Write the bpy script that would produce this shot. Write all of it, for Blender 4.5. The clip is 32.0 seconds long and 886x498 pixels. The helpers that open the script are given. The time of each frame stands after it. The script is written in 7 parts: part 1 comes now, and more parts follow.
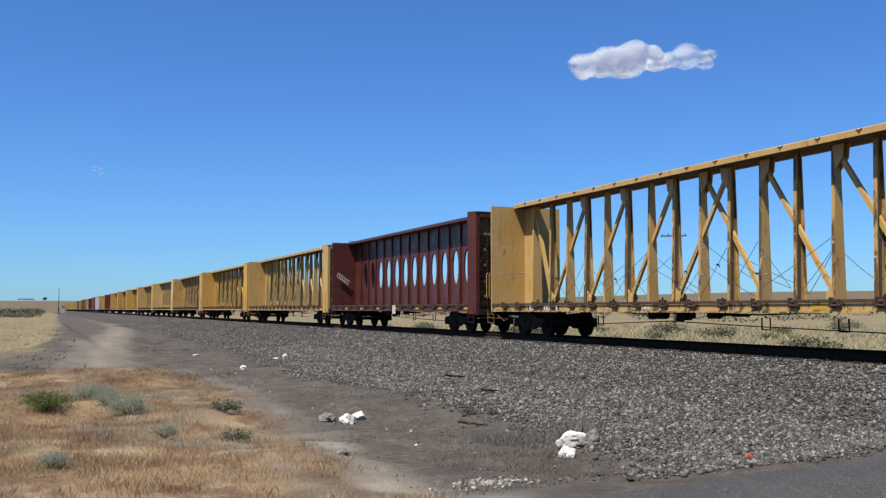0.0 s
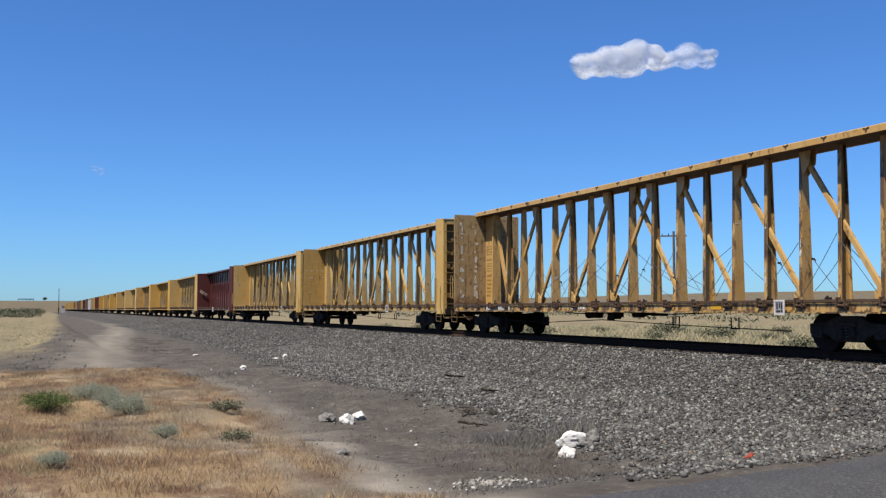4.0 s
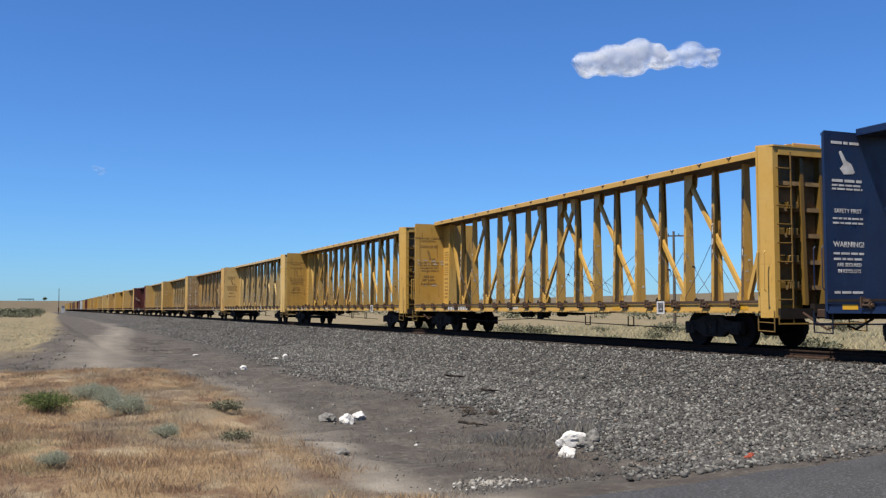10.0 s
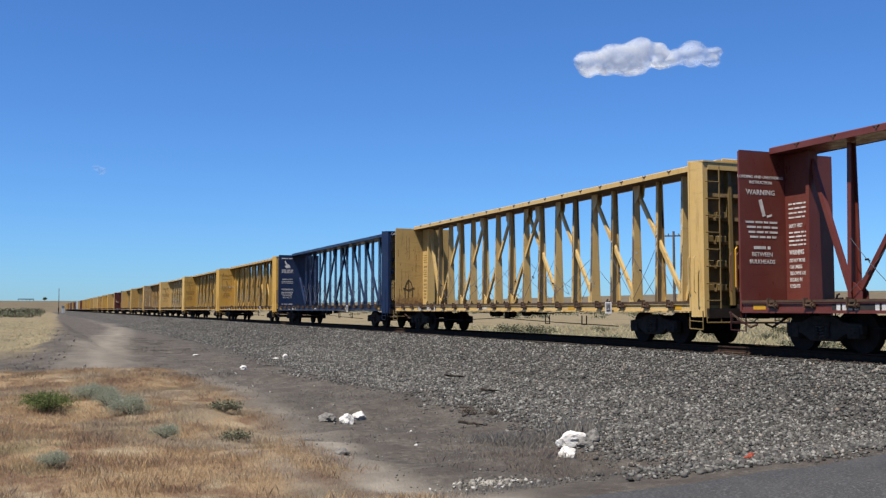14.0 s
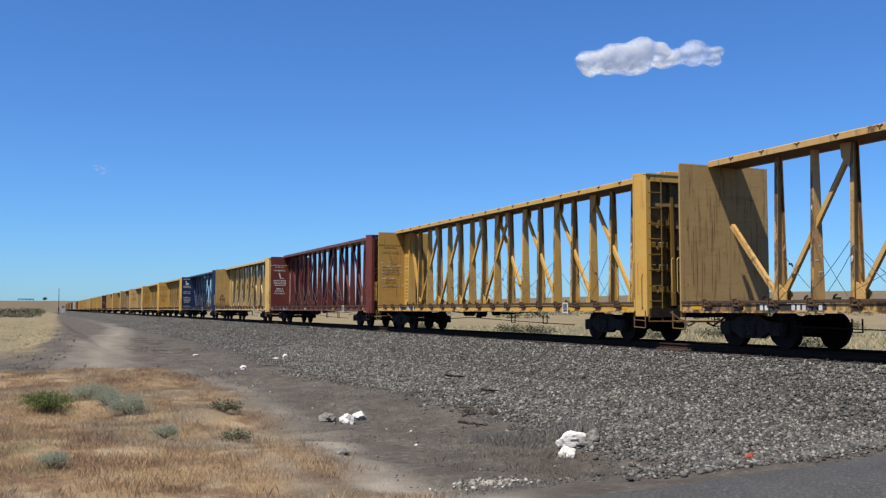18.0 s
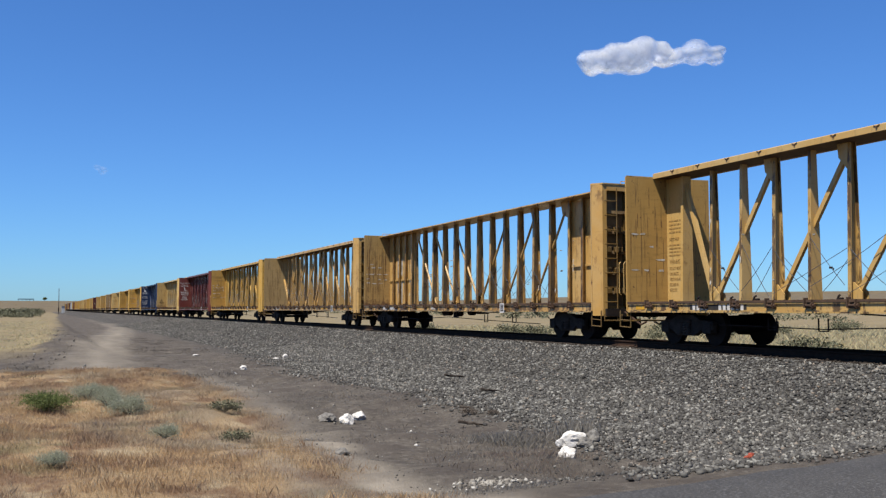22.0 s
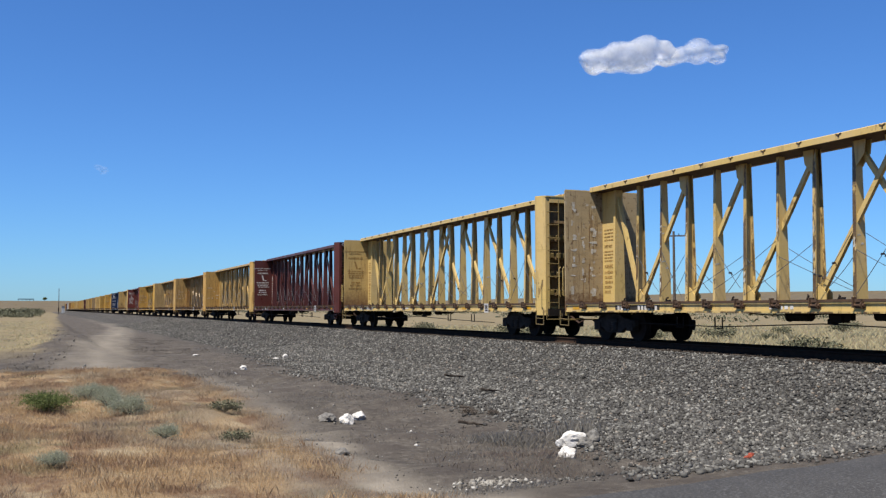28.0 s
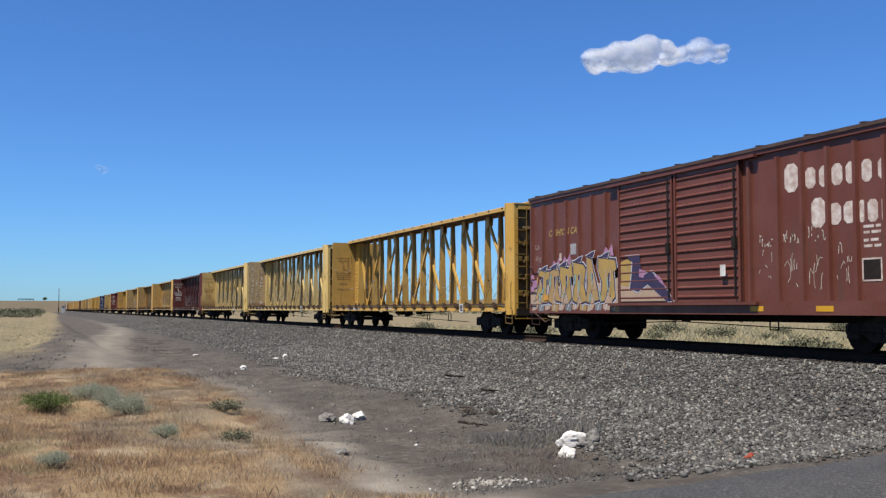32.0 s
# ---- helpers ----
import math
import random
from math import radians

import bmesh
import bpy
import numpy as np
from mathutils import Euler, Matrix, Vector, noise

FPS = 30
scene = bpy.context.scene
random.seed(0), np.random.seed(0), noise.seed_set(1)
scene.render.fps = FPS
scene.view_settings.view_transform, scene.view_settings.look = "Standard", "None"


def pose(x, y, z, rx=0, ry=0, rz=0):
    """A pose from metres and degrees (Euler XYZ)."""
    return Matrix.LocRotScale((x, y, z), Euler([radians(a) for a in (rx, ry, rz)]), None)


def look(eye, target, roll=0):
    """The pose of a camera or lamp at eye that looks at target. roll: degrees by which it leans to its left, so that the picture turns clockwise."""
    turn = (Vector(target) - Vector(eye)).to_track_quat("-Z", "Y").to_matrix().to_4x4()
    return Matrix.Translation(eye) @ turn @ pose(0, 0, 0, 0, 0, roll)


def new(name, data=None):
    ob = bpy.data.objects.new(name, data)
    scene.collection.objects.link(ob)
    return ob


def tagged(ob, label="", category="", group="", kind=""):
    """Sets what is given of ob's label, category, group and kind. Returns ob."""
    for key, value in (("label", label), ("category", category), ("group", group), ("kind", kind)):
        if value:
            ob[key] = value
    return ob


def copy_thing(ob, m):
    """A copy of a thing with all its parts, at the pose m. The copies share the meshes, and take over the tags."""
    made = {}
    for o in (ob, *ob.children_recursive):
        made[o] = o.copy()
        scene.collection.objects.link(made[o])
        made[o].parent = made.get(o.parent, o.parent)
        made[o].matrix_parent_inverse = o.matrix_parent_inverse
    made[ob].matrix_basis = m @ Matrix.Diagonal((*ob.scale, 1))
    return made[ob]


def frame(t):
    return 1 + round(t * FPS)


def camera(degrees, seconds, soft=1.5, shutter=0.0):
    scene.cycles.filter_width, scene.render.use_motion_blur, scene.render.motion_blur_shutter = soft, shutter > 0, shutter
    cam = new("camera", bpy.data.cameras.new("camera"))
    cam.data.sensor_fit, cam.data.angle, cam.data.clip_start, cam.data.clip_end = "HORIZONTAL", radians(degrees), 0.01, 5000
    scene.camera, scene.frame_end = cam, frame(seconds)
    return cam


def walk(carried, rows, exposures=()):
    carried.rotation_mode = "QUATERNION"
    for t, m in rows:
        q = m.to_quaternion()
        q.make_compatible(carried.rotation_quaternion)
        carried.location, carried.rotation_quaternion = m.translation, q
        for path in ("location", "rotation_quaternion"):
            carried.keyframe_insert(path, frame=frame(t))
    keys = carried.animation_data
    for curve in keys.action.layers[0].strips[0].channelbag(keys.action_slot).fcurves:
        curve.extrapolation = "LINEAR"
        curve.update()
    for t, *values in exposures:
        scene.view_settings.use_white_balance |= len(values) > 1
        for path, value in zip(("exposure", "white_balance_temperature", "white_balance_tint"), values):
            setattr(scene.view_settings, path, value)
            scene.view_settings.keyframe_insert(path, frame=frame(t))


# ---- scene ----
# The track runs along the x axis; z = 0 is the top of the rails; the train travels towards -x.
CAR_L, PITCH = 11.35, 24.80      # half of a lumber car between its bulkheads; from car to car
BAY = 1.233                      # from post to post
BEND_X, BEND_R = -760.0, 900.0   # the line bends away from here
SECONDS = 32.0


def travelled(t):
    """Metres that the slowing train has gone after t seconds."""
    return 13.331 * t - 0.014387 * t * t + 0.00019882 * t ** 3


cam = camera(48.96, SECONDS, soft=1.3)
EYE = Vector((0.0, -16.95, 0.94))
CAM_POSE = look(EYE, (-9.23114, -13.15462, 1.55729))
walk(cam, [(0.0, CAM_POSE), (SECONDS, CAM_POSE)], exposures=[(0.0, 0.92), (SECONDS, 0.92)])

# ---- light ----
SUN = Vector((0.45, -1.0, 2.2)).normalized()
world = bpy.data.worlds.new("sky")
scene.world = world
world.use_nodes = True
wn = world.node_tree.nodes
sky = wn.new("ShaderNodeTexSky")
sky.sky_type, sky.sun_disc = "NISHITA", False
sky.sun_elevation = math.asin(SUN.z)
sky.sun_rotation = math.atan2(SUN.x, SUN.y)
sky.altitude, sky.air_density, sky.dust_density, sky.ozone_density = 500, 1.0, 0.3, 3.0
wn["Background"].inputs["Strength"].default_value = 0.052
tint = wn.new("ShaderNodeMix")          # a dry, deep blue sky
tint.data_type, tint.blend_type = "RGBA", "MULTIPLY"
tint.inputs[0].default_value = 1.0
tint.inputs[7].default_value = (0.508, 0.90, 1.44, 1)
world.node_tree.links.new(sky.outputs["Color"], tint.inputs[6])
world.node_tree.links.new(tint.outputs[2], wn["Background"].inputs["Color"])
sun = new("sun", bpy.data.lights.new("sun", "SUN"))
sun.data.energy, sun.data.angle, sun.data.color = 5.0, radians(0.53), (1.0, 0.95, 0.87)
sun.matrix_world = look(SUN * 100, (0, 0, 0))


# ---- materials ----
ALBEDO_SCALE = 0.82            # scales every material colour; tuned with the exposure for deeper contrast


class Tree:
    """A material's node tree, with short ways to add nodes."""

    def __init__(self, name):
        self.mat = bpy.data.materials.new(name)
        self.mat.use_nodes = True
        self.tree = self.mat.node_tree
        self.bsdf = self.tree.nodes["Principled BSDF"]

    def link(self, a, b):
        self.tree.links.new(a, b)

    def add(self, kind, **values):
        n = self.tree.nodes.new(kind)
        for k, v in values.items():
            n.inputs[k].default_value = v
        return n

    def coords(self, scale=(1, 1, 1), spread=37.0):
        """Object coordinates, shifted by each object's random number."""
        tc = self.add("ShaderNodeTexCoord")
        info = self.add("ShaderNodeObjectInfo")
        mul = self.add("ShaderNodeMath")
        mul.operation = "MULTIPLY"
        mul.inputs[1].default_value = spread
        self.link(info.outputs["Random"], mul.inputs[0])
        off = self.add("ShaderNodeCombineXYZ")
        for i in range(3):
            self.link(mul.outputs[0], off.inputs[i])
        mp = self.add("ShaderNodeMapping")
        mp.inputs["Scale"].default_value = scale
        self.link(tc.outputs["Object"], mp.inputs["Vector"])
        self.link(off.outputs[0], mp.inputs["Location"])
        return mp.outputs[0]

    def noise(self, vec, scale, detail=4.0, rough=0.6):
        n = self.add("ShaderNodeTexNoise", Scale=scale, Detail=detail, Roughness=rough)
        self.link(vec, n.inputs["Vector"])
        return n.outputs["Fac"]

    def ramp(self, fac, stops):
        r = self.add("ShaderNodeValToRGB")
        el = r.color_ramp.elements
        while len(el) < len(stops):
            el.new(0.5)
        for e, (p, c) in zip(el, stops):
            e.position = p
            e.color = (*(ALBEDO_SCALE * v for v in c), 1)
        self.link(fac, r.inputs[0])
        return r.outputs[0]

    def gate(self, fac, lo, hi):
        m = self.add("ShaderNodeMapRange", **{"From Min": lo, "From Max": hi})
        self.link(fac, m.inputs["Value"])
        return m.outputs["Result"]

    def mix(self, fac, a, b, blend="MIX"):
        m = self.tree.nodes.new("ShaderNodeMix")
        m.data_type, m.blend_type = "RGBA", blend
        for sock, v in zip((m.inputs[0], m.inputs[6], m.inputs[7]), (fac, a, b)):
            if isinstance(v, (int, float)):
                sock.default_value = v
            elif isinstance(v, tuple):
                sock.default_value = (*(ALBEDO_SCALE * c for c in v), 1)
            else:
                self.link(v, sock)
        return m.outputs[2]

    def times(self, a, b):
        m = self.add("ShaderNodeMath")
        m.operation = "MULTIPLY"
        for s, v in ((m.inputs[0], a), (m.inputs[1], b)):
            if isinstance(v, (int, float)):
                s.default_value = v
            else:
                self.link(v, s)
        return m.outputs[0]

    def bump(self, fac, strength, distance):
        b = self.add("ShaderNodeBump", Strength=strength, Distance=distance)
        self.link(fac, b.inputs["Height"])
        self.link(b.outputs[0], self.bsdf.inputs["Normal"])

    def base(self, col):
        if isinstance(col, tuple):
            self.bsdf.inputs["Base Color"].default_value = (*(ALBEDO_SCALE * c for c in col), 1)
        else:
            self.link(col, self.bsdf.inputs["Base Color"])

    def set(self, rough=0.6, metal=0.0, spec=0.4):
        self.bsdf.inputs["Roughness"].default_value = rough
        self.bsdf.inputs["Metallic"].default_value = metal
        self.bsdf.inputs["Specular IOR Level"].default_value = spec
        return self.mat


RUST = (0.073, 0.029, 0.013)


def paint(name, color, fade, rust=0.5, dirt=0.5, rough=0.55, rub=0.0):
    """Weathered paint on steel: faded patches, streaks of grime running down, chips of rust."""
    t = Tree(name)
    v = t.coords()
    streak = t.coords((2.6, 2.6, 0.22), 91.0)
    wipe = t.noise(t.coords((0.5, 0.5, 5.0), 53.0), 1.6, 6, 0.7)
    big, small = t.noise(v, 0.8, 3), t.noise(v, 9, 6, 0.7)
    run = t.noise(streak, 2.2, 6, 0.7)
    chips = t.noise(t.coords((1, 1, 0.45), 37.0), 3.2, 10, 0.8)
    worn = t.noise(v, 0.55, 3)
    col = t.mix(t.gate(big, 0.35, 0.68), color, fade)
    col = t.mix(t.times(t.gate(small, 0.45, 0.75), 0.22), col, tuple(c * 0.62 for c in color))
    col = t.mix(t.times(t.gate(run, 0.56, 0.74), dirt * 0.75), col, (0.063, 0.043, 0.027))
    col = t.mix(t.times(t.gate(wipe, 0.60, 0.72), 0.45), col, tuple(c * 0.45 for c in color))
    rusted = t.times(t.gate(chips, 0.62 - 0.09 * rust, 0.68 - 0.07 * rust), t.gate(worn, 0.36, 0.56))
    col = t.mix(t.times(rusted, min(0.95, 0.35 + 0.55 * rust)), col, RUST)
    if rub:                 # long bare patches where loads have chafed
        bare = t.noise(t.coords((1.2, 1.2, 0.34), 71.0), 2.4, 8, 0.72)
        col = t.mix(t.times(t.gate(bare, 0.56 - 0.07 * rub, 0.60 - 0.07 * rub), 0.85), col, (0.050, 0.026, 0.016))
        pale = t.noise(t.coords((1.5, 1.5, 0.6), 29.0), 4.0, 8, 0.75)
        col = t.mix(t.times(t.gate(pale, 0.62, 0.66), 0.5), col, (0.42, 0.37, 0.28))
    t.base(col)
    t.bump(small, 0.25, 0.006)
    t.link(t.gate(chips, 0.2, 0.9), t.bsdf.inputs["Roughness"])
    m = t.set(rough, 0.0, 0.35)
    return m


def mottled(name, a, b, scale=6.0, rough=0.7, metal=0.0, bump=0.3, dist=0.01, spec=0.35):
    """A surface of two blended tones with fine grain."""
    t = Tree(name)
    v = t.coords()
    n1, n2 = t.noise(v, scale, 5), t.noise(v, scale * 7, 4, 0.7)
    col = t.mix(t.gate(n1, 0.35, 0.65), a, b)
    col = t.mix(t.times(t.gate(n2, 0.5, 0.8), 0.4), col, tuple(c * 0.6 for c in a))
    t.base(col)
    t.bump(n2, bump, dist)
    return t.set(rough, metal, spec)


def islands(name, stops, rough=0.8, spec=0.25, patch=None, thin=False):
    """Loose pieces: a tone for each island of the mesh, and wide patches of another tone."""
    t = Tree(name)
    g = t.add("ShaderNodeNewGeometry")
    col = t.ramp(g.outputs["Random Per Island"], stops)
    v = t.coords(spread=0.0)
    col = t.mix(t.times(t.gate(t.noise(v, 40.0, 3), 0.45, 0.7), 0.35), col, tuple(c * 0.55 for c in stops[0][1]))
    if patch:
        col = t.mix(t.times(t.gate(t.noise(v, 0.55, 4), 0.46, 0.62), 0.75), col, patch)
    t.base(col)
    if thin:                # light shines through dry blades
        glow = t.add("ShaderNodeBsdfTranslucent")
        t.link(col, glow.inputs["Color"])
        both = t.add("ShaderNodeMixShader", Fac=0.45)
        t.link(t.bsdf.outputs[0], both.inputs[1])
        t.link(glow.outputs[0], both.inputs[2])
        t.link(both.outputs[0], t.tree.nodes["Material Output"].inputs["Surface"])
    return t.set(rough, 0.0, spec)


PAINTS, CHAFED, LIVERIES = {}, {}, {}


def livery(name, color, fade, rust, dirt):
    """A car's paint, and the same paint rubbed to rust where the loads chafe its posts."""
    m = paint("paint_" + name, color, fade, rust, dirt)
    LIVERIES[m] = (color, fade)
    PAINTS[m] = paint("rubbed_" + name, tuple(0.92 * c for c in color), fade, rust + 0.35, dirt, 0.55, 0.15 + rust if rust > 0.12 else 0.0)
    CHAFED[m] = paint("chafed_" + name, tuple(0.85 * c for c in color), fade, rust + 0.4, dirt, 0.55, 1.2) if rust > 0.12 else m
    return m


GOLD = livery("gold", (0.490, 0.275, 0.050), (0.500, 0.310, 0.082), 0.35, 0.7)
TAN = livery("tan", (0.460, 0.278, 0.080), (0.470, 0.318, 0.122), 0.5, 0.8)
WORN = livery("worn_yellow", (0.460, 0.262, 0.070), (0.475, 0.308, 0.118), 0.95, 1.0)
PALE = livery("pale_yellow", (0.560, 0.395, 0.130), (0.560, 0.400, 0.165), 0.6, 0.8)
SAND = livery("sand", (0.530, 0.345, 0.115), (0.540, 0.380, 0.155), 0.45, 0.8)
MAROON = livery("maroon", (0.112, 0.024, 0.017), (0.138, 0.038, 0.027), 0.1, 0.5)
OXIDE = livery("oxide", (0.070, 0.016, 0.012), (0.087, 0.023, 0.017), 0.1, 0.5)
DARK_RED = livery("dark_red", (0.072, 0.018, 0.013), (0.092, 0.025, 0.019), 0.1, 0.4)
NAVY = livery("navy", (0.0062, 0.0155, 0.0490), (0.0085, 0.0215, 0.0620), 0.0, 0.3)
BOXRED = livery("boxcar_red", (0.110, 0.031, 0.017), (0.132, 0.046, 0.032), 0.15, 0.9)
BOXBROWN = livery("boxcar_brown", (0.112, 0.052, 0.032), (0.154, 0.084, 0.056), 0.4, 0.6)
BOXWHITE = livery("boxcar_white", (0.490, 0.490, 0.476), (0.420, 0.420, 0.399), 0.2, 0.5)
# brown for the end recess: its shade is put into the colour
END_SHADE = mottled("grimy_end_sheet", (0.300, 0.195, 0.085), (0.170, 0.108, 0.052), 3, 0.9)
# each paint at a third of its tone: shade painted into ladders, blocks, steps
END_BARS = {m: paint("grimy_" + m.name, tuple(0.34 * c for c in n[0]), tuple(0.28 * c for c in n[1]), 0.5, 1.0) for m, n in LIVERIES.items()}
YELLOWS = (GOLD, TAN, WORN, PALE, SAND)
STEEL_DARK = mottled("running_gear_steel", (0.010, 0.007, 0.006), (0.020, 0.013, 0.010), 5, 0.85, spec=0.2)
RUSTY = mottled("rusty_iron", (0.059, 0.029, 0.015), (0.035, 0.019, 0.012), 7, 0.85)
# rust of deck and winches; also stands for shade under the top chords
DECK_RUST_AND_SHADE = mottled("rusty_deck_edge", (0.091, 0.049, 0.025), (0.052, 0.029, 0.017), 4, 0.85)
CABLE = mottled("grey_cable", (0.100, 0.100, 0.105), (0.170, 0.170, 0.175), 20, 0.5, 0.6)
WHITE_PAINT = mottled("white_stencil", (0.62, 0.60, 0.56), (0.44, 0.41, 0.37), 6, 0.7)
PEELED = mottled("peeled_whitewash", (0.56, 0.54, 0.48), (0.34, 0.29, 0.2), 9, 0.85)
GREY_PATCH = mottled("grey_primer_patch", (0.400, 0.370, 0.330), (0.310, 0.270, 0.210), 9, 0.8)
GREY_CARD = mottled("faded_grey_card", (0.30, 0.29, 0.30), (0.24, 0.23, 0.24), 6, 0.8)
BLACK_PAINT = mottled("black_stencil", (0.017, 0.015, 0.014), (0.035, 0.028, 0.021), 6, 0.7)
BROWN_STENCIL = mottled("faded_brown_stencil", (0.225, 0.130, 0.036), (0.345, 0.205, 0.060), 6, 0.75)
REFLECT = mottled("yellow_reflector", (0.560, 0.294, 0.014), (0.490, 0.252, 0.014), 6, 0.4)
SPRAY_YELLOW = mottled("spray_yellow", (0.380, 0.245, 0.062), (0.300, 0.205, 0.075), 3, 0.6)
SPRAY_BLUE = mottled("spray_pale_teal", (0.160, 0.290, 0.275), (0.230, 0.270, 0.200), 3, 0.6)
SPRAY_PURPLE = mottled("spray_dark_purple", (0.026, 0.020, 0.052), (0.045, 0.032, 0.075), 3, 0.6)
SPRAY_PEACH = mottled("spray_peach", (0.400, 0.270, 0.180), (0.320, 0.240, 0.170), 2, 0.6)
SPRAY_PINK = mottled("spray_pink", (0.360, 0.190, 0.300), (0.250, 0.120, 0.190), 3, 0.6)
WOOD_POLE = mottled("weathered_pole_wood", (0.070, 0.052, 0.038), (0.105, 0.084, 0.063), 3, 0.85)
TIE_WOOD = mottled("creosoted_tie_wood", (0.046, 0.036, 0.028), (0.072, 0.059, 0.048), 4, 0.95, spec=0.08)
RAIL_STEEL = mottled("rail_steel_rust", (0.052, 0.030, 0.020), (0.032, 0.020, 0.014), 8, 0.9, spec=0.08)


# ---- mesh helpers ----
def box(bm, c, s, m=None):
    mat = Matrix.Translation(c) @ Matrix.Diagonal((*s, 1))
    bmesh.ops.create_cube(bm, size=1.0, matrix=m @ mat if m else mat)


def hexa(bm, lo, hi):
    """A block between a lower and an upper rectangle, each (x0, x1, y0, y1, z)."""
    vs = []
    for x0, x1, y0, y1, z in (lo, hi):
        vs += [bm.verts.new(p) for p in ((x0, y0, z), (x1, y0, z), (x1, y1, z), (x0, y1, z))]
    for f in ((3, 2, 1, 0), (4, 5, 6, 7), (0, 1, 5, 4), (1, 2, 6, 5), (2, 3, 7, 6), (3, 0, 4, 7)):
        bm.faces.new([vs[i] for i in f])


def prism(bm, pts, axis, lo, hi):
    """A polygon pulled along an axis. pts are the two other coordinates, in x, y, z order."""
    def at(a, b, c):
        return {"x": (c, a, b), "y": (a, c, b), "z": (a, b, c)}[axis]
    v0 = [bm.verts.new(at(a, b, lo)) for a, b in pts]
    v1 = [bm.verts.new(at(a, b, hi)) for a, b in pts]
    n = len(pts)
    faces = [bm.faces.new(v0), bm.faces.new(v1[::-1])]
    for i in range(n):
        faces.append(bm.faces.new((v0[i], v1[i], v1[(i + 1) % n], v0[(i + 1) % n])))
    bmesh.ops.recalc_face_normals(bm, faces=faces)


def bar(bm, p, q, w, h, side=(0, 1, 0)):
    """A rectangular bar from p to q; h is its thickness along side."""
    p, q = Vector(p), Vector(q)
    d = (q - p)
    s = Vector(side)
    s = (s - s.project(d)).normalized()
    u = d.normalized().cross(s)
    vs = [bm.verts.new(o + u * (w / 2 * a) + s * (h / 2 * b)) for o in (p, q) for a, b in ((-1, -1), (1, -1), (1, 1), (-1, 1))]
    fs = [bm.faces.new([vs[i] for i in f]) for f in ((3, 2, 1, 0), (4, 5, 6, 7), (0, 1, 5, 4), (1, 2, 6, 5), (2, 3, 7, 6), (3, 0, 4, 7))]
    bmesh.ops.recalc_face_normals(bm, faces=fs)


def tube(bm, p, q, r, seg=6, r2=None):
    p, q = Vector(p), Vector(q)
    d = q - p
    m = Matrix.Translation((p + q) / 2) @ d.to_track_quat("Z", "Y").to_matrix().to_4x4()
    bmesh.ops.create_cone(bm, cap_ends=True, segments=seg, radius1=r, radius2=r if r2 is None else r2, depth=d.length, matrix=m)


def rope(bm, pts, r, seg=5):
    """A bent round bar through the points, in one piece."""
    pts = [Vector(p) for p in pts]
    rings = []
    side = None
    for i, p in enumerate(pts):
        d = (pts[min(i + 1, len(pts) - 1)] - pts[max(i - 1, 0)]).normalized()
        if side is None:
            side = d.orthogonal().normalized()
        side = (side - d * side.dot(d)).normalized()
        up = d.cross(side)
        rings.append([bm.verts.new(p + (side * math.cos(2 * math.pi * k / seg) + up * math.sin(2 * math.pi * k / seg)) * r) for k in range(seg)])
    for a, b in zip(rings, rings[1:]):
        for k in range(seg):
            bm.faces.new((a[k], a[(k + 1) % seg], b[(k + 1) % seg], b[k]))
    bm.faces.new(rings[0][::-1])
    bm.faces.new(rings[-1])


def bevelled(bm, width):
    bmesh.ops.bevel(bm, geom=[e for e in bm.edges if len(e.link_faces) == 2 and e.calc_face_angle(0) > 0.6],
                    offset=width, segments=1, affect="EDGES")
    return bm


def mesh_of(name, bm, material):
    me = bpy.data.meshes.new(name)
    bm.to_mesh(me)
    bm.free()
    me.materials.append(material)
    return me


def part(name, bm, material, parent, label="", smooth=False):
    """One mesh object under a thing or a part. bm may be a bmesh or a finished mesh."""
    me = bm if isinstance(bm, bpy.types.Mesh) else mesh_of(name, bm, material)
    if smooth:
        for p in me.polygons:
            p.use_smooth = True
    ob = new(name, me)
    ob.parent = parent
    if label:
        tagged(ob, label)
    return ob


def thing(name, label, category, m=None, group="", kind=""):
    ob = new(name)
    ob.empty_display_size = 0.3
    if m is not None:
        ob.matrix_world = m
    return tagged(ob, label, category, group, kind)


def array_mesh(name, verts, faces, material):
    """A mesh from arrays of equal-sided faces."""
    me = bpy.data.meshes.new(name)
    verts, faces = np.asarray(verts, dtype=np.float32), np.asarray(faces, dtype=np.int32)
    k = faces.shape[1]
    me.vertices.add(len(verts))
    me.vertices.foreach_set("co", verts.ravel())
    me.loops.add(faces.size)
    me.loops.foreach_set("vertex_index", faces.ravel())
    me.polygons.add(len(faces))
    me.polygons.foreach_set("loop_start", np.arange(0, faces.size, k, dtype=np.int32))
    me.update(calc_edges=True)
    me.materials.append(material)
    return me


WRITING = {}


def write_line(line):
    """One line of writing as a flat mesh of size 1, made once."""
    if line not in WRITING:
        cu = bpy.data.curves.new("writing", "FONT")
        cu.body, cu.size, cu.extrude, cu.resolution_u, cu.offset = line, 1.0, 0.012, 2, 0.012
        ob = new("writing", cu)
        WRITING[line] = bpy.data.meshes.new_from_object(ob.evaluated_get(bpy.context.evaluated_depsgraph_get()))
        bpy.data.objects.remove(ob)
        bpy.data.curves.remove(cu)
    return WRITING[line]


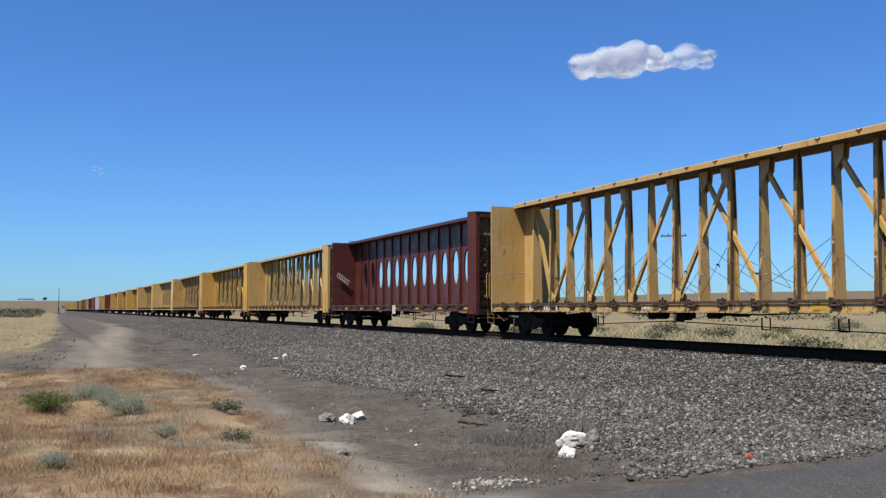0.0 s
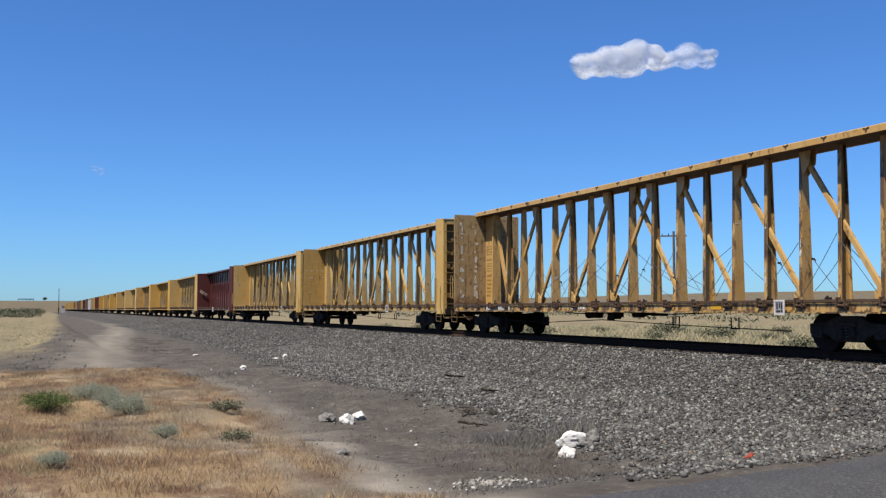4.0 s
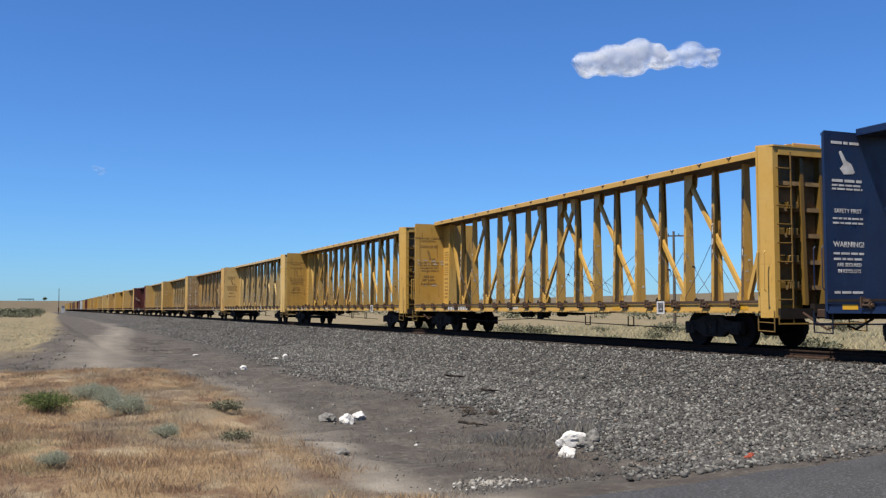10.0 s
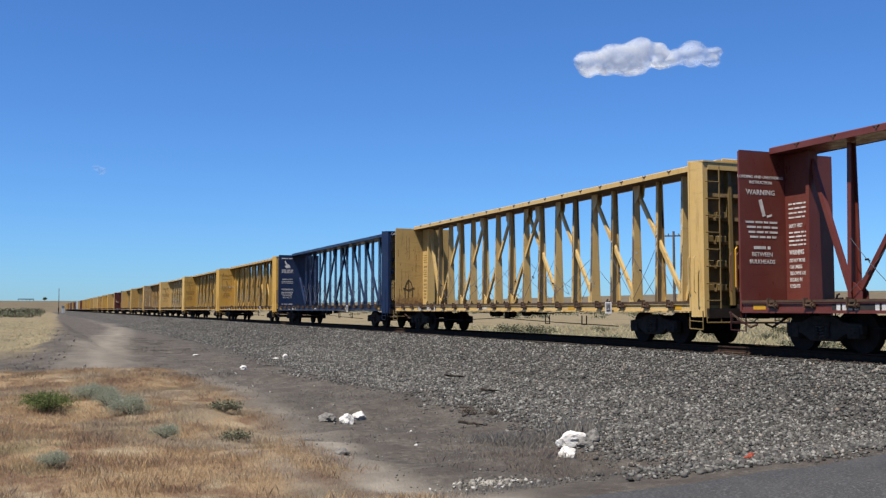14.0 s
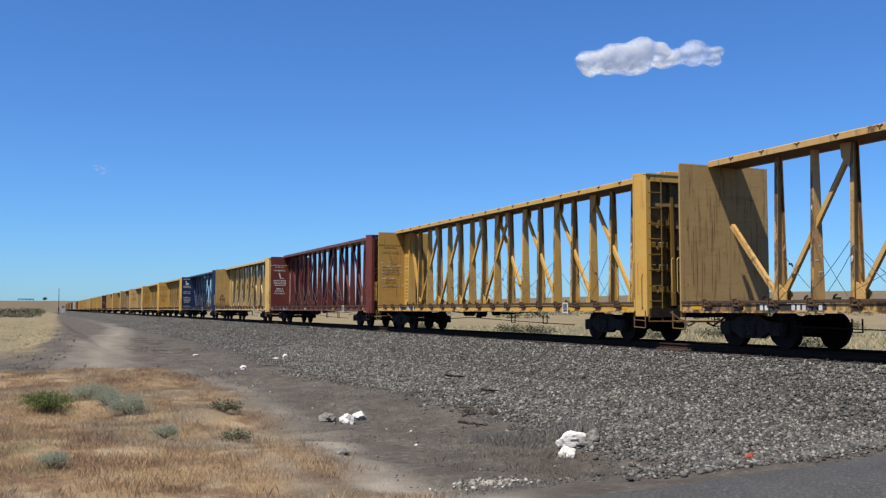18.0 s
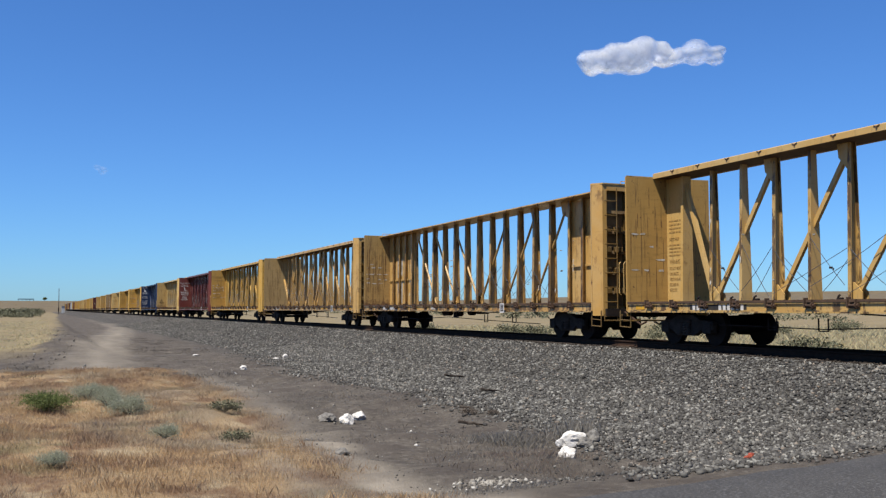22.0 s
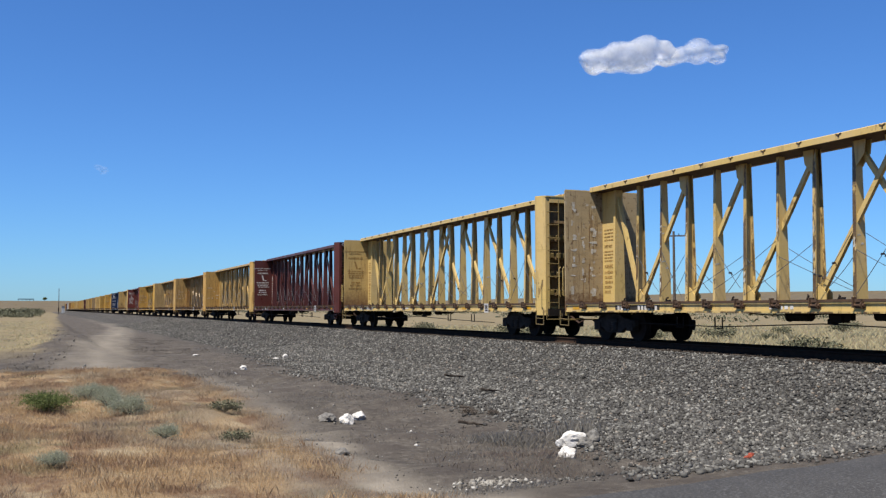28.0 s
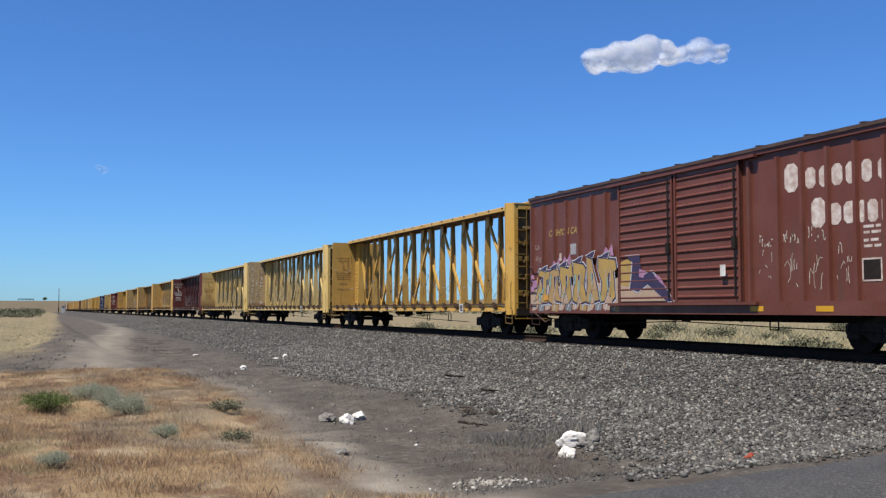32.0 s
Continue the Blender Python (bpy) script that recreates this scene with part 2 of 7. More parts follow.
for words in ("LOADING AND UNLOADING", "INSTRUCTION", "WARNING", "BETWEEN", "BULKHEADS", "SAFETY FIRST", "DO NOT MOVE", "CAR UNLESS",
              "TIEDOWNS ARE", "SECURED IN", "KEYSLOTS", "CUSHION CAR", "WARNING!", "ARE SECURED", "IN KEYSLOTS", "CAUTION"):
    write_line(words)


def lettering(lines, size, gap=1.25, centre=True):
    """The lines of writing in their own xy plane; line n stands n * gap * size lower."""
    out = bmesh.new()
    for i, line in enumerate(lines):
        me = write_line(line).copy()
        w = max(v.co.x for v in me.vertices)
        me.transform(Matrix.Translation((-w * size / 2 if centre else 0, -i * gap * size, 0)) @ Matrix.Diagonal((size, size, 0.2, 1)))
        out.from_mesh(me)
        bpy.data.meshes.remove(me)
    return out


FACE_EAST = Matrix(((0, 0, 1, 0), (1, 0, 0, 0), (0, 1, 0, 0), (0, 0, 0, 1)))    # reads along +y, on a face towards +x
FACE_SOUTH = Matrix(((1, 0, 0, 0), (0, 0, -1, 0), (0, 1, 0, 0), (0, 0, 0, 1)))  # reads along +x, on a face towards -y


def unreadable(bm, rng, x0, x1, z, h, place):
    """A row of plain bars the size of words that cannot be read; place turns (along, up) into a box's centre and size."""
    x = x0
    while x < x1 - h * 0.5:
        w = min(rng.uniform(1.2, 3.6) * h, x1 - x)
        c, s = place(x + w / 2, z, w, h * 0.66)
        box(bm, c, s)
        x += w + h * 0.6


def grain(x, y, seed=0):
    """Smooth value noise on arrays, about -1 to 1."""
    xi, yi = np.floor(x).astype(np.int64), np.floor(y).astype(np.int64)
    fx, fy = x - xi, y - yi
    fx, fy = fx * fx * (3 - 2 * fx), fy * fy * (3 - 2 * fy)

    def h(a, b):
        n = (a * 374761393 + b * 668265263 + seed * 1442695041) & 0x7FFFFFFF
        n = ((n ^ (n >> 13)) * 1274126177) & 0x7FFFFFFF
        return ((n ^ (n >> 16)) & 0xFFFF) / 32767.5 - 1
    a = h(xi, yi) * (1 - fx) + h(xi + 1, yi) * fx
    b = h(xi, yi + 1) * (1 - fx) + h(xi + 1, yi + 1) * fx
    return a * (1 - fy) + b * fy
# ---- clouds ----
def cloud_material(name, tau, most=0.96):
    """White vapour: the thicker the cloud stands at a place, the denser it is."""
    t = Tree(name)
    v = t.coords(spread=0.0)
    depth = t.add("ShaderNodeAttribute")
    depth.attribute_name = "depth"
    n = t.noise(v, 0.034, 8, 0.7)
    t.base((1.17, 1.18, 1.19))
    t.set(1.0, 0, 0.0)
    glow = t.add("ShaderNodeBsdfTranslucent", Color=(0.95, 0.96, 0.98, 1))
    both = t.add("ShaderNodeMixShader", Fac=0.8)
    t.link(t.bsdf.outputs[0], both.inputs[1])
    t.link(glow.outputs[0], both.inputs[2])
    add = t.add("ShaderNodeMath")
    add.operation = "MULTIPLY_ADD"
    t.link(n, add.inputs[0])
    add.inputs[1].default_value = 1.0
    t.link(depth.outputs["Fac"], add.inputs[2])
    tr = t.add("ShaderNodeBsdfTransparent")
    mx = t.add("ShaderNodeMixShader")
    t.link(t.times(t.gate(add.outputs[0], 0.74, 0.74 + tau), most), mx.inputs[0])
    t.link(tr.outputs[0], mx.inputs[1])
    t.link(both.outputs[0], mx.inputs[2])
    t.link(mx.outputs[0], t.tree.nodes["Material Output"].inputs["Surface"])
    return t.mat


def cloud(name, label, puffs, seed, mat):
    """Puffs (across, up, reach across, reach up, how many) melted into one soft mass with its depth stored on the mesh."""
    out = thing(name, label, "cloud")
    rng = random.Random(seed)
    mb = bpy.data.metaballs.new("puffs")
    mb.resolution, mb.render_resolution, mb.threshold = 6.0, 6.0, 0.25
    balls = []
    for u, v, ru, rv, k in puffs:
        for j in range(k):
            a, e = rng.uniform(0, 6.28), rng.random() ** 0.5
            el = mb.elements.new()
            el.co = (u + ru * e * math.cos(a), rng.uniform(-25, 25), v + rv * 0.7 * e * math.sin(a))
            el.radius = rng.uniform(0.9, 1.3) * rv
            el.stiffness = 1.0
            balls.append((el.co.x, el.co.z, el.radius))
    ob = new("puffs", mb)
    me = bpy.data.meshes.new_from_object(ob.evaluated_get(bpy.context.evaluated_depsgraph_get()))
    bpy.data.objects.remove(ob)
    for w in me.vertices:
        p = w.co.copy()
        w.co = p + w.normal * (2 * noise.noise(p * 0.022) + 0.6 * noise.noise(p * 0.06))
    for w in me.vertices:                               # flattened by the wind
        w.co.z = 6 + (w.co.z - 6) * 0.76
    co = np.zeros(len(me.vertices) * 3)
    me.vertices.foreach_get("co", co)
    co = co.reshape(-1, 3)
    depth = np.zeros(len(co))
    for u, v, r in balls:
        d2 = ((co[:, 0] - u) ** 2 + ((co[:, 2] - 6) / 0.76 + 6 - v) ** 2) / (r * r)
        depth += np.clip(1 - d2, 0, 1) ** 2
    nor = np.zeros(len(co) * 3)
    me.vertices.foreach_get("normal", nor)
    thin = np.abs(nor.reshape(-1, 3)[:, 1])             # thin towards the rim
    depth = 0.15 * np.clip(depth, 0, 1) + 0.85 * thin ** 1.4 * np.clip(depth / 0.7, 0, 1)
    a = me.attributes.new("depth", "FLOAT", "POINT")
    a.data.foreach_set("value", depth.astype(np.float32))
    me.materials.clear()
    me.materials.append(mat)
    for p in me.polygons:
        p.use_smooth = True
    part("cloud_mass", me, None, out)
    return out


CLOUD = cloud("cloud", "small soft white fair-weather cloud", [(-200, -14, 30, 52, 6), (-145, 4, 40, 62, 8), (-78, 8, 50, 62, 9), (-5, 20, 45, 66, 9), (58, 26, 34, 52, 6)], 4,
              cloud_material("cloud_vapour", 0.75, 1.0))
CLOUD_TAIL = cloud("cloud", "thin ragged tail of white cloud", [(100, 22, 44, 46, 5), (185, 24, 44, 54, 8), (250, 16, 38, 38, 5)], 5,
                   cloud_material("cloud_thin_vapour", 0.75, 0.62))
WISP = cloud("cloud", "tiny faint wisp of cloud", [(0, 0, 16, 22, 3)], 6, cloud_material("cloud_wisp", 1.2, 0.18))


# ---- ground ----
def along(s):
    """The place and heading of the line s metres along it, towards -x: x, y, turn in degrees."""
    if s <= -BEND_X:
        return -s, 0.0, 0.0
    a = (s + BEND_X) / BEND_R
    return BEND_X - BEND_R * math.sin(a), BEND_R * (1 - math.cos(a)), -math.degrees(a)


def offset_from_line(x, y):
    """The distance across from the middle of the track; negative on the camera's side."""
    bent = BEND_R - np.hypot(x - BEND_X, y - BEND_R)
    return np.where(x > BEND_X, y, bent)


def smooth(lo, hi, v):
    t = np.clip((v - lo) / (hi - lo), 0, 1)
    return t * t * (3 - 2 * t)


def road_height(y):
    return np.interp(y, [-60, -24, -17, -12, -8, -2.6], [-1.3, -1.05, -0.8, -0.68, -0.45, -0.06])


def ground_height(x, y):
    q = offset_from_line(x, y)
    near = np.interp(-q, [0, 1.95, 4.6, 7.5, 9.5, 13, 18, 40], [-0.19, -0.19, -1.0, -1.17, -1.25, -1.25, -1.2, -1.3])
    far = np.interp(q, [0, 1.95, 4.4, 7, 12, 60], [-0.19, -0.19, -1.0, -1.1, -0.9, -0.8])
    z = np.where(q < 0, near, far)
    rough = smooth(7.0, 10.0, np.abs(q))
    z = z + rough * (0.07 * grain(x / 1.7, y / 1.7, 1) + 0.035 * grain(x / 0.55, y / 0.55, 2) + 0.10 * grain(x / 6, y / 6, 3))
    z = z + smooth(2.2, 4.0, np.abs(q)) * 0.03 * grain(x / 0.9, y / 0.9, 4)
    # ruts of the dirt road and the bank beside it
    z = z + 0.42 * smooth(-41, -58, x) * (1 - smooth(-150, -260, x)) * smooth(-13.6, -15.2, q) * (1 - smooth(-16.2, -18.5, q))
    z = z + 0.10 * smooth(-40, -50, x) * np.abs(grain(x / 1.3, y / 1.3, 8)) * smooth(-11.0, -12.5, q)
    # trodden, lumpy dirt between the ballast and the grass
    z = z + smooth(-8.2, -9.4, q) * smooth(-14.0, -12.6, q) * smooth(-60, -40, x) * (0.05 * grain(x / 0.8, y / 0.8, 31) + 0.07 * grain(x / 2.9, y / 2.9, 32))
    # hummocks of the dry grass
    z = z + 0.10 * smooth(-12.6, -14.0, q) * (0.6 + grain(x / 2.3, y / 2.3, 5)) * smooth(-70, -45, x)
    # the road's bank
    side = smooth(-11.5, -7.7, x) * (1 - smooth(4.0, 8.0, x)) * (1 - smooth(-2.8, -1.9, q))
    z = z * (1 - side) + (road_height(y) - 0.05) * side
    # far land, rising to low hills
    d = np.hypot(x, y)
    turn = np.arctan2(y, -x)
    rise = smooth(300, 3000, d) * (20 + 27 * smooth(0.15, 0.75, turn) + 5 * grain(x / 900, y / 900, 6) + 2 * grain(x / 260, y / 260, 7))
    rise = rise * smooth(20, 300, np.abs(q))
    return z + rise


def grass_edge(x):
    """Where the dry grass of the verge ends towards the track."""
    return np.interp(x, [-34, -30, -26.6, -22, -19.1, -15.2, -13.5, -11.8, -10], [-12.8, -12.55, -12.4, -12.55, -12.7, -13.15, -13.35, -13.5, -13.6])


def grass_cover(x, y, wob):
    """How densely the dry grass stands, 0 to 1."""
    q = offset_from_line(x, y)
    g = smooth(0.45, -0.75, q - grass_edge(x) + 0.55 * wob) * smooth(-36.8, -33.8, x + 1.6 * wob)
    return np.maximum(g, smooth(-7.5, -6, x) * smooth(-12, -14, q))


def steps(edges):
    """Grid lines: stretches (from, to, step)."""
    out = []
    for a, b, s in edges:
        out += list(np.arange(a, b, s))
    return np.array(out + [edges[-1][1]])


def outward(start, stop, first, grow):
    v, s, out = start, first, []
    while v < stop:
        out.append(v)
        v += s
        s *= grow
    return np.array(out + [stop])


def make_ground():
    xs = np.concatenate([-outward(62, 4600, 0.5, 1.045)[::-1][:-1], steps([(-62, -30, 0.3), (-30, -6, 0.2), (-6, 6, 0.6)]), outward(6.6, 4600, 1.0, 1.12)])
    ys = np.concatenate([-outward(24, 4600, 0.4, 1.10)[::-1][:-1], steps([(-24, -8, 0.22), (-8, 5, 0.3), (5, 30, 0.7)]), outward(30.7, 4600, 1.0, 1.09)])
    X, Y = np.meshgrid(xs, ys, indexing="ij")
    Z = ground_height(X, Y)
    nx, ny = X.shape
    idx = np.arange(nx * ny).reshape(nx, ny)
    faces = np.stack([idx[:-1, :-1], idx[1:, :-1], idx[1:, 1:], idx[:-1, 1:]], -1).reshape(-1, 4)
    me = array_mesh("ground", np.stack([X, Y, Z], -1).reshape(-1, 3), faces, ground_material())
    q = offset_from_line(X, Y)
    wob = 0.55 * grain(X / 2.2, Y / 2.2, 11) + 0.35 * grain(X / 0.7, Y / 0.7, 12)
    stone = (1 - smooth(7.1, 9.3, np.abs(q) + 1.5 * wob)) * np.where(q > 0, 1 - smooth(5.0, 6.5, q), 1)
    grass = grass_cover(X, Y, wob)
    rim = np.interp(X, [-424, -249, -131, -85, -56, -46, -44], [-10.9, -13.6, -14.7, -15.7, -16.7, -17.4, -18.6])
    field = np.maximum(smooth(0.5, -0.7, q - rim + 0.9 * wob) * smooth(-44, -50, X + 2 * wob), smooth(5.2, 7.5, q + wob))
    middle = np.interp(X, [-400, -150, -119, -76, -55, -40, -34], [-6.4, -7.6, -8.2, -12.2, -14.0, -15.1, -15.8])
    rut = 0.86 + 0.14 * np.cos((q - middle) * 4.2 + 1.2 * wob) + 0.25 * grain(X / 4, Y / 0.7, 14)
    lane = np.exp(-((q - middle + 0.6 * wob) / 1.45) ** 4) * (1 - smooth(-38, -34.5, X + 1.5 * wob)) * smooth(-330, -140, X) * rut
    edge = grass_edge(X)
    trail = np.exp(-((q - edge - 0.42 + 0.30 * wob) / 0.42) ** 2) * (0.35 * smooth(-38, -30, X) + 0.65 * smooth(-18.5, -14, X)) * (0.85 + 0.5 * grain(X / 1.1, Y / 0.5, 15))
    path = 0.6 * np.exp(-((q + 14.1 + 0.3 * wob) / 0.28) ** 2) * smooth(-19, -16, X)
    lane = np.maximum(0.62 * lane, 1.15 * trail)
    grass = grass * (1 - np.clip(path + 0.5 * trail, 0, 1))
    lane = np.maximum(lane, path)
    for name, v in (("stone", stone), ("grass", grass), ("field", field), ("lane", np.clip(lane, 0, 1)), ("oil", 1 - smooth(1.45, 2.15, np.abs(q) + 0.3 * wob)), ("hill", smooth(350, 1100, np.hypot(X, Y)))):
        a = me.attributes.new(name, "FLOAT", "POINT")
        a.data.foreach_set("value", v.astype(np.float32).ravel())
    me.polygons.foreach_set("use_smooth", np.ones(len(me.polygons), dtype=bool))
    return tagged(new("ground", me), "grey-brown dirt and dry grass ground beside the railway", "ground", kind="structure")


def grass_tones(t, v, k):
    """Patchy colours of the dry verge: gold, red-brown, grey and a little olive, the same for soil and blades."""
    def c(r, g, b):
        return (r * k, g * k, b * k)
    one, two, three = t.noise(v, 0.9, 5, 0.65), t.noise(v, 0.33, 4, 0.6), t.noise(v, 2.6, 4, 0.6)
    off = t.add("ShaderNodeVectorMath")
    off.operation = "ADD"
    t.link(v, off.inputs[0])
    off.inputs[1].default_value = (37.0, 11.0, 5.0)
    four = t.noise(off.outputs[0], 0.55, 5, 0.65)
    col = t.mix(t.gate(three, 0.35, 0.65), c(0.54, 0.385, 0.215), c(0.42, 0.280, 0.150))
    col = t.mix(t.times(t.gate(one, 0.47, 0.57), 0.92), col, c(0.25, 0.150, 0.090))
    col = t.mix(t.times(t.gate(two, 0.50, 0.62), 0.75), col, c(0.36, 0.290, 0.200))
    col = t.mix(t.times(t.gate(four, 0.56, 0.66), 0.8), col, c(0.60, 0.49, 0.32))
    return t.mix(t.times(t.gate(four, 0.42, 0.36), 0.6), col, c(0.27, 0.235, 0.125))


def ground_material():
    t = Tree("ground_earth")
    v = t.coords(spread=0.0)
    att = {}
    for n in ("stone", "grass", "field", "lane", "oil", "hill"):
        a = t.add("ShaderNodeAttribute")
        a.attribute_name = n
        att[n] = a.outputs["Fac"]
    big, mid, fine = t.noise(v, 0.35, 4), t.noise(v, 2.3, 6, 0.65), t.noise(v, 22, 6, 0.75)
    dirt = t.mix(t.gate(mid, 0.35, 0.68), (0.072, 0.062, 0.052), (0.112, 0.097, 0.080))
    dirt = t.mix(t.times(t.gate(fine, 0.5, 0.72), 0.5), dirt, (0.046, 0.038, 0.029))
    dirt = t.mix(t.times(t.gate(big, 0.5, 0.7), 0.35), dirt, (0.120, 0.103, 0.082))
    clod = t.noise(v, 1.1, 7, 0.72)
    dirt = t.mix(t.times(t.gate(clod, 0.50, 0.60), 0.55), dirt, (0.046, 0.040, 0.034))
    lane = t.mix(t.gate(mid, 0.3, 0.7), (0.270, 0.236, 0.188), (0.190, 0.165, 0.132))
    straw = grass_tones(t, v, 0.55)
    straw = t.mix(t.times(t.gate(fine, 0.45, 0.7), 0.45), straw, (0.175, 0.142, 0.100))
    dry = t.mix(t.gate(big, 0.35, 0.65), (0.205, 0.162, 0.095), (0.150, 0.118, 0.072))
    dry = t.mix(t.times(t.gate(mid, 0.5, 0.75), 0.45), dry, (0.181, 0.175, 0.091))
    far_scrub = t.noise(v, 0.06, 6, 0.7)
    dry = t.mix(t.times(t.gate(far_scrub, 0.5, 0.62), 0.4), dry, (0.134, 0.122, 0.077))
    vor = t.add("ShaderNodeTexVoronoi", Scale=15.0)
    t.link(v, vor.inputs["Vector"])
    sep = t.add("ShaderNodeSeparateColor")
    t.link(vor.outputs["Color"], sep.inputs[0])
    rock = t.ramp(sep.outputs[0], [(0.0, (0.037, 0.033, 0.028)), (0.45, (0.077, 0.070, 0.060)), (0.8, (0.121, 0.112, 0.097)), (1.0, (0.242, 0.231, 0.199))])
    rock = t.mix(t.times(t.gate(vor.outputs["Distance"], 0.25, 0.6), 0.75), rock, (0.024, 0.022, 0.022))
    rock = t.mix(t.times(t.gate(mid, 0.5, 0.75), 0.3), rock, (0.087, 0.077, 0.070))
    dry = t.mix(att["hill"], dry, t.mix(t.gate(far_scrub, 0.4, 0.6), (0.134, 0.105, 0.064), (0.101, 0.081, 0.052)))
    speck = t.noise(v, 8.0, 9, 0.82)
    dirt = t.mix(t.times(t.gate(speck, 0.54, 0.60), 0.6), dirt, (0.185, 0.165, 0.140))
    dirt = t.mix(t.times(t.gate(speck, 0.45, 0.40), 0.6), dirt, (0.040, 0.034, 0.030))
    rough_dirt = t.noise(v, 0.9, 8, 0.75)
    dirt = t.mix(t.times(t.gate(rough_dirt, 0.47, 0.56), 0.6), dirt, (0.058, 0.048, 0.041))
    col = t.mix(att["lane"], dirt, lane)
    col = t.mix(att["field"], col, dry)
    col = t.mix(att["grass"], col, straw)
    col = t.mix(att["stone"], col, rock)
    # darker within about two metres of the middle of the track
    col = t.mix(t.times(att["oil"], 0.8), col, (0.022, 0.018, 0.015))
    t.base(col)
    t.bump(fine, 0.8, 0.04)
    return t.set(0.95, 0, 0.1)


ground = make_ground()


# ---- asphalt road that crosses the line ----
def make_road():
    t = Tree("old_asphalt")
    v = t.coords(spread=0.0)
    n1, n2 = t.noise(v, 1.3, 5), t.noise(v, 38, 4, 0.85)
    col = t.mix(t.gate(n1, 0.3, 0.7), (0.032, 0.030, 0.028), (0.050, 0.047, 0.043))
    col = t.mix(t.times(t.gate(n2, 0.53, 0.62), 0.8), col, (0.118, 0.115, 0.110))
    col = t.mix(t.times(t.gate(n2, 0.45, 0.38), 0.7), col, (0.014, 0.014, 0.014))
    t.base(col)
    t.bump(n2, 0.5, 0.012)
    m = t.set(0.85, 0, 0.3)
    ys = np.concatenate([np.arange(-60, -20, 2.0), np.arange(-20, -2.4, 0.2)])
    xs = np.array([-7.7, -7.55, -6.5, -5, -3.5, -2, 0, 2, 3.0, 3.4])
    edge = np.where(np.arange(len(xs)) == 0, -0.07, 0.0)[:, None]
    X, Y = np.meshgrid(xs, ys, indexing="ij")
    X = X + np.where(np.arange(len(xs))[:, None] < 2, 0.14 * grain(Y / 0.5, X * 0 + 3, 21) + 0.2 * grain(Y / 2.1, X * 0 + 9, 22), 0)
    Z = road_height(Y) + edge + 0.012 * grain(X, Y, 23)
    nx, ny = X.shape
    idx = np.arange(nx * ny).reshape(nx, ny)
    faces = np.stack([idx[:-1, :-1], idx[1:, :-1], idx[1:, 1:], idx[:-1, 1:]], -1).reshape(-1, 4)
    me = array_mesh("road", np.stack([X, Y, Z], -1).reshape(-1, 3), faces, m)
    tagged(new("road", me), "worn grey asphalt road with a ragged edge", "road", kind="structure")


make_road()


# ---- track ----
def make_track():
    track = thing("railway_track", "single railway track on grey ballast", "railway", kind="structure")
    head = [(-0.035, 0.0), (-0.035, -0.03), (-0.01, -0.045), (-0.01, -0.13), (-0.07, -0.155), (-0.07, -0.17),
            (0.07, -0.17), (0.07, -0.155), (0.01, -0.13), (0.01, -0.045), (0.035, -0.03), (0.035, 0.0)]
    for side in (-0.7525, 0.7525):
        bm = bmesh.new()
        rings = []
        for s in [-60, 0, 200, 400, 600, 760] + [760 + 30 * k for k in range(1, 25)]:
            x, y, turn = along(s)
            a = radians(turn)
            rings.append([bm.verts.new((x + math.sin(a) * -(side + dy), y + math.cos(a) * (side + dy), dz)) for dy, dz in head])
        for r0, r1 in zip(rings, rings[1:]):
            for i in range(len(head)):
                j = (i + 1) % len(head)
                bm.faces.new((r0[i], r0[j], r1[j], r1[i]))
        bmesh.ops.recalc_face_normals(bm, faces=bm.faces[:])
        part("rail", bm, RAIL_STEEL, track, "brown rusty rail with a worn head")
    bm = bmesh.new()
    box(bm, (0, 0, -0.26), (0.23, 2.59, 0.18))
    bevelled(bm, 0.012)
    tie = mesh_of("tie", bm, TIE_WOOD)
    rng = random.Random(5)
    for i in range(250):
        ob = part("tie", tie, None, track)
        ob.matrix_basis = pose(-6 - 0.52 * i + rng.uniform(-0.03, 0.03), rng.uniform(-0.05, 0.05), rng.uniform(-0.012, 0.012), 0, 0, rng.uniform(-1.2, 1.2))
    verts, faces = [], []
    for i in range(900):
        x, y, turn = along(136 + 0.52 * i)
        m = pose(x, y, -0.26, 0, 0, turn)
        k = len(verts)
        verts += [tuple(m @ Vector((a * 0.115, b * 1.295, c * 0.09))) for c in (-1, 1) for a, b in ((-1, -1), (1, -1), (1, 1), (-1, 1))]
        faces += [tuple(k + j for j in f) for f in ((4, 5, 6, 7), (0, 1, 5, 4), (1, 2, 6, 5), (2, 3, 7, 6), (3, 0, 4, 7))]
    me = array_mesh("far_ties", verts, faces, TIE_WOOD)
    tagged(part("far_ties", me, None, track), "far wooden ties", kind="stuff")


make_track()


# ---- railway cars ----
DECK, TOP, HALF = 1.14, 4.76, 1.45     # deck height, top of the bulkheads, half the width
WHEEL_R = 0.44


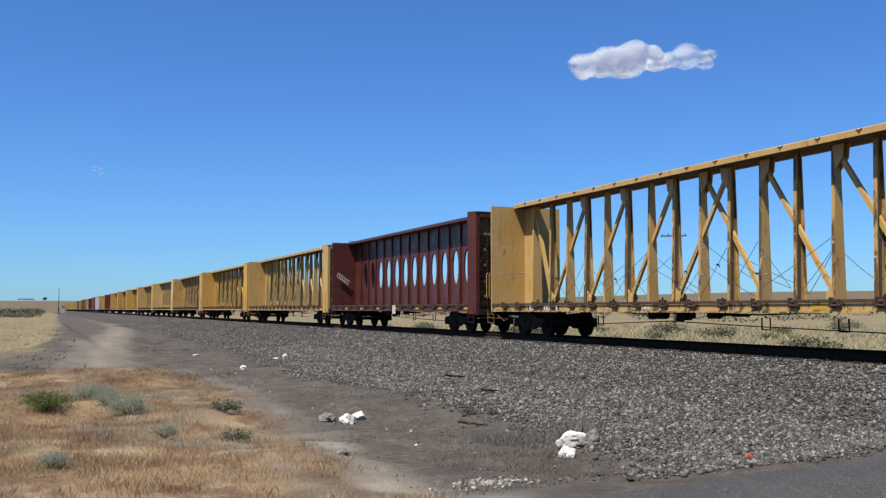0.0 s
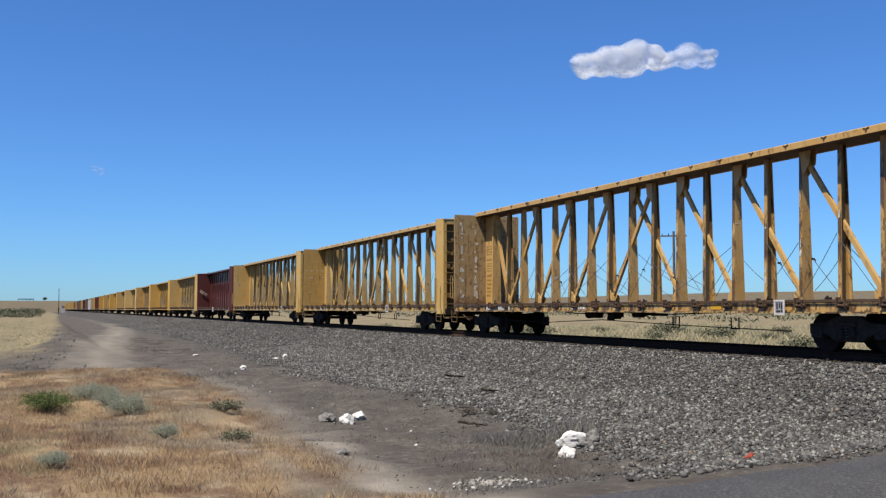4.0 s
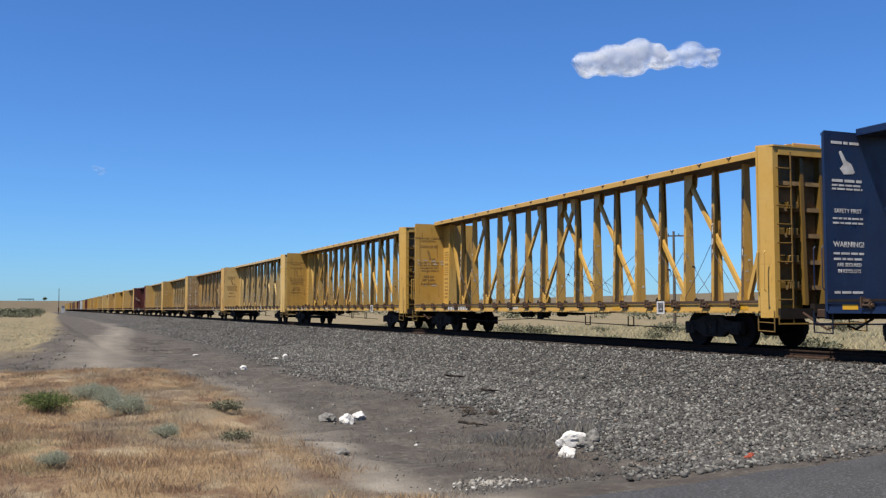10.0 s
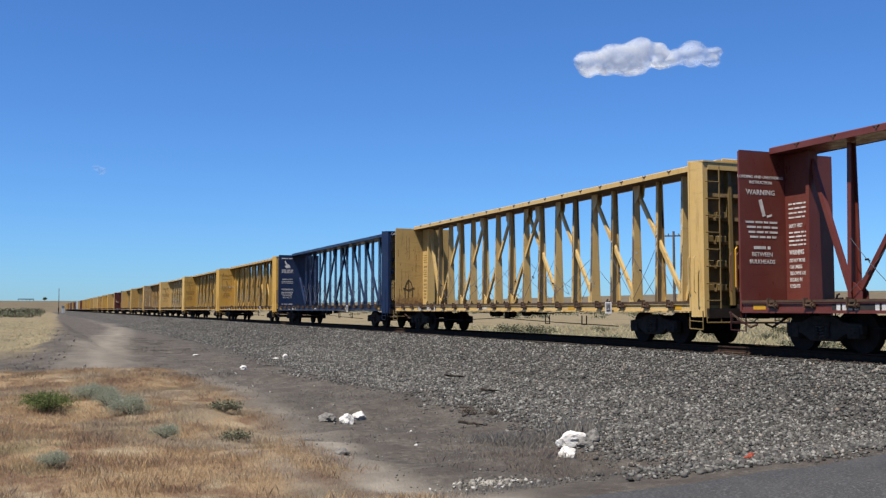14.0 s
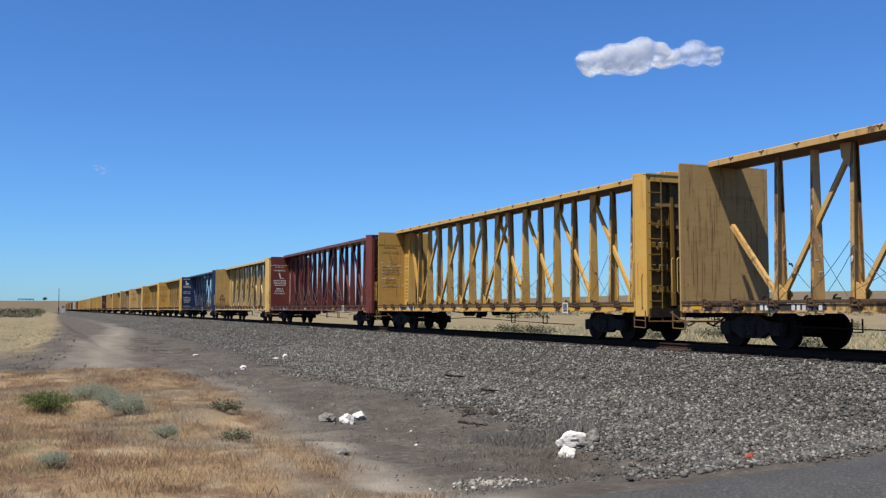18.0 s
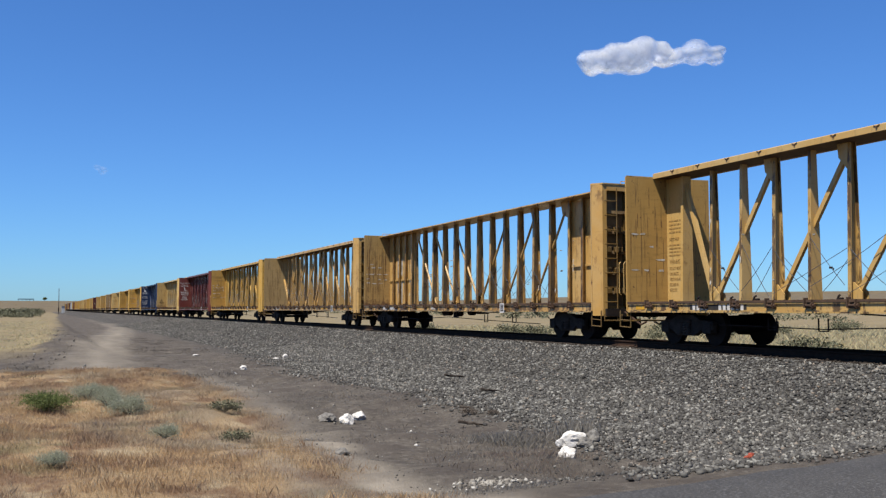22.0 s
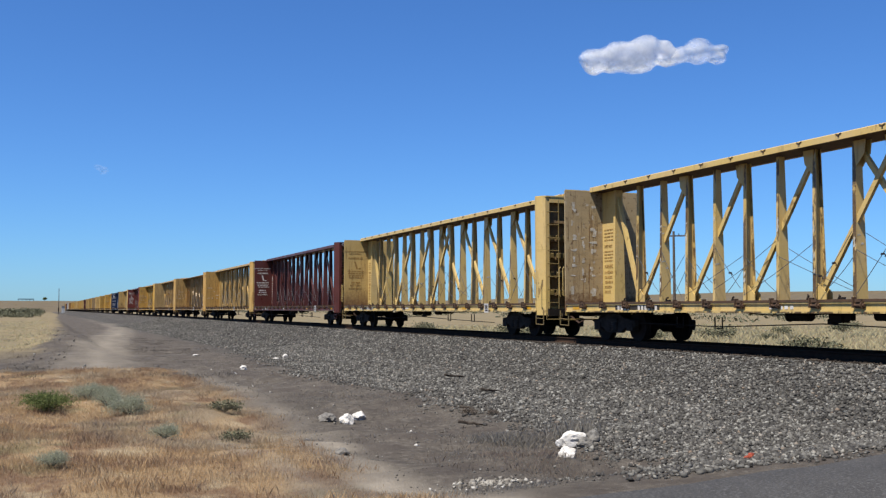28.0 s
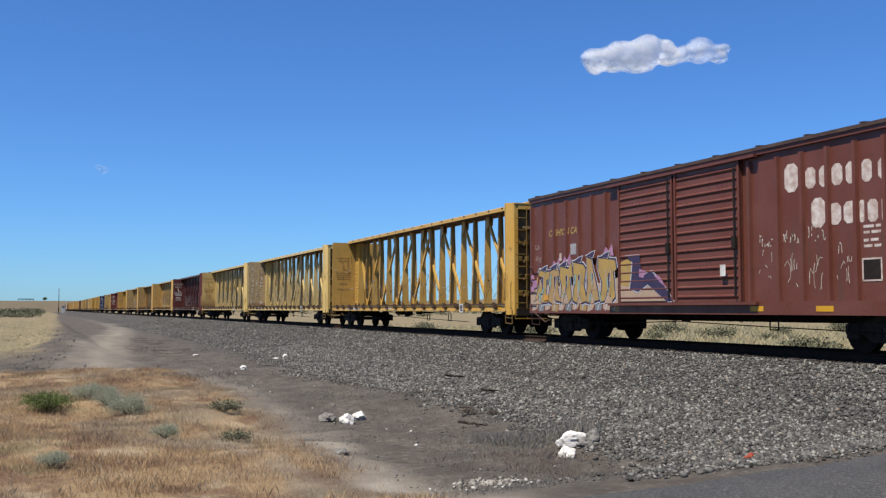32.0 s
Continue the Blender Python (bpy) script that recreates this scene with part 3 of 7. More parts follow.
def wheelset_mesh():
    bm = bmesh.new()
    tube(bm, (0, -0.95, 0), (0, 0.95, 0), 0.085, 12)
    for s in (-1, 1):
        tube(bm, (0, s * 0.68, 0), (0, s * 0.815, 0), WHEEL_R, 28)
        tube(bm, (0, s * 0.665, 0), (0, s * 0.69, 0), WHEEL_R + 0.028, 28)
        tube(bm, (0, s * 0.80, 0), (0, s * 0.86, 0), 0.17, 14)
        tube(bm, (0, s * 0.93, 0), (0, s * 1.09, 0), 0.11, 10)
        for k in range(3):      # bolts of the bearing cap
            a = k * 2.094
            tube(bm, (0.06 * math.cos(a), s * 1.07, 0.06 * math.sin(a)), (0.06 * math.cos(a), s * 1.115, 0.06 * math.sin(a)), 0.02, 6)
    return mesh_of("wheelset", bm, STEEL_DARK)


WHEELSET = wheelset_mesh()
bm = bmesh.new()
prism(bm, [(-1.12, 0.40), (-1.12, 0.62), (-0.62, 0.66), (-0.30, 0.80), (0.30, 0.80), (0.62, 0.66), (1.12, 0.62), (1.12, 0.40),
           (0.66, 0.40), (0.36, 0.24), (-0.36, 0.24), (-0.66, 0.40)], "y", -0.08, 0.08)
for sx in (-1, 1):
    box(bm, (sx * 0.89, 0, 0.44), (0.34, 0.22, 0.26))
    tube(bm, (sx * 0.16, -0.1, 0.30), (sx * 0.16, -0.1, 0.56), 0.075, 8)
    tube(bm, (sx * 0.16, 0.1, 0.30), (sx * 0.16, 0.1, 0.56), 0.075, 8)
box(bm, (0, 0, 0.62), (0.5, 0.26, 0.1))
bevelled(bm, 0.015)
SIDE_FRAME = mesh_of("side_frame", bm, mottled("dusty_cast_steel", (0.024, 0.019, 0.016), (0.045, 0.037, 0.031), 5, 0.9, spec=0.15))
bm = bmesh.new()
for k in (-1, 0, 1):
    rope(bm, [(k * 0.15 + 0.06 * math.cos(j * 1.2), 0.06 * math.sin(j * 1.2), 0.30 + 0.0125 * j) for j in range(22)], 0.017, 4)
# dusty, and toned lighter than the frame to imitate a sunlit patch
SPRINGS = mesh_of("spring_nest", bm, mottled("dusty_spring_steel", (0.105, 0.090, 0.078), (0.070, 0.060, 0.052), 5, 0.9, spec=0.15))
bm = bmesh.new()
box(bm, (0, 0, 0.66), (0.42, 2.1, 0.22))
for sx in (-1, 1):
    bar(bm, (sx * 0.42, -0.8, 0.42), (sx * 0.42, 0.8, 0.42), 0.12, 0.1, (1, 0, 0))
    for sy in (-1, 1):
        box(bm, (sx * 0.42, sy * 0.745, 0.44), (0.07, 0.1, 0.3))
BOLSTER = mesh_of("bolster", bm, STEEL_DARK)
bm = bmesh.new()
box(bm, (0.28, 0, 0.84), (0.56, 0.2, 0.2))
box(bm, (0.66, 0.02, 0.84), (0.26, 0.34, 0.28))
box(bm, (0.80, -0.11, 0.84), (0.16, 0.1, 0.26))
rope(bm, [(0.1, -0.55, 0.86), (0.35, -0.42, 0.66), (0.62, -0.32, 0.48), (0.84, -0.28, 0.56)], 0.03)
bevelled(bm, 0.02)
COUPLER = mesh_of("coupler", bm, RUSTY)
STEP = {}
bm = bmesh.new()                                  # a cable winch on the side sill
box(bm, (0, 0.01, 0.02), (0.17, 0.07, 0.14))
tube(bm, (-0.15, -0.02, 0.01), (0.15, -0.02, 0.01), 0.038, 10)
tube(bm, (0.09, -0.025, 0.01), (0.115, -0.025, 0.01), 0.075, 10)
box(bm, (-0.12, -0.02, 0.07), (0.03, 0.12, 0.22))
box(bm, (0.02, -0.045, 0.11), (0.16, 0.05, 0.06))
WINCH = mesh_of("winch", bm, DECK_RUST_AND_SHADE)
bm = bmesh.new()
box(bm, (0, 0, 0), (0.42, 0.006, 0.11))
REFLECTOR = mesh_of("reflector", bm, REFLECT)
bm = bmesh.new()
box(bm, (0, 0, 0), (0.04, 0.03, 0.04))
box(bm, (0.05, 0, 0.02), (0.09, 0.02, 0.018), Matrix.Rotation(-0.35, 4, "Y"))
box(bm, (-0.05, 0, 0.02), (0.09, 0.02, 0.018), Matrix.Rotation(0.35, 4, "Y"))
GUIDE = mesh_of("cable_guide", bm, DECK_RUST_AND_SHADE)


def centred(name, me, parent, x, y=0.0, z=0.0, turn=0.0, label=""):
    ob = part(name, me, None, parent, label)
    ob.matrix_basis = pose(x, y, z, 0, 0, turn)
    return ob


def add_trucks(car, half):
    for sx in (-1, 1):
        truck = centred("truck", BOLSTER, car, sx * half, label="dark dirty two-axle truck")
        for sy in (-1, 1):
            centred("side_frame", SIDE_FRAME, truck, 0, sy * 1.0)
            tagged(centred("spring_nest", SPRINGS, truck, 0, sy * 1.09), kind="stuff")
        for k in (-1, 1):
            centred("wheelset", WHEELSET, truck, k * 0.89, 0, WHEEL_R)


def step_mesh(paint_mat):
    if paint_mat not in STEP:
        b = bmesh.new()
        rope(b, [(-0.27, 0, 0.90), (-0.27, 0, 0.44), (0.27, 0, 0.42), (0.27, 0, 0.90)], 0.02)
        rope(b, [(-0.27, 0, 0.64), (0.27, 0, 0.62)], 0.013)
        STEP[paint_mat] = mesh_of("step", b, paint_mat)
    return STEP[paint_mat]


def channel_post(bm, x, web_side, y_lo=0.175, y_hi=0.085, w=0.105, z0=DECK, z1=TOP - 0.03):
    """A tapered channel in one piece: two flanges joined by a web on one side."""
    t, a, b = 0.022, x + web_side * w / 2, x - web_side * w / 2
    i = a - web_side * t
    rings = [[bm.verts.new((px, py, z)) for px, py in ((b, -y), (a, -y), (a, y), (b, y), (b, y - t), (i, y - t), (i, -y + t), (b, -y + t))]
             for y, z in ((y_lo, z0), (y_hi, z1))]
    fs = [bm.faces.new(rings[0]), bm.faces.new(rings[1][::-1])]
    for k in range(8):
        j = (k + 1) % 8
        fs.append(bm.faces.new((rings[0][k], rings[1][k], rings[1][j], rings[0][j])))
    bmesh.ops.recalc_face_normals(bm, faces=fs)


def post_part(bm, mat, car):
    """A post: painted webs, and flanges chafed by the loads."""
    bm.normal_update()
    for f in bm.faces:
        f.material_index = 1 if abs(f.normal.y) > 0.8 else 0
    me = mesh_of("post", bm, mat)
    me.materials.append(CHAFED[mat])
    return part("post", me, None, car)


def bulkhead(car, sx, L, mat, full):
    """One end of the car: a plain inner face, a frame behind it that narrows outwards, with ribs and a ladder."""
    d = 0.32
    bm = bmesh.new()
    box(bm, (sx * (L + 0.03), 0, (DECK - 0.25 + TOP) / 2), (0.06, 2 * HALF, TOP - DECK + 0.25))
    b = part("bulkhead", bm, mat, car)
    # recess sheet, drawn darker than the frame to carry the shade
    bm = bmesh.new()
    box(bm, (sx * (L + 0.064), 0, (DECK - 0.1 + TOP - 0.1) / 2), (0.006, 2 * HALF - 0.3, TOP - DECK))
    part("end_sheet", bm, END_SHADE, b, "brown end sheet toned dark for shade")
    for sy in (-1, 1):
        bm = bmesh.new()
        prism(bm, [(sx * (L + 0.061), sy * (HALF - 0.012)), (sx * (L + d), sy * (HALF - 0.23)), (sx * (L + d), sy * (HALF - 0.38)), (sx * (L + d - 0.03), sy * (HALF - 0.38)),
                   (sx * (L + d - 0.03), sy * (HALF - 0.29)), (sx * (L + 0.061), sy * (HALF - 0.10))], "z", DECK - 0.40, TOP - 0.004)
        part("corner_post", bm, mat, b)
    bm = bmesh.new()
    prism(bm, [(sx * L, HALF - 0.002), (sx * (L + d + 0.03), HALF - 0.235), (sx * (L + d + 0.03), -HALF + 0.235), (sx * L, -HALF + 0.002)], "z", TOP - 0.003, TOP + 0.035)
    part("top_cap", bm, mat, b)
    if not full:
        return
    bm = bmesh.new()
    box(bm, (sx * (L + d - 0.01), 0, TOP - 0.10), (0.05, 2 * HALF - 0.77, 0.19))
    part("end_rail", bm, mat, b)
    for z in (1.45, 2.05, 2.68, 3.30, 3.92):
        bm = bmesh.new()
        box(bm, (sx * (L + 0.14), 0, z), (0.145, 2 * HALF - 0.38, 0.10))
        part("end_rib", bm, END_SHADE, b)
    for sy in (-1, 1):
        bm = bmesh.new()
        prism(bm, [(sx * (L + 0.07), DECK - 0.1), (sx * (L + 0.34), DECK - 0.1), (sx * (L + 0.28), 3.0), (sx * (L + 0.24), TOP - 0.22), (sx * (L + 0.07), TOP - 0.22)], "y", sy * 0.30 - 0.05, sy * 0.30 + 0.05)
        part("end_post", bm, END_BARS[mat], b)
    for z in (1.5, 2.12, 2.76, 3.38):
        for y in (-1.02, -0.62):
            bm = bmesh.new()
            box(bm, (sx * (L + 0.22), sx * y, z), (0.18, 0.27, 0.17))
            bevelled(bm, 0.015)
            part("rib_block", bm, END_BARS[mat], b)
    bm = bmesh.new()
    y0, y1 = (-HALF + 0.27, -HALF + 0.70) if sx > 0 else (HALF - 0.27, HALF - 0.70)
    xl = sx * (L + d + 0.06)
    tube(bm, (xl, y1, 0.62), (xl, y1, TOP - 0.12), 0.020, 6)
    for k in range(9):
        z = 0.72 + 0.44 * k
        tube(bm, (xl, y0, z), (xl, y1, z), 0.016, 6)
    part("ladder", bm, END_BARS[mat], b, "end ladder of round bars toned dark for shade")
    bm = bmesh.new()
    rope(bm, [(sx * (L + 0.1), -0.42, TOP + 0.03), (sx * (L + 0.1), -0.42, TOP + 0.14), (sx * (L + 0.1), 0.42, TOP + 0.14), (sx * (L + 0.1), 0.42, TOP + 0.03)], 0.016)
    part("top_handrail", bm, mat, b)
    bm = bmesh.new()
    box(bm, (sx * (L + 0.34), 0, 0.84), (0.14, 2 * HALF - 0.6, 0.24))
    part("end_sill", bm, STEEL_DARK, b)
    bm = bmesh.new()
    rope(bm, [(sx * (L + 0.52), -HALF + 0.15, 0.80), (sx * (L + 0.52), -HALF + 0.15, 0.60), (sx * (L + 0.52), HALF - 0.15, 0.60), (sx * (L + 0.52), HALF - 0.15, 0.80)], 0.020)
    part("uncoupling_rod", bm, END_BARS[mat], b)




def side_sills(car, L, mat, z_rust=True):
    for sy in (-1, 1):
        bm = bmesh.new()
        y = sy * HALF
        prism(bm, [(y, DECK - 0.05), (y, DECK - 0.08), (y - sy * 0.03, DECK - 0.08), (y - sy * 0.03, DECK - 0.225), (y, DECK - 0.225),
                   (y, DECK - 0.255), (y - sy * 0.13, DECK - 0.255), (y - sy * 0.13, DECK - 0.05)], "x", -L - 0.003, L + 0.003)
        part("side_sill", bm, PAINTS[mat] if mat in (WORN, TAN) else mat, car)
        bm = bmesh.new()
        box(bm, (0, y - sy * 0.07, DECK - 0.020), (2 * L - 0.01, 0.16, 0.055))
        part("deck_edge", bm, STEEL_DARK if mat is NAVY else DECK_RUST_AND_SHADE, car, "rust-brown deck edge")
        bm = bmesh.new()
        box(bm, (0, y - sy * 0.062, DECK - 0.272), (2 * L - 0.01, 0.14, 0.034))
        part("lower_flange", bm, PAINTS[mat], car)
    bm = bmesh.new()
    box(bm, (0, 0, DECK - 0.045), (2 * L - 0.004, 2 * HALF - 0.32, 0.05))
    for k in range(-8, 9):
        box(bm, (k * L / 8.4, 0, DECK - 0.15), (0.09, 2 * HALF - 0.30, 0.16))
    part("deck", bm, DECK_RUST_AND_SHADE, car, "rusty riser-covered deck")
    bm = bmesh.new()
    box(bm, (0, 0, 0.96), (2 * L + 0.9, 0.36, 0.22))
    part("centre_sill", bm, STEEL_DARK, car)


def underbody(car, rng, L):
    """Brake gear under the deck, hangers and rods."""
    bm = bmesh.new()
    tube(bm, (-2.0, -0.75, 0.78), (-1.35, -0.75, 0.78), 0.12, 12)
    tube(bm, (-2.06, -0.75, 0.78), (-2.0, -0.75, 0.78), 0.135, 12)
    for x in (-1.95, -1.4):
        box(bm, (x, -0.75, 0.86), (0.06, 0.2, 0.2))
    part("brake_reservoir", bm, STEEL_DARK, car, "dark air reservoir under the deck")
    bm = bmesh.new()
    box(bm, (-0.45, -0.8, 0.74), (0.36, 0.26, 0.2))
    box(bm, (-0.62, -0.82, 0.66), (0.12, 0.2, 0.12))
    box(bm, (-0.2, -0.78, 0.80), (0.26, 0.14, 0.22))
    part("brake_valve", bm, STEEL_DARK, car, "dark brake valve under the deck")
    bm = bmesh.new()
    tube(bm, (0.5, -0.7, 0.79), (0.95, -0.7, 0.79), 0.10, 10)
    tube(bm, (0.95, -0.7, 0.79), (1.6, -0.7, 0.79), 0.03, 6)
    box(bm, (1.7, -0.66, 0.78), (0.1, 0.5, 0.07))
    box(bm, (0.7, -0.7, 0.88), (0.3, 0.12, 0.12))
    part("brake_cylinder", bm, STEEL_DARK, car, "dark brake cylinder under the deck")
    bm = bmesh.new()
    rope(bm, [(-3.4, -0.8, 0.84), (-2.6, -0.8, 0.80), (-1.2, -0.7, 0.82), (-0.4, -0.7, 0.86), (2.4, -0.7, 0.80), (4.6, -0.75, 0.86)], 0.018)
    part("air_pipe", bm, STEEL_DARK, car)
    for x in (-5.6, -4.0, 3.3, 5.7):
        bm = bmesh.new()
        w = 0.14
        rope(bm, [(x - w, -HALF + 0.2, 0.74), (x - w, -HALF + 0.2, 0.46), (x + w, -HALF + 0.2, 0.46), (x + w, -HALF + 0.2, 0.74)], 0.02)
        part("rod_hanger", bm, STEEL_DARK, car)
    bm = bmesh.new()
    rope(bm, [(-7.6, -HALF + 0.24, 0.55), (-4.0, -HALF + 0.24, 0.50), (-0.5, -HALF + 0.24, 0.62), (3.3, -HALF + 0.24, 0.52), (7.6, -HALF + 0.24, 0.44)], 0.014)
    part("brake_rod", bm, STEEL_DARK, car)


def centerbeam(name, mat, full=True, holes=False, end_panel=True, seed=1):
    """A 73 foot centre-beam lumber flat: deck, two bulkheads, a middle row of posts and braces under a wide top chord."""
    rng = random.Random(seed)
    L = CAR_L
    car = thing(name, "", "railway car")
    side_sills(car, L, mat)
    for sx in (-1, 1):
        bulkhead(car, sx, L, mat, full)
        if end_panel:
            bm = bmesh.new()
            box(bm, (sx * (L - 0.40), 0, (DECK + TOP - 0.03) / 2), (0.79, 0.13, TOP - 0.03 - DECK))
            part("end_panel", bm, mat, car)
            bm = bmesh.new()
            c = sx * (L - 0.85)
            hexa(bm, (c - 0.055, c + 0.055, -0.20, 0.20, DECK), (c - 0.055, c + 0.055, -0.13, 0.13, TOP - 0.03))
            part("end_panel_post", bm, mat, car)
        centred("coupler", COUPLER, car, sx * (L + 0.36), 0, 0, 0 if sx > 0 else 180)
    # top chord
    bm = bmesh.new()
    prism(bm, [(-0.53, TOP - 0.025), (-0.53, TOP + 0.115), (-0.46, TOP + 0.145), (0.46, TOP + 0.145), (0.53, TOP + 0.115), (0.53, TOP - 0.025),
               (0.50, TOP - 0.025), (0.47, TOP + 0.0), (-0.47, TOP + 0.0), (-0.50, TOP - 0.025)], "x", -L + 0.002, L - 0.002)
    part("top_chord", bm, mat, car)
    # underside plate; on yellow cars its dark brown imitates the chord's own shade
    bm = bmesh.new()
    box(bm, (0, 0, TOP - 0.009), (2 * L - 0.02, 0.90, 0.014))
    part("chord_soffit", bm, DECK_RUST_AND_SHADE if mat in YELLOWS else mat, car, "underside of the top chord, darkened for shade on yellow cars")
    xs = [BAY * (k + 0.5) for k in range(8)]
    posts = sorted([-x for x in xs] + xs)
    for i, x in enumerate(posts):
        bm = bmesh.new()
        if holes:
            holed_post(bm, x)
        else:
            channel_post(bm, x, 1 if i % 2 else -1)
        post_part(bm, mat, car)
    # braces: two bays each, leaning out from the middle
    spans = [(BAY * (k + 1.5), BAY * (k - 0.5)) for k in (0, 2, 4, 6)]
    for sx in (-1, 1):
        for foot, head in spans:
            bm = bmesh.new()
            side = sx * 0.048 if head < 0 else 0.0          # the two in the middle pass each other
            bar(bm, (sx * (foot - 0.05), side, DECK + 0.05), (sx * (head + 0.05), side, TOP - 0.15), 0.115, 0.09)
            for s in (-0.09, 0.09):
                prism(bm, [(sx * head, TOP - 0.03), (sx * (head + 0.34), TOP - 0.03), (sx * (head + 0.30), TOP - 0.35), (sx * head + sx * 0.06, TOP - 0.62)], "y", s - 0.012, s + 0.012)
                prism(bm, [(sx * foot, DECK), (sx * (foot - 0.30), DECK), (sx * (foot - 0.30), DECK + 0.18), (sx * (foot - 0.08), DECK + 0.40), (sx * foot, DECK + 0.42)], "y", s - 0.012, s + 0.012)
            part("brace", bm, mat, car)
        bm = bmesh.new()
        head = L - 0.85 if end_panel else L - 0.3
        bar(bm, (sx * (BAY * 7.5 + 0.05), 0, DECK + 0.05), (sx * head, 0, TOP - 0.25 if end_panel else TOP - 1.6), 0.115, 0.11)
        part("brace", bm, mat, car)
    add_trucks(car, 9.14)
    if not full:
        return car
    underbody(car, rng, L)
    for x in posts + [-10.4, 10.4]:
        centred("winch", WINCH, car, x + 0.15, -HALF - 0.0, DECK - 0.13)
        centred("winch", WINCH, car, x + 0.15, HALF + 0.0, DECK - 0.13, 180)
        centred("cable_guide", GUIDE, car, x, -0.535, TOP + 0.06)
    for sx in (-1, 1):
        for sy in (-1, 1):
            centred("step", step_mesh(END_BARS[mat]), car, sx * (L + 0.20), sy * (HALF - 0.06))
        centred("reflector", REFLECTOR, car, sx * 10.75, -HALF + 0.026, DECK - 0.155)
    for x in (-7.4, -3.4, 3.4, 5.1):
        if rng.random() < 0.7:
            centred("reflector", REFLECTOR, car, x + 0.1, -HALF + 0.026, DECK - 0.155)
    cables(car, posts, rng)
    for sx in (-1, 1):
        y = -HALF - 0.02
        for x in (0.06, 0.30):
            bm = bmesh.new()
            rope(bm, [(sx * (L + x), y, 1.35), (sx * (L + x), y - 0.05, 1.4), (sx * (L + x), y - 0.05, 2.25), (sx * (L + x), y, 2.3)], 0.013)
            part("grab_iron", bm, mat, car)
    return car


def holed_post(bm, x):
    """A wide post of thin plate with a row of slots up its middle."""
    for sx in (-1, 1):
        hexa(bm, (x + sx * 0.155 - 0.095, x + sx * 0.155 + 0.095, -0.016, 0.016, DECK), (x + sx * 0.13 - 0.07, x + sx * 0.13 + 0.07, -0.016, 0.016, TOP - 0.03))
    for lo, hi in ((DECK, 2.06), (2.46, 2.62), (2.98, 3.12), (3.46, 3.60), (3.94, TOP - 0.03)):
        box(bm, (x, 0, (lo + hi) / 2), (0.13, 0.026, hi - lo))


def cables(car, posts, rng):
    """Crossed, slack tie-down cables from post to post, some with a hook halfway."""
    n = len(posts)
    for i in range(n - 1):
        for side, turns in ((-1, (1, -1)), (1, (rng.choice((1, -1)),))):
            for turn in turns:
                if rng.random() < 0.12:
                    continue
                wide = 2 if rng.random() < 0.35 and i + 2 < n else 1
                lo, hi = (posts[i], posts[i + wide]) if turn > 0 else (posts[i + wide], posts[i])
                s = 1 if hi > lo else -1
                a = Vector((hi - s * 0.05, side * 0.16, rng.uniform(2.2, 2.7)))
                b = Vector((lo + s * 0.05, side * rng.uniform(0.17, 0.26), rng.uniform(1.2, 1.5)))
                sag = rng.uniform(0.0, 0.07)
                bm = bmesh.new()
                rope(bm, [a.lerp(b, f) - Vector((0, 0, 4 * sag * f * (1 - f))) for f in (0, 0.25, 0.5, 0.75, 1)], 0.0075, 4)
                part("tie_down_cable", bm, CABLE, car)
                if side < 0 and rng.random() < 0.28:
                    p = a.lerp(b, rng.uniform(0.3, 0.7)) - Vector((0, 0, sag))
                    bm = bmesh.new()
                    box(bm, p, (0.09, 0.03, 0.045))
                    rope(bm, [p + Vector((0.04, 0, 0)), p + Vector((0.08, 0, -0.03)), p + Vector((0.06, 0, -0.07))], 0.013, 5)
                    part("hook", bm, STEEL_DARK, car, "dark hook of a tie-down cable")
        if rng.random() < 0.5:
            continue
        q = Vector((posts[i] + rng.uniform(0.2, 0.9), -1.0 + rng.uniform(-0.3, 0.3), DECK + 0.01))
        bm = bmesh.new()
        h = rng.uniform(0.05, 0.13)
        rope(bm, [q, q + Vector((0.05, 0, h)), q + Vector((rng.uniform(0.0, 0.1), 0.02, h + 0.02))], 0.024, 4)
        box(bm, q + Vector((rng.uniform(0.08, 0.16), 0, 0.02)), (0.12, 0.06, 0.05))
        part("loose_strap", bm, STEEL_DARK, car)


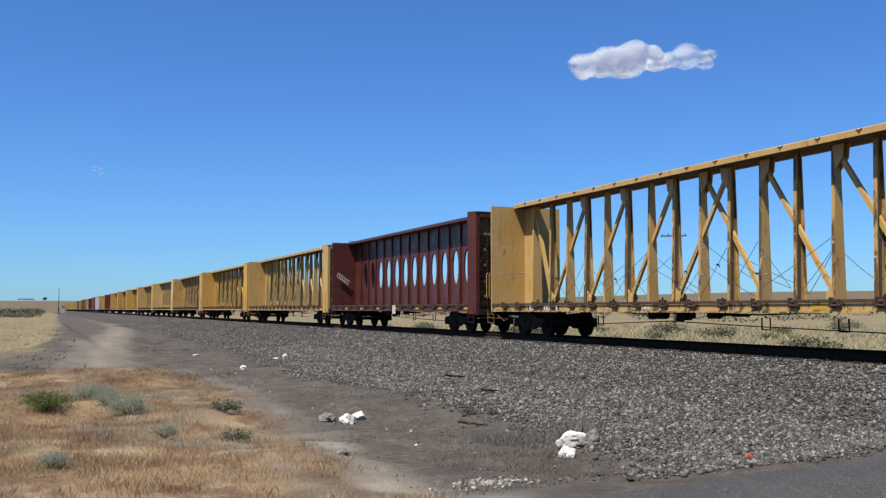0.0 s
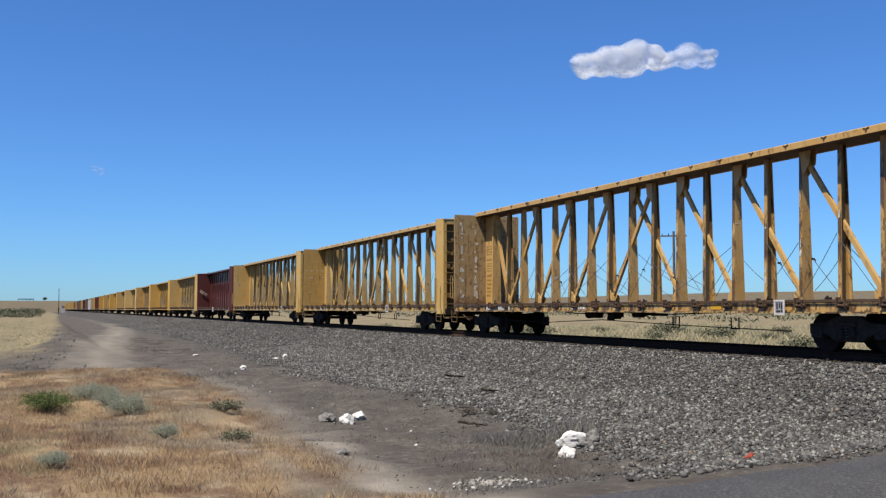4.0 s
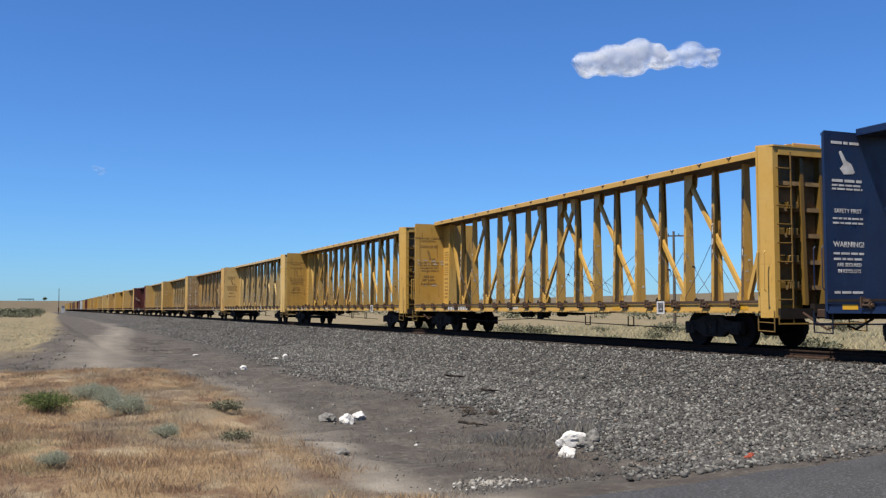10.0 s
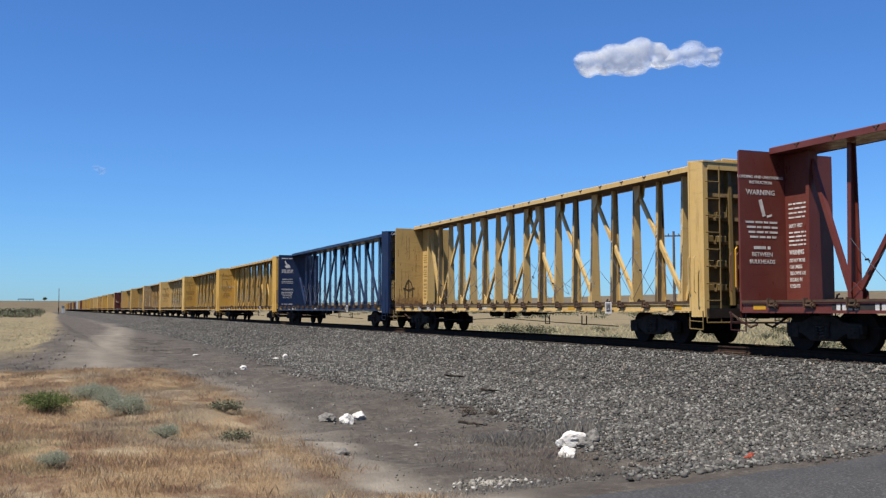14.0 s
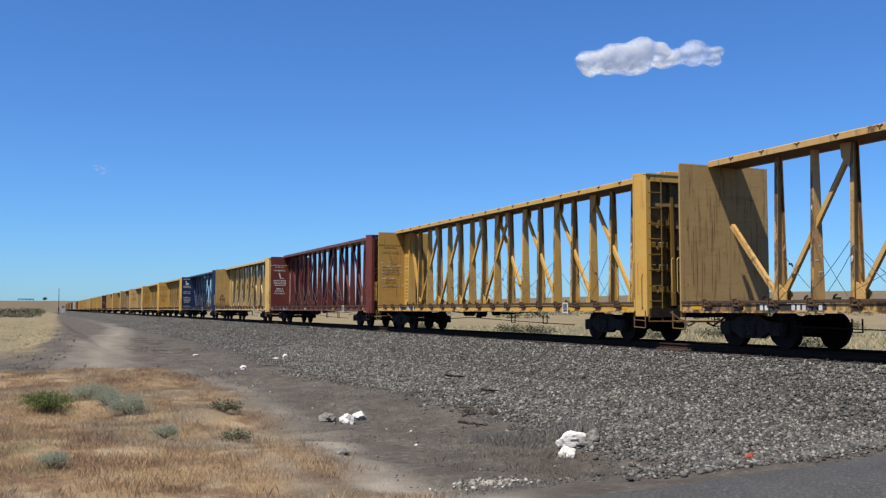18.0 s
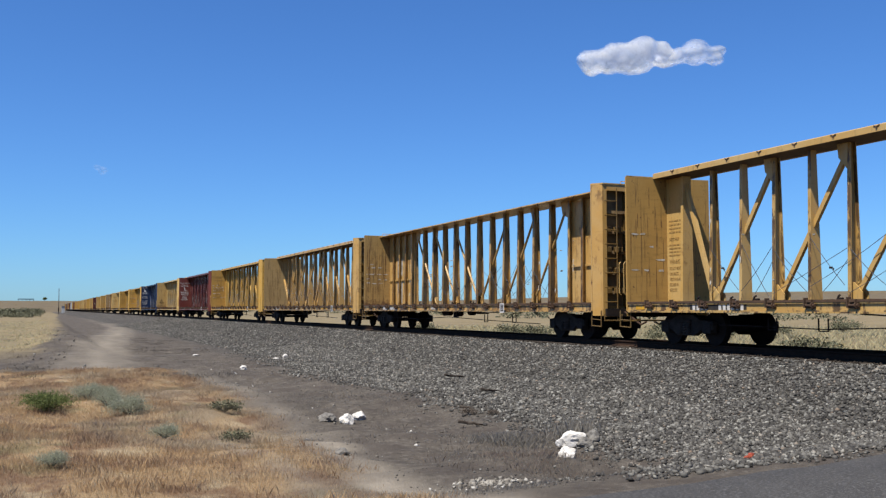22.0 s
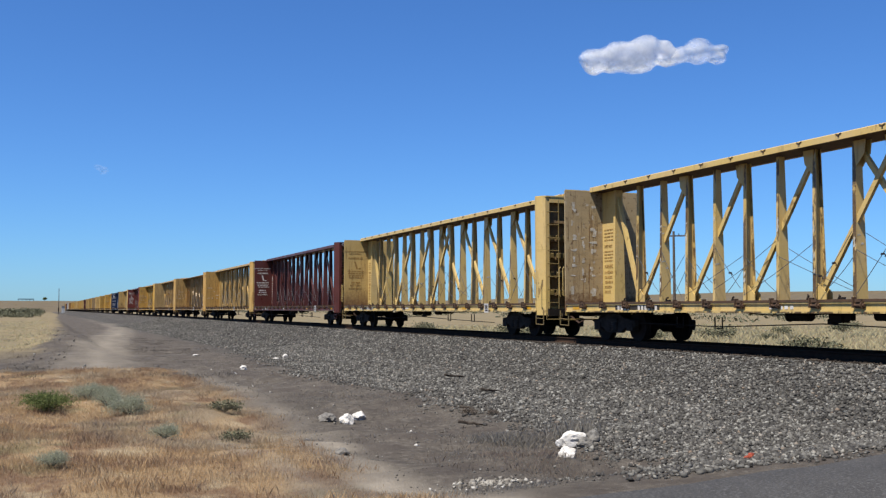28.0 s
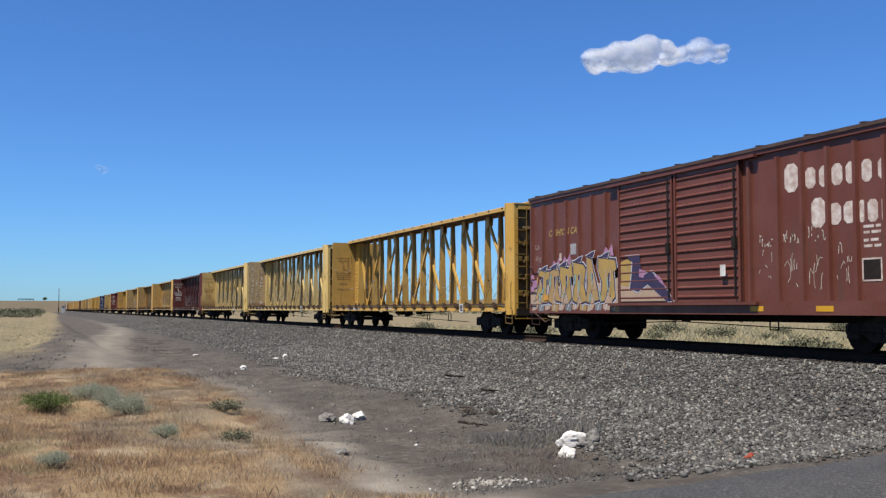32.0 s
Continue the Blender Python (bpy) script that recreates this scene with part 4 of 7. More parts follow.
def opera_car(name, mat):
    """A 63 foot centre-beam flat whose middle wall is sheeted and cut with tall oval holes."""
    L = 9.72
    car = thing(name, "", "railway car")
    side_sills(car, L, mat)
    for sx in (-1, 1):
        bulkhead(car, sx, L, mat, True)
        centred("coupler", COUPLER, car, sx * (L + 0.36), 0, 0, 0 if sx > 0 else 180)
    bm = bmesh.new()
    box(bm, (0, 0, TOP - 0.005), (2 * L - 0.004, 1.0, 0.13))
    part("top_chord", bm, mat, car)
    n = 15
    bay = 2 * L / n
    for i in range(n):
        x = -L + bay * (i + 0.5)
        bm = bmesh.new()
        if 1 <= i < n - 1:
            ring, rim = [], []
            N = 24
            for y in (-0.035, 0.035):
                ov, ot = [], []
                for k in range(N):
                    a = 2 * math.pi * (k + 0.5) / N
                    c, s = math.cos(a), math.sin(a)
                    ov.append(bm.verts.new((x + 0.34 * c, y, 2.80 + 0.76 * s)))
                    m = max(abs(c), abs(s))
                    ot.append(bm.verts.new((x + bay / 2 * c / m, y, (DECK + TOP - 0.07) / 2 + (TOP - 0.07 - DECK) / 2 * s / m)))
                ring.append(ov)
                rim.append(ot)
            for k in range(N):
                j = (k + 1) % N
                bm.faces.new((ring[0][k], ring[0][j], rim[0][j], rim[0][k]))
                bm.faces.new((rim[1][k], rim[1][j], ring[1][j], ring[1][k]))
                bm.faces.new((ring[0][j], ring[0][k], ring[1][k], ring[1][j]))
        else:
            box(bm, (x, 0, (DECK + TOP - 0.07) / 2), (bay, 0.07, TOP - 0.07 - DECK))
        part("wall_sheet", bm, mat, car)
        if i:
            bm = bmesh.new()
            hexa(bm, (x - bay / 2 - 0.035, x - bay / 2 + 0.035, -0.14, 0.14, DECK), (x - bay / 2 - 0.035, x - bay / 2 + 0.035, -0.10, 0.10, TOP - 0.07))
            part("post", bm, PAINTS[mat], car)
    add_trucks(car, 7.6)
    underbody(car, random.Random(3), L)
    for k in range(14):
        centred("winch", WINCH, car, -8.9 + 1.37 * k, -HALF, DECK - 0.13)
        if k % 2:
            centred("reflector", REFLECTOR, car, -8.3 + 1.37 * k, -HALF + 0.026, DECK - 0.155)
    for sx in (-1, 1):
        centred("step", step_mesh(END_BARS[mat]), car, sx * (L + 0.20), -HALF + 0.06)
    return car


def panel_car(name, mat):
    """A centre-beam flat whose first bays at each end are sheeted between ribs, with rod braces in the middle bays."""
    L = CAR_L
    car = thing(name, "", "railway car")
    side_sills(car, L, mat)
    for sx in (-1, 1):
        bulkhead(car, sx, L, mat, True)
        centred("coupler", COUPLER, car, sx * (L + 0.36), 0, 0, 0 if sx > 0 else 180)
        for k in range(4):
            bm = bmesh.new()
            box(bm, (sx * (L - 0.45 - 0.9 * k), 0, (DECK + TOP - 0.1) / 2), (0.9, 0.06, TOP - 0.1 - DECK))
            box(bm, (sx * (L - 0.45 - 0.9 * k), -0.06, 2.42), (0.78, 0.06, 0.06))
            part("wall_sheet", bm, mat, car)
            bm = bmesh.new()
            channel_post(bm, sx * (L - 0.9 * (k + 1)), -1, 0.20, 0.16, 0.12)
            post_part(bm, mat, car)
    bm = bmesh.new()
    prism(bm, [(-0.62, TOP - 0.06), (-0.62, TOP - 0.02), (0, TOP + 0.12), (0.62, TOP - 0.02), (0.62, TOP - 0.06)], "x", -L + 0.002, L - 0.002)
    part("top_chord", bm, mat, car)
    posts = [-6.3 + 1.26 * k for k in range(11)]
    for x in posts:
        bm = bmesh.new()
        channel_post(bm, x, -1, 0.17, 0.10, 0.13)
        post_part(bm, mat, car)
    for sx in (-1, 1):
        for a, b in ((7.2, 4.9), (4.9, 2.5), (2.5, 0.1)):
            bm = bmesh.new()
            tube(bm, (sx * a, 0, TOP - 0.45), (sx * b, 0, DECK + 0.1), 0.045, 8)
            prism(bm, [(sx * a + sx * 0.25, TOP - 0.06), (sx * a - sx * 0.25, TOP - 0.06), (sx * a - sx * 0.12, TOP - 0.5), (sx * a + sx * 0.25, TOP - 0.62)], "y", -0.02, 0.02)
            prism(bm, [(sx * b - 0.22, DECK), (sx * b + 0.22, DECK), (sx * b + 0.22, DECK + 0.36), (sx * b - 0.22, DECK + 0.36)], "y", -0.015, 0.015)
            part("rod_brace", bm, mat, car)
    add_trucks(car, 9.14)
    rng = random.Random(8)
    underbody(car, rng, L)
    for k in range(17):
        centred("winch", WINCH, car, -10.2 + 1.27 * k, -HALF, DECK - 0.13)
        centred("cable_guide", GUIDE, car, -10.2 + 1.27 * k, -0.625, TOP - 0.10)
    cables(car, posts, rng)
    for sx in (-1, 1):
        centred("step", step_mesh(END_BARS[mat]), car, sx * (L + 0.20), -HALF + 0.06)
    return car


def boxcar(name, mat, full=True):
    """A 50 foot boxcar with outside ribs and two sliding doors a side."""
    L, W, z0, z1 = 8.3, 1.56, 0.98, 4.70
    car = thing(name, "", "railway car")
    bm = bmesh.new()
    box(bm, (0, 0, (z0 + z1) / 2), (2 * L, 2 * W - 0.10, z1 - z0))
    part("body", bm, mat, car)
    bm = bmesh.new()
    prism(bm, [(-W - 0.05, z1 - 0.06), (-W - 0.05, z1 + 0.02), (0, z1 + 0.16), (W + 0.05, z1 + 0.02), (W + 0.05, z1 - 0.06)], "x", -L - 0.03, L + 0.03)
    for k in range(11):
        x = -L + 0.4 + k * (2 * L - 0.8) / 10
        prism(bm, [(-W, z1 + 0.041), (0, z1 + 0.165), (W, z1 + 0.041), (W, z1 + 0.07), (0, z1 + 0.20), (-W, z1 + 0.07)], "x", x - 0.04, x + 0.04)
    part("roof", bm, ROOF_BROWN if full else mat, car, "dark brown ribbed roof")
    for sy in (-1, 1):
        bm = bmesh.new()
        box(bm, (0, sy * (W - 0.02), z0 - 0.02), (2 * L - 0.01, 0.10, 0.30))
        prism(bm, [(sy * (W - 0.06), z1 - 0.16), (sy * (W + 0.02), z1 - 0.16), (sy * (W + 0.02), z1 - 0.03), (sy * (W - 0.06), z1 - 0.03)], "x", -L, L)
        part("side_sill", bm, mat, car)
        ribs = [-L + 0.10 + 0.785 * k for k in range(7)] + [2.87 if k == 0 else 3.06 + 0.765 * k for k in range(7)]
        for x in ribs:
            bm = bmesh.new()
            prism(bm, [(x - 0.065, sy * (W - 0.051)), (x - 0.04, sy * (W + 0.03)), (x + 0.04, sy * (W + 0.03)), (x + 0.065, sy * (W - 0.051))], "z", z0 + 0.131, z1 - 0.29)
            part("rib", bm, mat, car)
        for a, b in ((-2.70, -0.06), (0.0, 2.62)):
            bm = bmesh.new()
            y = sy * (W + 0.0)
            box(bm, ((a + b) / 2, y, 2.83), (b - a - 0.03, 0.07, 3.42))
            n = 14
            ribs_of_door = []
            for k in range(n):
                z = 1.26 + k * 0.236
                rib = bmesh.new() if full else bm
                ribs_of_door.append(rib)
                prism(rib, [(y + sy * 0.034, z - 0.075), (y + sy * 0.066, z - 0.012), (y + sy * 0.062, z + 0.012), (y + sy * 0.034, z + 0.04)], "x", a + 0.10, b - 0.12)
            for x in (a + 0.04, b - 0.05):
                box(bm, (x, y + sy * 0.045, 2.83), (0.07, 0.05, 3.40))
            door = part("door", bm, mat, car, "ribbed sliding door")
            for rib in ribs_of_door if full else ():
                part("pressing", rib, mat, door)
            bm = bmesh.new()
            tube(bm, (b - 0.16, y + sy * 0.11, 1.25), (b - 0.16, y + sy * 0.11, 4.4), 0.022, 6)
            box(bm, (b - 0.16, y + sy * 0.12, 2.55), (0.14, 0.05, 0.3))
            part("lock_bar", bm, STEEL_DARK if full else mat, door)
        bm = bmesh.new()
        box(bm, (0, sy * (W + 0.075), z0 + 0.10), (6.4, 0.10, 0.07))
        box(bm, (0, sy * (W + 0.06), z1 - 0.17), (6.4, 0.12, 0.07))
        part("door_track", bm, mat, car)
    for sx in (-1, 1):
        centred("coupler", COUPLER, car, sx * (L + 0.25), 0, 0, 0 if sx > 0 else 180)
        bm = bmesh.new()
        for k in range(8):
            box(bm, (sx * (L + 0.02), 0, 1.35 + 0.42 * k), (0.09, 2 * W - 0.5, 0.16))
        part("end_ribs", bm, mat, car)
        bm = bmesh.new()
        for k in range(4 if sx > 0 else 8):
            tube(bm, (sx * (L + 0.10), -W + 0.1, 1.1 + 0.42 * k), (sx * (L + 0.10), -W + 0.55, 1.1 + 0.42 * k), 0.014, 6)
        for k in range(4):
            tube(bm, (sx * (L - 0.08), -W - 0.06, 1.1 + 0.42 * k), (sx * (L - 0.52), -W - 0.06, 1.1 + 0.42 * k), 0.014, 6)
        part("ladder", bm, mat, car)
        centred("step", step_mesh(END_BARS[mat]), car, sx * (L - 0.3), -W + 0.05)
    bm = bmesh.new()
    box(bm, (0, 0, 0.80), (2 * L - 0.2, 0.4, 0.36))
    for k in range(-6, 7):
        box(bm, (k * 1.2, 0, 0.86), (0.08, 2 * W - 0.25, 0.2))
    part("underframe", bm, STEEL_DARK, car)
    add_trucks(car, 6.4)
    underbody(car, random.Random(4), L)
    return car


GALV = mottled("galvanised_roof", (0.16, 0.13, 0.12), (0.3, 0.29, 0.28), 3, 0.6, 0.3)

ROOF_BROWN = mottled("boxcar_roof_brown", (0.045, 0.024, 0.018), (0.075, 0.045, 0.036), 3, 0.7)


# ---- the train ----
TRAIN = []          # (car, x of its middle at the start)
SLACK = {4: -0.08, 6: 0.08, 7: 0.07, 10: 0.12, 11: 0.06, 12: -0.05, 13: -0.08, 14: -0.06, 15: -0.08}     # play of the couplers


def couple(car, x0, label):
    tagged(car, label, "railway car", "cars of the freight train")
    m = pose(x0, 0, 0)
    car.matrix_world = m
    TRAIN.append((car, x0))
    return car


def join_train():
    near = {}

    def flat(mat, **kw):
        key = (mat.name, tuple(sorted(kw.items())))
        if key not in near:
            near[key] = centerbeam("centerbeam_flatcar", mat, **kw)
            return near[key]
        return copy_thing(near[key], pose(0, 0, 0))

    words = "centre-beam lumber flatcar with bulkheads"
    tail = [(TAN, "faded tan " + words), (TAN, "dull yellow " + words + ", white chalk streaks"),
            (WORN, "rusty yellow " + words + ", whitewashed patches"), (SAND, "pale tan " + words),
            (GOLD, "golden yellow " + words), (GOLD, "golden yellow " + words + ", scraped paint"),
            (NAVY, "dark blue " + words + " and slotted posts"), (SAND, "pale tan " + words + ", black scrawl on the bulkhead"),
            (MAROON, "maroon red " + words + " and white warnings"), (GOLD, "golden yellow " + words),
            (WORN, "rust-streaked yellow " + words + " and open end bays"), (WORN, "rusty yellow lumber flatcar with sheeted end bays"),
            (TAN, "stained orange-yellow " + words), (DARK_RED, "dark red " + words + " and white warnings"),
            (PALE, "pale yellow " + words + ", rust along the bulkhead foot"), (PALE, "pale yellow " + words + ", peeling white patches"),
            (GOLD, "golden yellow " + words)]
    cars = []
    for i, (mat, label) in enumerate(tail):
        if i == 11:
            car = panel_car("sheeted_flatcar", mat)
        elif i == 6:
            car = flat(mat, holes=True, end_panel=False)
        elif i == 10:
            car = flat(mat, end_panel=False)
        else:
            car = flat(mat)
        cars.append(couple(car, -32.92 + PITCH * i + CAR_L + SLACK.get(i, 0.0), label))
    cars.append(couple(boxcar("boxcar", BOXRED), -32.82 + 17 * PITCH + 8.3, "brown-red ribbed boxcar with double doors and graffiti"))
    red = couple(opera_car("opera_window_flatcar", OXIDE), -54.6 + 9.72, "oxide red lumber flatcar with oval holes in its middle wall")
    # the cars ahead, from the nearest on
    ahead = {8: MAROON, 10: BOXWHITE, 11: BOXBROWN, 12: DARK_RED, 14: BOXBROWN, 15: BOXBROWN, 17: BOXBROWN}
    order = [TAN, GOLD, WORN, SAND, TAN, GOLD, WORN, GOLD, TAN]
    plain = {}
    for k in range(31):
        mat = ahead.get(k, order[k % len(order)])
        is_box = mat in (BOXWHITE, BOXBROWN)
        if k < 5:
            car = flat(mat)
        else:
            if mat.name not in plain:
                plain[mat.name] = boxcar("boxcar", mat, False) if is_box else centerbeam("centerbeam_flatcar", mat, False)
                car = plain[mat.name]
            else:
                car = copy_thing(plain[mat.name], pose(0, 0, 0))
        tone = {TAN: "dull yellow", GOLD: "golden yellow", WORN: "rusty yellow", SAND: "faded tan", MAROON: "maroon red", DARK_RED: "dark red", BOXWHITE: "off-white", BOXBROWN: "brown"}[mat]
        couple(car, -79.4 - PITCH * k + CAR_L, tone + (" ribbed boxcar in the long train" if is_box else " " + words))
    return cars, red


CARS, RED_CAR = join_train()


# ---- writing and marks on the cars ----
def number_panels(car, rng, x=-8.6):
    """Black number boards on the side sill, with plain bars in place of letters and numbers."""
    bm = bmesh.new()
    box(bm, (x + 1.02, -HALF + 0.025, DECK - 0.165), (2.2, 0.008, 0.19))
    part("number_board", bm, BLACK_PAINT, car, "black number board")
    bm = bmesh.new()
    for a, n in ((x + 0.04, 4), (x + 1.08, 6)):
        for k in range(n):
            box(bm, (a + 0.06 + k * 0.165, -HALF + 0.019, DECK - 0.165), (0.105, 0.006, 0.15))
    part("number_marks", bm, WHITE_PAINT, car, "white marks")
    bm = bmesh.new()
    for k in range(5):
        box(bm, (-1.9 + k * 0.17, -HALF + 0.025, DECK - 0.165), (0.11, 0.006, 0.08))
    part("number_marks", bm, WHITE_PAINT, car)


def placard(car, x=0.75):
    """A white frame round a grey card with dark marks."""
    bm = bmesh.new()
    y, z, h = -HALF - 0.10, DECK - 0.16, 0.17
    for k in (-1, 1):
        box(bm, (x + k * (h - 0.02), y, z), (0.04, 0.02, 2 * h))
        box(bm, (x, y, z + k * (h - 0.02)), (2 * h - 0.08, 0.02, 0.04))
    p = part("placard", bm, WHITE_PAINT, car, "white framed inspection placard")
    bm = bmesh.new()
    box(bm, (x, y + 0.004, z), (2 * h - 0.08, 0.008, 2 * h - 0.08))
    part("placard_card", bm, GREY_CARD, p)
    bm = bmesh.new()
    for a, c, w, t in ((-0.07, 0.03, 0.05, 0.13), (0.01, 0.045, 0.04, 0.10), (0.075, 0.03, 0.04, 0.13), (-0.03, -0.085, 0.13, 0.04), (0.08, -0.08, 0.05, 0.05)):
        box(bm, (x + a, y - 0.002, z + c), (w, 0.008, t))
    part("placard_print", bm, BLACK_PAINT, p)


def bulkhead_notice(car, L, ink, rng, strong=True):
    """Loading notices on the inner face of the front bulkhead and on the panel beside it."""
    x = -L + 0.004

    def place(a, z, w, h):
        return (x, a, z), (0.006, w, h)
    if strong:
        bm = lettering(["LOADING AND UNLOADING", "INSTRUCTION"], 0.105)
        bm.transform(Matrix.Translation((x, -0.82, 4.12)) @ FACE_EAST)
        tagged(part("notice", bm, ink, car, "small stencilled notice"), kind="stuff")
        bm = lettering(["WARNING"], 0.18)
        bm.transform(Matrix.Translation((x, -0.82, 3.72)) @ FACE_EAST)
        tagged(part("notice", bm, ink, car, "stencilled warning"), kind="stuff")
        bm = lettering(["BETWEEN", "BULKHEADS"], 0.14)
        bm.transform(Matrix.Translation((x, -0.80, 2.22)) @ FACE_EAST)
        tagged(part("notice", bm, ink, car), kind="stuff")
    bm = bmesh.new()
    for k, z in enumerate((3.05, 2.93, 2.81, 2.69)):
        unreadable(bm, rng, -1.28 + 0.04 * k, -0.32, z, 0.075, place)
    unreadable(bm, rng, -1.05, -0.55, 2.43, 0.11, place)
    if not strong:
        unreadable(bm, rng, -1.2, -0.4, 3.9, 0.08, place)
        unreadable(bm, rng, -1.1, -0.5, 3.74, 0.13, place)
        unreadable(bm, rng, -1.15, -0.45, 2.1, 0.11, place)
    # tipping load figure
    m = Matrix.Translation((x, -0.78, 3.40)) @ Matrix.Rotation(0.28, 4, "X")
    box(bm, (0, 0, 0), (0.006, 0.10, 0.42), m)
    box(bm, (0, 0.16, -0.24), (0.006, 0.16, 0.05), m)
    tagged(part("notice", bm, ink, car), kind="stuff")


def blue_notice(car, L, rng):
    """White notices and a plain emblem on the blue car's bulkhead."""
    x = -L + 0.004
    for text, size, z in ((["SAFETY FIRST"], 0.13, 3.02), (["WARNING!"], 0.17, 2.28), (["ARE SECURED", "IN KEYSLOTS"], 0.11, 1.86)):
        bm = lettering(text, size)
        bm.transform(Matrix.Translation((x, -0.82, z)) @ FACE_EAST)
        tagged(part("notice", bm, WHITE_PAINT, car, "white stencilled notice"), kind="stuff")
    bm = bmesh.new()

    def place(a, z, w, h):
        return (x, a, z), (0.006, w, h)
    for z, h in ((4.55, 0.09), (3.72, 0.09), (3.62, 0.06), (3.54, 0.06), (2.90, 0.06), (2.80, 0.06), (2.14, 0.07), (2.02, 0.07), (1.30, 0.08)):
        unreadable(bm, rng, -1.25, -0.40, z, h, place)
    tagged(part("notice", bm, WHITE_PAINT, car), kind="stuff")
    bm = bmesh.new()
    prism(bm, [(-1.05, 4.34), (-0.98, 4.38), (-0.84, 4.16), (-0.70, 4.10), (-0.60, 3.92), (-0.66, 3.88), (-0.92, 3.86), (-1.02, 3.98), (-0.92, 4.08)], "x", x - 0.003, x + 0.003)
    part("emblem", bm, WHITE_PAINT, car, "plain white emblem shape")


def panel_notice(car, L, ink, rng):
    y = -0.07
    lines = ["DO NOT MOVE", "CAR UNLESS", "TIEDOWNS ARE", "SECURED IN", "KEYSLOTS"]
    for text, size, z, gap in ((["SAFETY FIRST"], 0.13, 2.92, 1.2), (["WARNING"], 0.17, 2.26, 1.2), (lines, 0.125, 2.08, 1.25)):
        bm = lettering(text, size, gap, False)
        for v in bm.verts:
            v.co.x *= 0.60
        bm.transform(Matrix.Translation((-L + 0.12, y, z)) @ FACE_SOUTH)
        tagged(part("notice", bm, ink, car, "stencilled safety notice"), kind="stuff")
    bm = bmesh.new()

    def place(a, z, w, h):
        return (a, y, z), (w, 0.006, h)
    for z in (3.5, 3.39, 3.28, 3.17, 2.8, 2.70, 2.60, 2.50):
        unreadable(bm, rng, -L + 0.12, -L + 0.70, z, 0.06, place)
    tagged(part("notice", bm, ink, car), kind="stuff")


def ragged(bm, rng, x, y, z, w, h, t=0.004, n=14):
    """A patch with a torn, roughly four-cornered outline on a face towards +x."""
    pts = []
    for k in range(n):
        a = 2 * math.pi * (k + rng.uniform(-0.3, 0.3)) / n
        c, s = math.cos(a), math.sin(a)
        m = max(abs(c), abs(s))
        pts.append((y + w / 2 * c / m * rng.uniform(0.45, 1.1), z + h / 2 * s / m * rng.uniform(0.75, 1.1)))
    prism(bm, pts, "x", x, x + t)


def patches(car, L, rng, mat, columns):
    """Torn patches of old whitewash in columns on the bulkhead."""
    bm = bmesh.new()
    for y, z_lo, z_hi, w in columns:
        z = z_lo
        while z < z_hi:
            h = rng.uniform(0.06, 0.34)
            for j in range(rng.randrange(1, 4)):
                ragged(bm, rng, -L + 0.0004 + 0.0003 * j, y + rng.uniform(-0.07, 0.07), z + h * rng.uniform(0.2, 0.8), w * rng.uniform(0.15, 0.8), h * rng.uniform(0.3, 1.0))
            z += h + rng.uniform(0.0, 0.30)
    tagged(part("paint_patch", bm, mat, car, "peeling whitish paint"), kind="stuff")


def streaks(car, L, rng, mat, rows):
    """Rows of scraped dashes across the bulkhead."""
    bm = bmesh.new()
    for z in rows:
        y = -1.35
        while y < -0.2:
            w = rng.uniform(0.1, 0.4)
            if rng.random() < 0.75:
                ragged(bm, rng, -L + 0.001, y + w / 2, z + rng.uniform(-0.03, 0.03), w, rng.uniform(0.03, 0.07), 0.003, 7)
            y += w + rng.uniform(0.03, 0.15)
    tagged(part("scrapes", bm, mat, car, "pale scraped paint"), kind="stuff")


def rust_runs(car, L, rng, n):
    """Thin runs of rust down the inner face of the bulkhead."""
    bm = bmesh.new()
    for k in range(n):
        y, w, top, h = rng.uniform(-1.35, -0.15), rng.uniform(0.003, 0.018), rng.uniform(1.9, 4.5), rng.uniform(0.2, 1.4)
        h = min(h, top - DECK - 0.02)
        pts = [(y - w * 0.4, top), (y + w * 0.4, top - 0.02)]
        steps_down = 6
        right = [(y + w * rng.uniform(0.3, 1.0), top - h * (j + 1) / (steps_down + 1)) for j in range(steps_down)]
        left = [(y - w * rng.uniform(0.3, 1.0), top - h * (j + 1) / (steps_down + 1)) for j in range(steps_down)]
        prism(bm, [(y, top)] + right + [(y, top - h)] + left[::-1], "x", -L + 0.0003 + 0.00012 * k, -L + 0.0018 + 0.00012 * k)
    tagged(part("rust_streaks", bm, STAIN, car, "dark rust streaks"), kind="stuff")


STAIN = mottled("run_down_rust", (0.215, 0.112, 0.034), (0.120, 0.058, 0.022), 5, 0.85)


